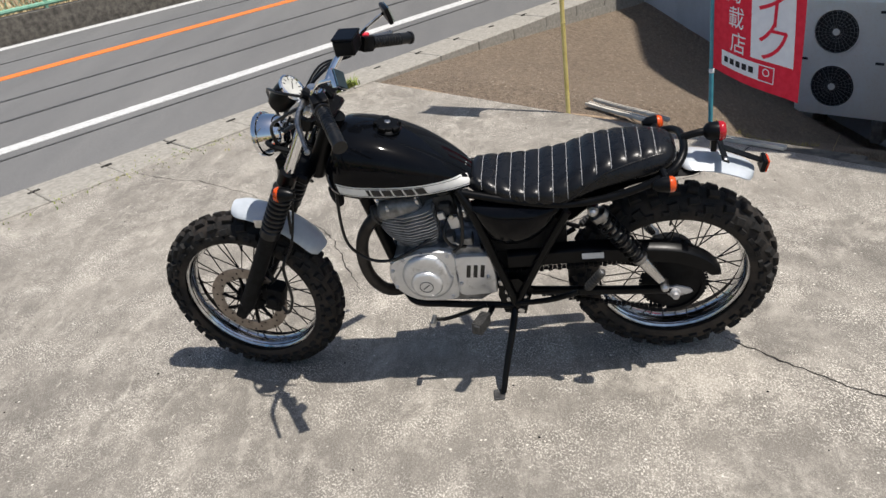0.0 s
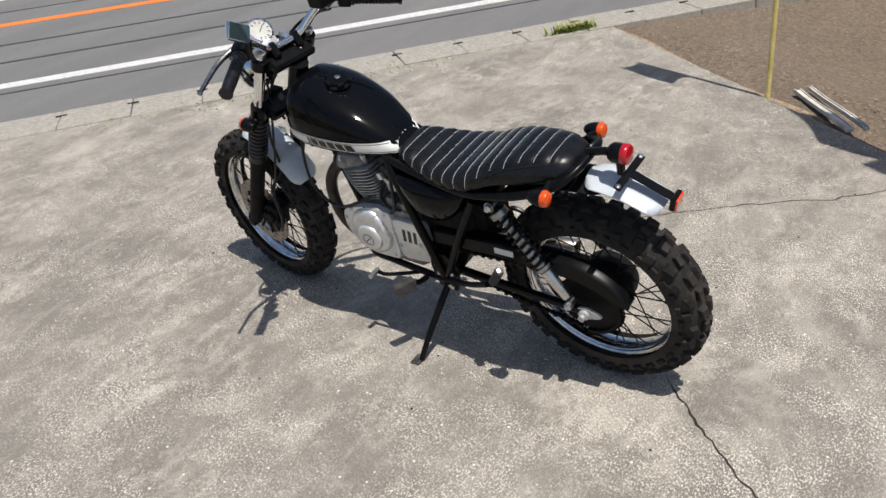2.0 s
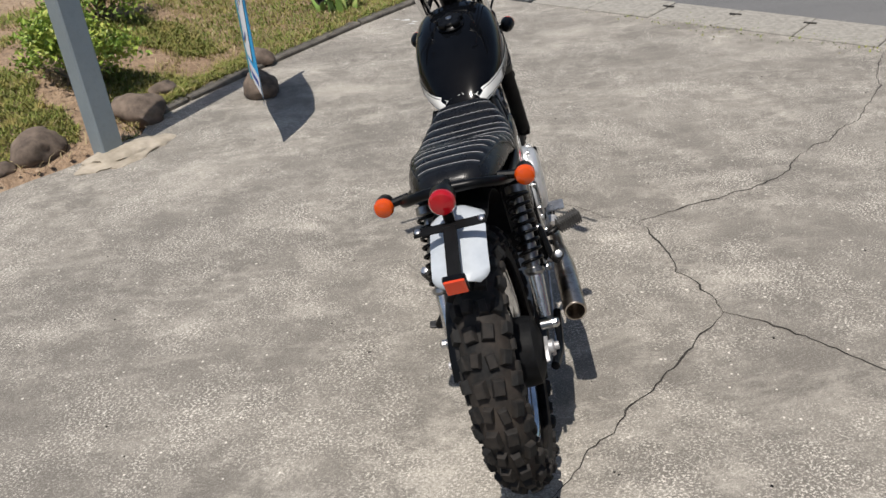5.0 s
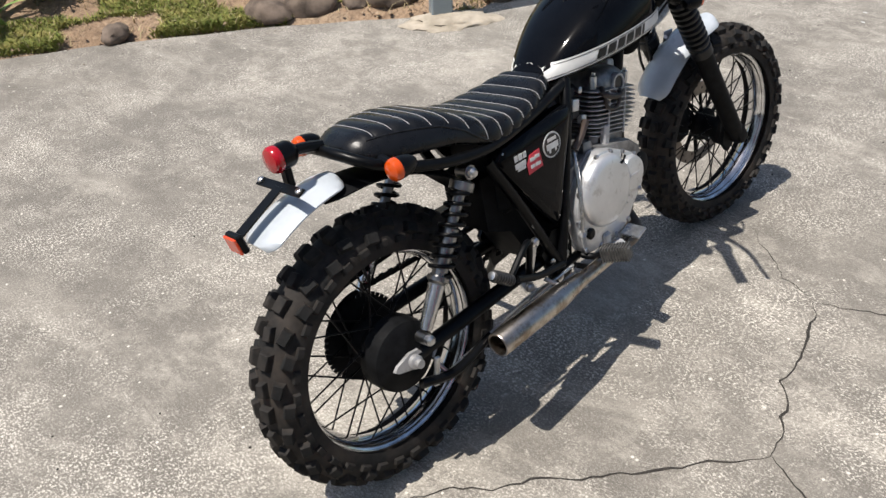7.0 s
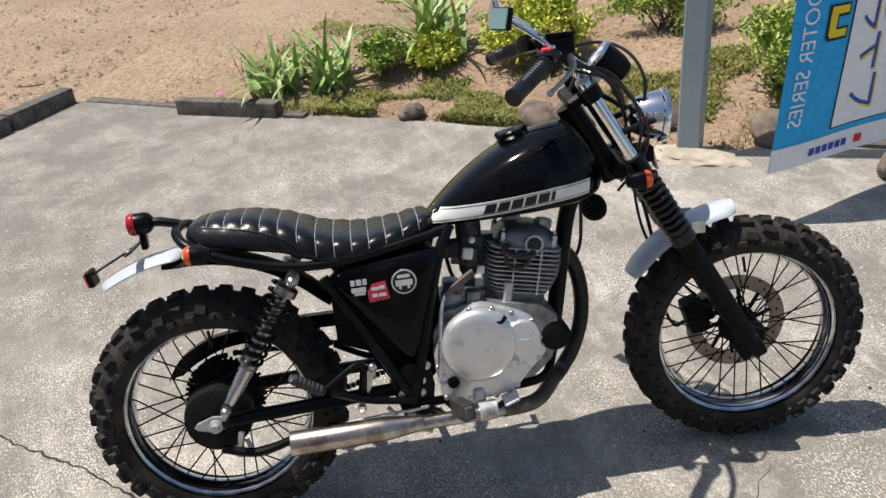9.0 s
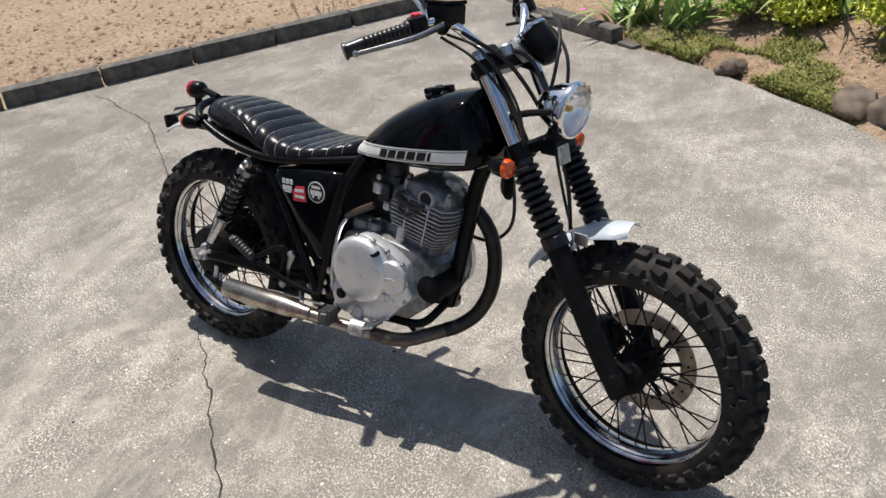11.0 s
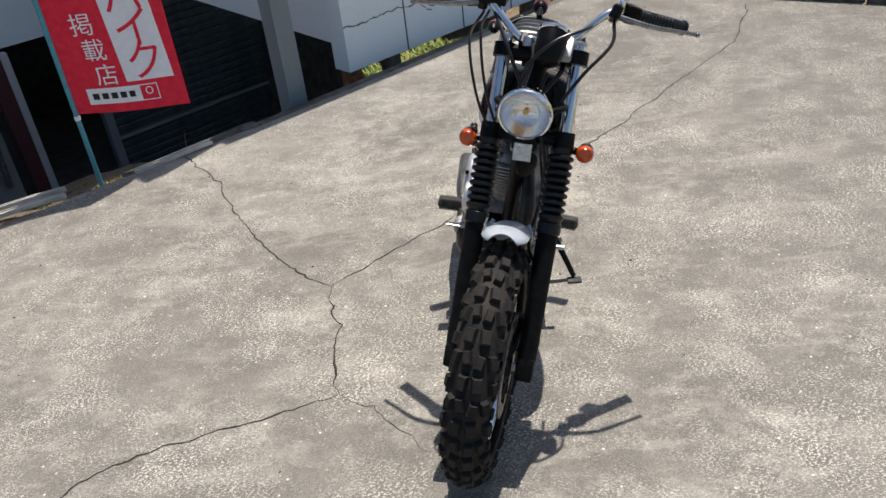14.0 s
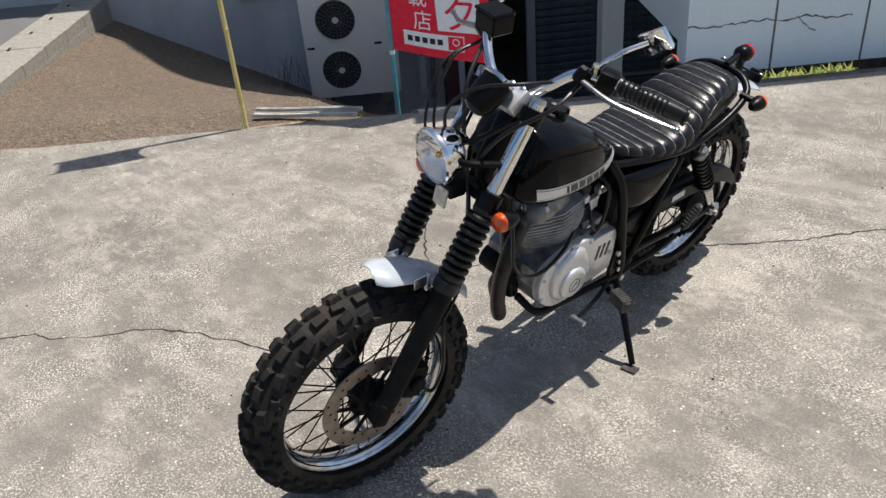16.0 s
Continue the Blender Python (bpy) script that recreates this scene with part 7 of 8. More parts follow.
def iris_clump(name, u, v, n, length, seed, label):
    rnd = random.Random(seed)
    root = thing(name, Matrix.Translation(uv(u, v, ground_z(u, v) - 0.01)), label, "plant", group="irises in the garden bed")
    kinds = []
    for bend in (0.35, 0.75, 1.25):
        bm = B()
        rows = []
        for i in range(8):
            t = i / 7
            w = 0.019 * (1 - t ** 2.2) + 0.001
            x, z = bend * 0.55 * t ** 2.1, t * (1 - 0.30 * bend * t)
            rows.append([bm.verts.new((x - 0.004 * (1 - t), -w, z)), bm.verts.new((x + 0.006 * (1 - t), 0, z)), bm.verts.new((x - 0.004 * (1 - t), w, z))])
        for a, b in zip(rows, rows[1:]):
            for k in range(2):
                bm.faces.new((a[k], a[k + 1], b[k + 1], b[k]))
        kinds.append(mesh_of("leaf", finish(bm, 60), M["iris"]))
    for i in range(n):
        ob = new("leaf", kinds[rnd.randrange(3)])
        ob.parent = root
        L = length * rnd.uniform(0.6, 1.15)
        ob.matrix_basis = pose(rnd.gauss(0, 0.075), rnd.gauss(0, 0.075), 0, 0, rnd.uniform(-4, 42), rnd.uniform(0, 360)) @ Matrix.Diagonal((L, rnd.uniform(0.8, 1.3), L, 1))
    return root


iris_clump("iris", -0.85, -1.42, 40, 0.48, 21, "clump of sword-leaved irises beside the kerb block")
iris_clump("iris", -1.05, -1.10, 38, 0.55, 22, "clump of sword-leaved irises in the bed")
iris_clump("iris", -1.62, -0.62, 52, 0.70, 23, "large clump of tall green irises")
iris_clump("iris", -1.75, 4.05, 40, 0.42, 24, "clump of irises near the road")
iris_clump("iris", -1.62, 3.65, 22, 0.30, 25, "small clump of irises near the road")


def shrub(u, v, rx, rz, n, material, seed, label):
    rnd = random.Random(seed)
    z0 = ground_z(u, v)
    root = thing("shrub", Matrix.Translation(uv(u, v, z0)), label, "shrub", group="shrubs in the garden")
    bm = B()
    heads = []
    for i in range(26):
        a, e = rnd.uniform(0, math.tau), rnd.uniform(0.15, 1.45)
        r = rnd.uniform(0.55, 1.0)
        tip = Vector((rx * r * math.cos(a) * math.cos(e), rx * r * math.sin(a) * math.cos(e), 0.06 + rz * r * math.sin(e)))
        heads.append(tip)
        tube(bm, [(rnd.gauss(0, 0.03), rnd.gauss(0, 0.03), -0.02), tip * 0.5 + Vector((0, 0, 0.03)), tip], [0.007, 0.005, 0.002], 5, n=3)
    part("stem", bm, M["twig"], root)
    vs, fs = [], []
    for i in range(int(n * 2.3)):
        c = heads[rnd.randrange(len(heads))] + Vector((rnd.gauss(0, rx * 0.16), rnd.gauss(0, rx * 0.16), rnd.gauss(0, rz * 0.13)))
        if c.z < 0.01:
            c.z = 0.01 + rnd.random() * 0.05
        d = Vector((rnd.gauss(0, 1), rnd.gauss(0, 1), rnd.gauss(0.5, 0.7))).normalized()
        s = d.orthogonal().normalized()
        s = (s * math.cos(a := rnd.uniform(0, math.tau)) + d.cross(s) * math.sin(a)).normalized()
        L, w = rnd.uniform(0.026, 0.052), rnd.uniform(0.007, 0.012)
        k = len(vs)
        up = d.cross(s) * 0.004
        vs += [c, c + d * L * 0.45 + s * w + up, c + d * L, c + d * L * 0.45 - s * w + up]
        fs += [(k, k + 1, k + 2), (k, k + 2, k + 3)]
    raw("foliage", vs, fs, material, "many small pointed leaves", kind="stuff", parent=root)
    return root


shrub(-1.78, 0.06, 0.36, 0.33, 3000, M["shrub"], 31, "bright yellow-green azalea shrub in the bed")
shrub(-1.42, -0.52, 0.19, 0.15, 620, M["shrub"], 32, "small loose yellow-green plant in the bed")
shrub(-1.55, 1.62, 0.34, 0.36, 2200, M["shrub_dark"], 33, "dark green leafy shrub behind the grey post")
shrub(-2.30, 0.75, 0.36, 0.30, 1800, M["shrub_dark"], 34, "dark green shrub at the back of the bed")
shrub(-1.25, -0.82, 0.17, 0.20, 800, M["shrub_dark"], 35, "small leafy plant between the irises")
shrub(-2.45, 2.30, 0.38, 0.34, 1600, M["shrub_dark"], 36, "shrub with yellowing leaves at the back of the bed")


def rock(x, y, z, size, seed, label, flat=0.62, name="rock"):
    bm = B()
    bmesh.ops.create_icosphere(bm, subdivisions=3, radius=1)
    for v in bm.verts:
        n = v.co.normalized()
        k = 1 + 0.28 * noise.fractal(n * 1.1 + Vector((seed * 3.1, 0, 0)), 1.0, 2.0, 4)
        v.co = Vector((n.x * size * k, n.y * size * k * 0.8, n.z * size * k * flat))
    ob = part(name, bm, M["rock"], label=label, smooth=50)
    ob.matrix_world = pose(x, y, z, 0, 0, seed * 47)
    return tagged(ob, category="rock", group="rocks along the garden edge")


for k, (u, v, sz, lab) in enumerate(((-0.81, -0.35, 0.085, "small rounded grey stone at the garden edge"), (-0.94, 0.42, 0.125, "rounded brown stone half sunk at the garden edge"), (-1.0, 0.64, 0.150, "dark brown boulder at the garden edge"),
                                     (-1.03, 1.10, 0.16, "dark brown boulder beside the grey post"), (-1.08, 1.68, 0.16, "rounded brown boulder beside the grey post"), (-0.98, 0.88, 0.07, "small stone at the garden edge"),
                                     (-1.25, 1.95, 0.09, "stone in the grass"))):
    p = uv(u, v)
    rock(p.x, p.y, ground_z(u, v) + sz * 0.16, sz, k + 1, lab, 0.58)
rock(-2.16, 1.06, 0.045, 0.125, 12, "dark boulder weighing down the flag pole", 0.72)
p = uv(-1.2, 2.62)
rock(p.x, p.y, 0.05, 0.09, 13, "small stone in the grass")

# mortar patch and grey post in the garden
bm = B()
bmesh.ops.create_icosphere(bm, subdivisions=4, radius=1)
for v in bm.verts:
    n = v.co.normalized()
    k = 1 + 0.30 * noise.fractal(n * 1.7 + Vector((4, 1, 0)), 1.0, 2.0, 4)
    v.co = Vector((n.x * 0.24 * k, n.y * 0.13 * k, max(n.z, -0.3) * 0.040 * k))
ob = part("mortar_patch", bm, M["lump"], label="pale lump of mortar round the post", smooth=60)
ob.matrix_world = Matrix.Translation((-1.47, 0.46, -0.004)) @ Matrix.Rotation(radians(140), 4, "Z")
tagged(ob, category="mortar", kind="structure")
bm = B()
box(bm, (0, 0, 1.6), (0.112, 0.112, 3.3), bevel=0.008)
ob = part("steel_post", bm, M["post"], label="grey painted square steel post in the garden edge")
ob.matrix_world = Matrix.Translation((-1.49, 0.375, 0)) @ Matrix.Rotation(radians(48), 4, "Z")
tagged(ob, category="post")

# dead weed stalks by the kerb
def stalks(u, v, n, h, seed, label, material="twig"):
    rnd = random.Random(seed)
    bm = B()
    for i in range(n):
        x, y = rnd.gauss(0, 0.10), rnd.gauss(0, 0.10)
        a = rnd.uniform(0, math.tau)
        L = h * rnd.uniform(0.6, 1.3)
        tip = Vector((x + math.cos(a) * L * 0.35, y + math.sin(a) * L * 0.35, L))
        tube(bm, [(x, y, -0.02), Vector((x, y, 0)).lerp(tip, 0.5) + Vector((0.01, 0.0, 0.02)), tip], [0.003, 0.0025, 0.0012], 5, n=3)
    ob = part("dead_stalks", bm, M[material], label=label)
    ob.matrix_world = Matrix.Translation(uv(u, v, ground_z(u, v)))
    return tagged(ob, category="weed", kind="stuff")


stalks(0.95, -2.95, 16, 0.16, 41, "dry pale weed stalks behind the kerb", "dry_grass")
stalks(-0.85, -1.72, 2, 0.34, 42, "single dead flower stalk")
stalks(7.35, 2.95, 22, 0.26, 43, "dead twigs in front of the wall", "twig")
stalks(4.15, 1.25, 8, 0.22, 44, "dead grass at the lot edge", "dry_grass")
bm = B()
for k in range(6):
    a = math.tau * k / 6
    lathe(bm, [(0.0, -0.004), (0.012, 0), (0.0, 0.004)], 8, Matrix.Translation((0.012 * math.cos(a), 0.012 * math.sin(a), 0)))
ob = part("flower", bm, M["flower"], label="single pink flower behind the kerb block")
ob.matrix_world = Matrix.Translation(uv(-0.62, -1.72, ground_z(-0.62, -1.72) + 0.07))
tagged(ob, category="flower")


# loose soil, gravel and chips: many small lumps
def lumps(name, n, place, size, material, label, seed):
    rnd = random.Random(seed)
    vs, fs = [], []
    for _ in range(n):
        p = place(rnd)
        if p is None:
            continue
        p = Vector(p)
        s = size * rnd.uniform(0.4, 1.0) ** 1.5
        a = rnd.uniform(0, math.tau)
        k = len(vs)
        for i in range(5):
            q = a + math.tau * i / 5
            r = s * rnd.uniform(0.7, 1.2)
            vs.append(p + Vector((r * math.cos(q), r * math.sin(q), -0.1 * s)))
        vs.append(p + Vector((rnd.uniform(-0.3, 0.3) * s, rnd.uniform(-0.3, 0.3) * s, s * rnd.uniform(0.5, 0.9))))
        fs += [(k + i, k + (i + 1) % 5, k + 5) for i in range(5)]
    return raw(name, vs, fs, material, label, "ground")


def field_spot(rnd):
    u = rnd.uniform(-3.5, 7.5)
    v = kerb_v(u) - 0.2 - rnd.random() ** 1.6 * 7
    if u > 4.3:
        return None
    return (*uv(u, v).xy, ground_z(u, v))


def bed_spot(rnd):
    v = rnd.uniform(-2.4, 4.3)
    u = garden_u(v) - 0.05 - rnd.random() ** 1.5 * 4
    return (*uv(u, v).xy, ground_z(u, v))


def slope_spot(rnd):
    u, v = EDGE_U + 0.06 + rnd.random() * 3.6, rnd.uniform(1.9, 4.6)
    return (*uv(u, v).xy, ground_z(u, v))


lumps("soil_clods", 7000, field_spot, 0.030, M["clod"], "loose clods of tilled soil", 51)
lumps("bed_clods", 2200, bed_spot, 0.020, M["clod"], "crumbs of dry soil in the bed", 52)
lumps("gravel_stones", 3800, slope_spot, 0.0095, M["bank_stone"], "loose gravel on the bank", 53)


def lot_spot(rnd):
    u, v = rnd.uniform(-1.0, 3.79), rnd.uniform(-2.8, 4.5)
    return (*uv(u, v).xy, 0.0005) if u > garden_u(v) + 0.02 and v > kerb_v(u) + 0.01 else None


def edge_spot(rnd):
    k = rnd.randrange(3)
    if k == 0:
        v = rnd.uniform(-2.5, 4.5)
        return (*uv(garden_u(v) + abs(rnd.gauss(0, 0.10)), v).xy, 0.0005)
    if k == 1:
        u = rnd.uniform(-0.2, 3.75)
        return (*uv(u, kerb_v(u) + abs(rnd.gauss(0, 0.08))).xy, 0.0005)
    return (*uv(EDGE_U - abs(rnd.gauss(0, 0.12)) - 0.02, rnd.uniform(1.7, 4.5)).xy, 0.0005)


lumps("grit", 1500, lot_spot, 0.0042, M["chip"], "pale grit scattered on the concrete", 54)
lumps("edge_grit", 1400, edge_spot, 0.007, M["pebble"], "grit and crumbs along the lot edges", 55)
lumps("dark_specks", 320, lot_spot, 0.0055, M["matt_black"], "dark specks and bits on the concrete", 56)

# ---- far side of the road: low wall, green mesh fence ----
wall2 = strip("roadside_wall", -30, 40, 11.02, 11.24, 0.30, 0.5, M["kerb"], "low dark concrete roadside wall", "wall")
fence = thing("mesh_fence", label="green wire mesh fence on the roadside wall", category="fence", kind="structure")
M["fence_green"] = mat("fence_green", speckle((0.16, 0.36, 0.25), (0.24, 0.46, 0.34), 20), rough=0.5)
for z in (0.36, 1.10):
    bm = B()
    tube(bm, [uv(-6, 11.14, z), uv(16, 11.14, z)], 0.030, 8, straight=True)
    part("rail", bm, M["fence_green"], fence)
for i in range(12):
    bm = B()
    tube(bm, [uv(-6 + 2 * i, 11.14, 0.28), uv(-6 + 2 * i, 11.14, 1.15)], 0.024, 8, straight=True)
    part("fence_post", bm, M["fence_green"], fence)
bm = B()
for i in range(260):
    for s in (1, -1):
        u = -6 + 22 * i / 260
        tube(bm, [uv(u, 11.14, 0.38), uv(u + s * 0.42, 11.14 + 0.003 * s, 1.08)], 0.0035, 3, straight=True)
tagged(part("wire_mesh", bm, M["fence_green"], fence), kind="stuff")


def far_spot(rnd):
    u, v = rnd.uniform(-4, 14), rnd.uniform(11.4, 15)
    return (*uv(u, v).xy, -0.05)


blades("roadside_grass", 5000, far_spot, 0.45, 0.012, M["dry_grass"], "dry grass and weeds behind the fence", 61, 0.5)

# ---- outdoor unit of the air conditioner ----
unit = thing("air_conditioner", LOT @ Matrix.Translation((7.30, 2.26, -1.055)), "beige two-fan outdoor air conditioner unit with rust streaks", "air conditioner")
bm = B()
box(bm, (0.165, 0, 0.505), (0.33, 0.88, 1.01), bevel=0.012, seg=2)
part("casing", bm, M["ac"], unit)
for z in (0.268, 0.750):
    y = 0.115
    bm = B()
    lathe(bm, [(0.195, 0.0), (0.200, 0.006), (0.188, 0.008), (0.184, 0.002)], 40, Matrix.Translation((0.0, y, z)) @ Matrix.Rotation(radians(-90), 4, "Y"), cap=False)
    ring = part("fan_guard", bm, M["ac"], unit)
    # flat black disc, the shaded hollow behind the guard put into colour
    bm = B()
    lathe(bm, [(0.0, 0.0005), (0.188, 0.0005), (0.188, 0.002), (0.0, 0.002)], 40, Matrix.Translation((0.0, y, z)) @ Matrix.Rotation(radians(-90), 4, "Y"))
    part("fan_shade_disc", bm, M["recess_black"], ring, "flat black disc painting the shaded fan opening")
    bm = B()
    for k in range(24):
        a = math.tau * k / 24
        tube(bm, [(-0.010, y + 0.028 * math.cos(a), z + 0.028 * math.sin(a)), (-0.010, y + 0.188 * math.cos(a + 0.25), z + 0.188 * math.sin(a + 0.25))], 0.0016, 4, straight=True)
    for r in (0.06, 0.09, 0.12, 0.15, 0.175):
        tube(bm, [(-0.010, y + r * math.cos(math.tau * k / 32), z + r * math.sin(math.tau * k / 32)) for k in range(33)], 0.0014, 4, straight=True)
    tagged(part("guard_wire", bm, M["steel"], ring), kind="stuff")
    bm = B()
    lathe(bm, [(0.030, 0.008), (0.030, 0.014), (0.0, 0.016)], 20, Matrix.Translation((0.0, y, z)) @ Matrix.Rotation(radians(-90), 4, "Y"))
    part("hub_cap", bm, M["ac"], ring)
# slots are black plates on the casing, their inner shade painted
bm = B()
for y, z in ((0.38, 0.50), (-0.26, 0.50), (-0.26, 0.93)):
    box(bm, (-0.001, y, z), (0.004, 0.07, 0.022), bevel=0.001)
part("hand_slot", bm, M["recess_black"], unit)
for y in (-0.3, 0.3):
    bm = B()
    box(bm, (0.16, y, -0.10), (0.36, 0.09, 0.20), bevel=0.005)
    part("foot_block", bm, M["kerb"], unit, "concrete foot block")
# dark gap below the unit and the pipes beside it
for k, (pts, r, mt, lab) in enumerate((([(7.62, 1.60, -1.2), (7.60, 1.58, -0.5), (7.66, 1.57, 0.1), (7.68, 1.58, 1.2)], 0.040, "wall_grey", "lagged grey pipe on the wall"),
                                       ([(7.60, 1.72, -0.5), (7.45, 1.60, -0.75), (7.40, 1.50, -0.55), (7.50, 1.52, -0.25), (7.66, 1.62, -0.1)], 0.018, "matt_black", "black looped hose on the wall"),
                                       ([(7.66, 1.50, -1.3), (7.64, 1.47, -0.6), (7.68, 1.45, 0.0), (7.69, 1.44, 1.2)], 0.025, "steel", "thin grey pipe on the wall"))):
    bm = B()
    tube(bm, [uv(*q) for q in pts], r, 10)
    tagged(part("pipe", bm, M[mt], label=lab), category="pipe")


# ---- flags ----
M["flag_red"] = mat("red_cloth", speckle((0.74, 0.012, 0.040), (0.84, 0.024, 0.060), 30, 0.1, 0.7, 0.9), rough=0.8)
M["flag_white"] = mat("white_cloth", speckle((0.82, 0.83, 0.86), (0.88, 0.89, 0.91), 30, 0.1, 0.7, 0.9), rough=0.8)
M["flag_blue"] = mat("blue_cloth", speckle((0.014, 0.36, 0.76), (0.028, 0.44, 0.84), 30, 0.1, 0.7, 0.9), rough=0.8)
M["ink_blue"] = mat("ink_blue", None, (0.025, 0.085, 0.42), 0.7)
M["ink_yellow"] = mat("ink_yellow", None, (0.85, 0.62, 0.02), 0.7)
M["ink_black"] = mat("ink_black", None, (0.012, 0.012, 0.015), 0.7)


class Cloth:
    """A hanging banner: s runs from the pole to the free edge, h up from the lower hem."""

    def __init__(self, root, foot, end, width, height, wave, phase, top_end=None):
        self.root, self.foot, self.w, self.h = root, Vector(foot), width, height
        self.d = (Vector(end) - self.foot)
        self.n = Vector((self.d.y, -self.d.x, 0)).normalized()
        self.wave, self.phase = wave, phase
        self.top = (Vector(top_end) - self.foot) if top_end else self.d

    def at(self, s, h, off=0.0):
        t = s / self.w
        d = self.d.lerp(self.top, min(max(h / self.h, 0.0), 1.0))
        lift = Vector((d.x, d.y, self.d.z * max(0.0, 1 - h * 0.8))) * t
        b = self.wave * (math.sin(t * 4.3 + h * 1.6 + self.phase) * t ** 0.8 + 0.35 * math.sin(h * 5.2 + t * 2.0) * t)
        return self.foot + lift + Vector((0, 0, h)) + self.n * (b + off)

    def sheet(self, name, s0, s1, h0, h1, off, material, label="", parent=None, both_sides=True, skew=0.0):
        bm = B()
        nx, nh = max(2, int((s1 - s0) / 0.03)), max(2, int((h1 - h0) / 0.04))
        for o in ((off, -off) if both_sides and off else (off,)):
            g = [[bm.verts.new(self.at(s0 + (s1 - s0) * i / nx + skew * (h0 + (h1 - h0) * j / nh), h0 + (h1 - h0) * j / nh, o)) for j in range(nh + 1)] for i in range(nx + 1)]
            for i in range(nx):
                for j in range(nh):
                    bm.faces.new((g[i][j], g[i + 1][j], g[i + 1][j + 1], g[i][j + 1]))
        return part(name, bm, material, parent or self.root, label, smooth=60)

    def word(self, text, s, h, size, material, off=0.004, turned=False, shear=0.0, spread=1.0):
        """Letters laid on both faces of the cloth, in the built-in font."""
        cu = bpy.data.curves.new("letters", "FONT")
        cu.body, cu.size, cu.align_x, cu.align_y = text, size, "CENTER", "CENTER"
        cu.space_character = spread
        cu.resolution_u = 3
        tmp = new("letters", cu)
        bpy.context.view_layer.update()
        me = bpy.data.meshes.new_from_object(tmp.evaluated_get(bpy.context.evaluated_depsgraph_get()))
        bpy.data.objects.remove(tmp)
        for o in (off, -off):
            bm = B()
            vs = []
            for v in me.vertices:
                x, y = v.co.x, v.co.y
                if turned:
                    x, y = y, -x
                vs.append(bm.verts.new(self.at(s + x + shear * y, h + y, o)))
            for f in me.polygons:
                try:
                    bm.faces.new([vs[i] for i in f.vertices])
                except ValueError:
                    pass
            part("lettering", bm, material, self.root, "printed lettering", smooth=None)
        bpy.data.meshes.remove(me)


def pole(name, x, y, z0, z1, r, material, label, parent=None):
    bm = B()
    tube(bm, [(x, y, z0), (x, y, z1)], r, 12, straight=True)
    return part(name, bm, material, parent, label)


# red banner at the lot edge
red = thing("red_banner", label="red and white advertising banner on a teal pole", category="flag")
pf = uv(4.09, 1.83)
pole("banner_pole", pf.x, pf.y, -0.30, 2.1, 0.0125, M["teal"], "teal plastic pole", red)
end = uv(3.93, 1.30, 0.13)
c = Cloth(red, (pf.x, pf.y, 0.31), (end.x, end.y, 0.21), 0.58, 1.7, 0.035, 0.4)
c.sheet("cloth", 0, 0.58, 0, 1.7, 0, M["flag_red"], "red cloth")
c.sheet("white_band", 0.30, 0.545, 0.145, 1.68, 0.002, M["flag_white"], "white band", skew=-0.06)
for i, ch in enumerate("バイク"):
    c.word(ch, 0.415 - 0.012 * (2 - i), 0.535 - 0.155 * i, 0.205, M["flag_red"], 0.004)
for i, ch in enumerate("掲載店"):
    c.word(ch, 0.205 - 0.022 * (2 - i), 0.425 - 0.122 * i, 0.112, M["flag_white"], 0.003)
c.sheet("label_box", 0.085, 0.345, 0.045, 0.125, 0.0025, M["flag_white"], "white label box")
for k in range(5):
    c.sheet("label_mark", 0.108 + 0.044 * k, 0.138 + 0.044 * k, 0.070, 0.100, 0.0042, M["ink_black"])
c.sheet("box_edge", 0.345, 0.435, 0.120, 0.125, 0.003, M["flag_white"])
c.sheet("box_edge", 0.345, 0.435, 0.045, 0.050, 0.003, M["flag_white"])
c.sheet("box_edge", 0.430, 0.435, 0.045, 0.125, 0.003, M["flag_white"])
c.word("O", 0.388, 0.090, 0.055, M["flag_white"], 0.003)
bm = B()
lathe(bm, [(0.014, -0.012), (0.016, 0.0), (0.014, 0.012)], 12, Matrix.Translation((pf.x, pf.y, 0.29)))
part("pole_clip", bm, M["flag_white"], red)

# blue banner in the garden edge
blue = thing("blue_banner", label="blue and white advertising banner on a teal pole", category="flag")
bx, by = -2.095, 1.03
pole("banner_pole", bx, by, 0.0, 1.24, 0.012, M["teal"], "teal plastic pole", blue)
c = Cloth(blue, (bx, by, 0.19), (-1.34, 1.20, 0.22), 0.62, 1.00, 0.022, 1.2, (-1.42, 1.18, 0.22))
c.sheet("cloth", 0, 0.62, 0, 1.00, 0, M["flag_blue"], "blue cloth")
c.sheet("white_hem", 0, 0.62, 0.0, 0.100, 0.002, M["flag_white"], "white lower band")
c.sheet("panel_edge", 0.069, 0.361, 0.125, 0.985, 0.002, M["ink_black"])
c.sheet("white_panel", 0.075, 0.355, 0.131, 0.979, 0.0035, M["flag_white"], "white panel")
for i, ch in enumerate("ールトレ"):
    hh = 0.740 - 0.165 * i
    c.word(ch, 0.208, hh - 0.012, 0.185, M["ink_yellow"], 0.005)
    c.word(ch if ch != "ー" else "ｌ", 0.218, hh, 0.185, M["ink_blue"], 0.0062)
c.word("SCOOTER SERIES", 0.545, 0.50, 0.085, M["flag_white"], 0.004, turned=True)
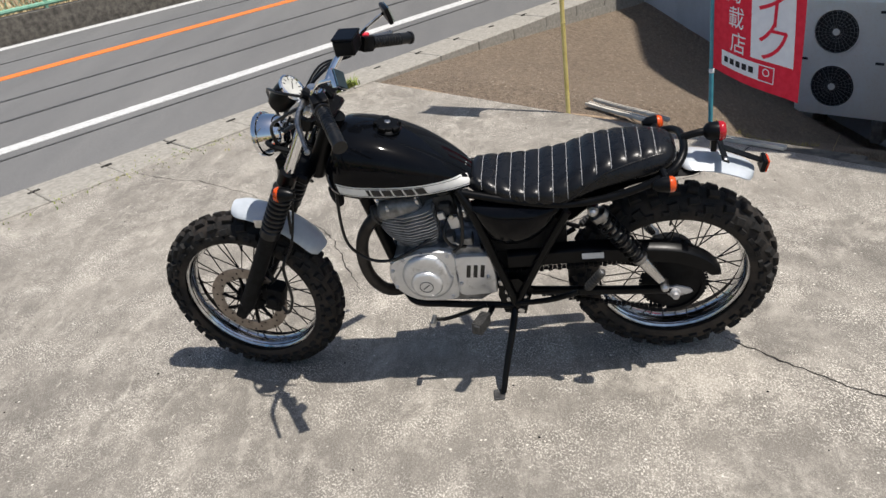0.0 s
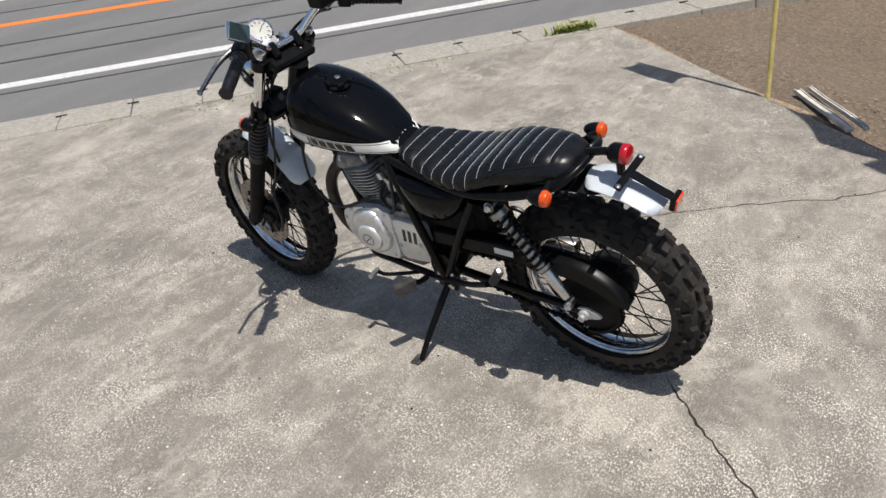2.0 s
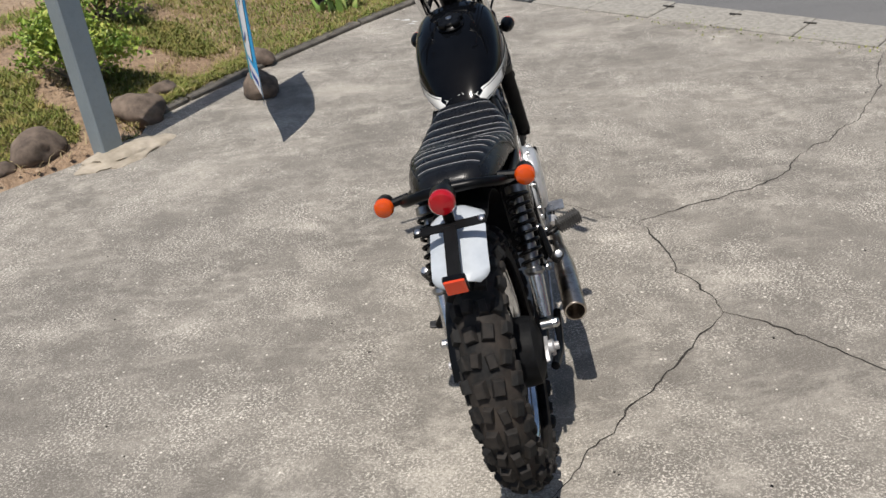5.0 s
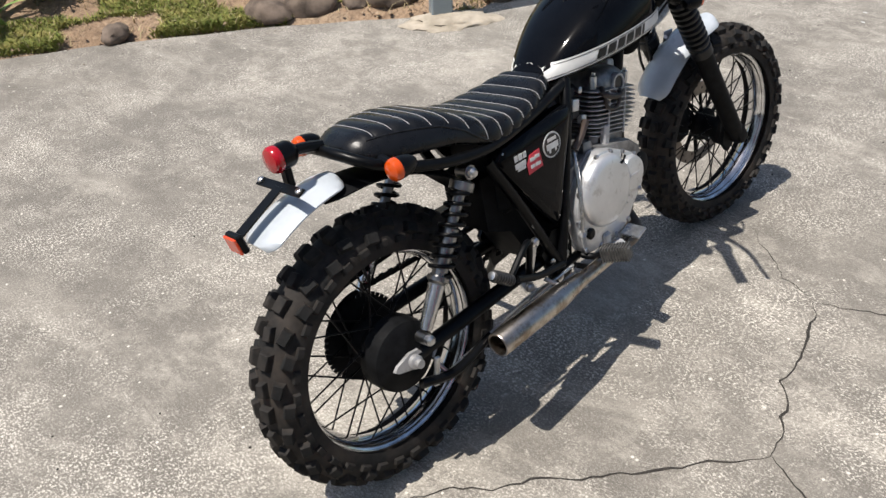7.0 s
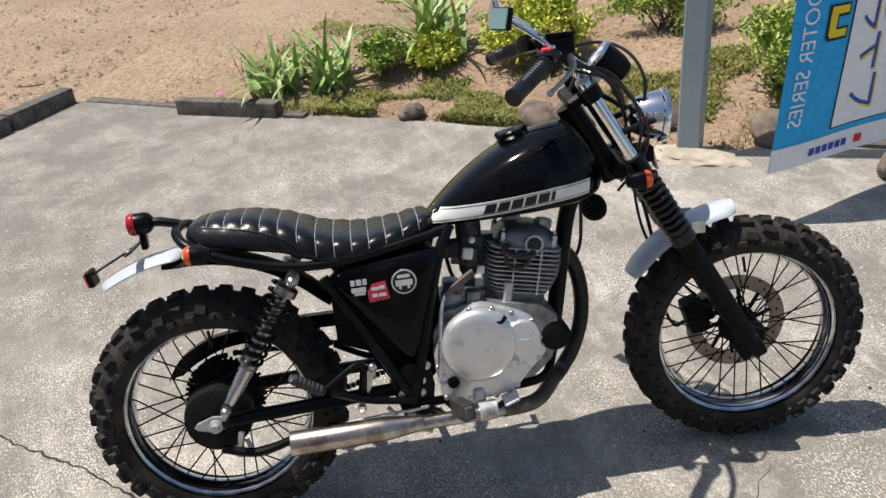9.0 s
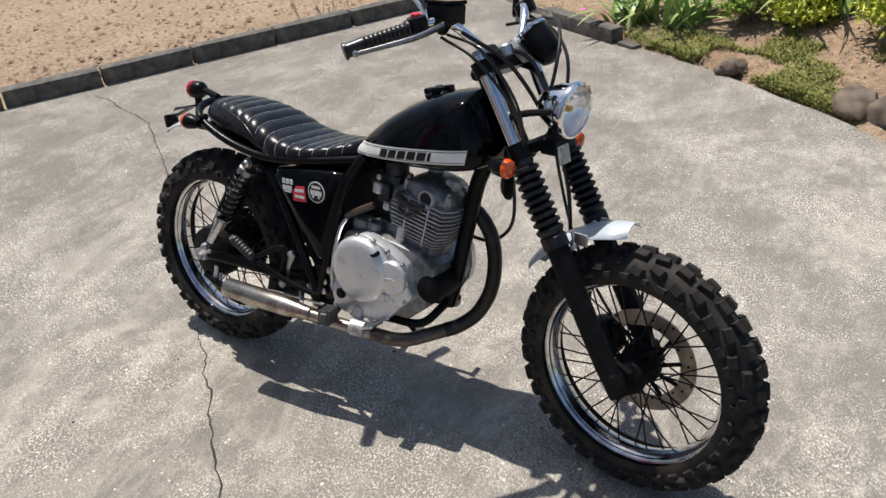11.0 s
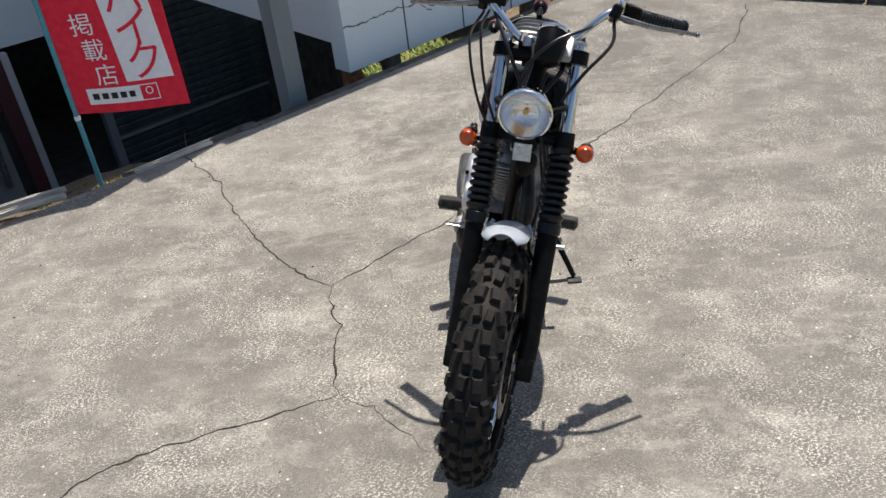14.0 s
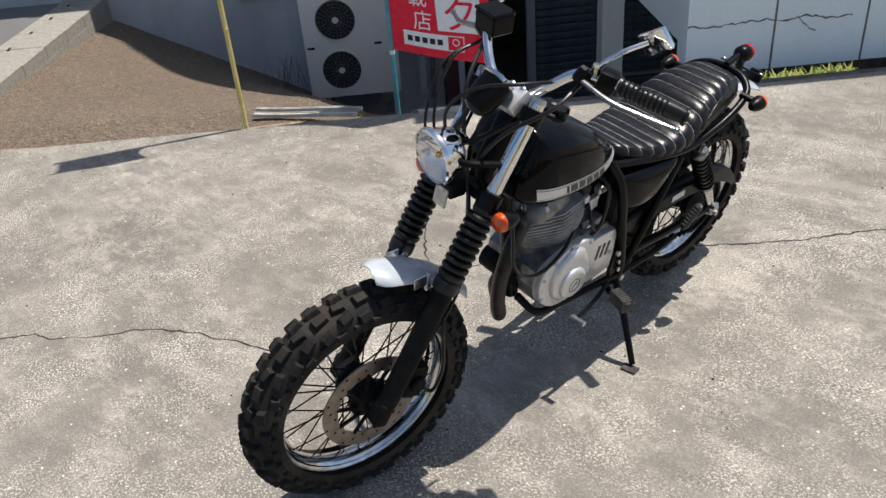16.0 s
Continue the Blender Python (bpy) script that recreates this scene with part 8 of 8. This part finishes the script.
for k, (s0, h0, w, hh) in enumerate(((0.300, 0.570, 0.080, 0.030), (0.350, 0.490, 0.032, 0.085), (0.300, 0.480, 0.075, 0.030), (0.300, 0.660, 0.085, 0.030), (0.305, 0.700, 0.032, 0.08), (0.350, 0.690, 0.032, 0.05))):
    s0, h0 = s0 + 0.088, h0 + 0.04
    c.sheet("shape_shadow", s0 - 0.008, s0 + w + 0.010, h0 - 0.012, h0 + hh + 0.008, 0.004, M["ink_black"])
    c.sheet("yellow_shape", s0, s0 + w, h0, h0 + hh, 0.0055, M["ink_yellow"], "plain yellow shape")
for k in range(6):
    c.sheet("name_mark", 0.258 + 0.033 * k, 0.284 + 0.033 * k, 0.032, 0.064, 0.004, M["ink_blue"])
c.sheet("red_mark", 0.180, 0.218, 0.030, 0.066, 0.004, M["flag_red"], "red mark")

# yellow pole with a furled banner above
yp = thing("yellow_pole", label="thin yellow bamboo pole with a furled banner", category="pole")
pole("cane", 0.82, 4.66, -0.05, 2.7, 0.0135, M["bamboo"], "yellow cane", yp)
for z in (0.12, 0.55, 0.98):
    bm = B()
    lathe(bm, [(0.0135, -0.006), (0.0155, 0.0), (0.0135, 0.006)], 12, Matrix.Translation((0.82, 4.66, z)))
    part("node_ring", bm, M["bamboo"], yp)
c = Cloth(yp, (0.82, 4.66, 1.45), (0.70, 4.56, 1.38), 0.16, 1.15, 0.05, 0.2)
c.sheet("furled_cloth", 0, 0.16, 0, 1.15, 0, M["flag_white"], "furled white cloth")

# boards lying at the edge of the lot
for (u0, v0), (u1, v1), w, z, lab in (((4.075, 2.66), (3.915, 2.06), 0.040, 0.008, "weathered pale metal channel at the lot edge"), ((4.150, 2.655), (3.985, 2.03), 0.026, 0.010, "weathered pale strip lying along a channel"),
                                      ((3.868, 1.72), (3.838, 1.29), 0.040, 0.008, "weathered pale board on the lot edge")):
    a, b = uv(u0, v0, z), uv(u1, v1, z)
    bm = B()
    box(bm, (0, 0, 0), ((b - a).length, w, 0.014), bevel=0.003)
    for k in (-1, 1):
        box(bm, (0, k * (w / 2 - 0.004), 0.010), ((b - a).length * 0.995, 0.005, 0.008), bevel=0.001)
    bmesh.ops.subdivide_edges(bm, edges=[e for e in bm.edges if e.calc_length() > 0.3], cuts=7)
    for v in bm.verts:
        v.co.z += 0.004 * math.sin(v.co.x * 9)
    ob = part("board", bm, M["wood"], label=lab)
    ob.matrix_world = Matrix.Translation((a + b) / 2) @ Matrix.Rotation(math.atan2(b.y - a.y, b.x - a.x), 4, "Z")
    tagged(ob, category="board")
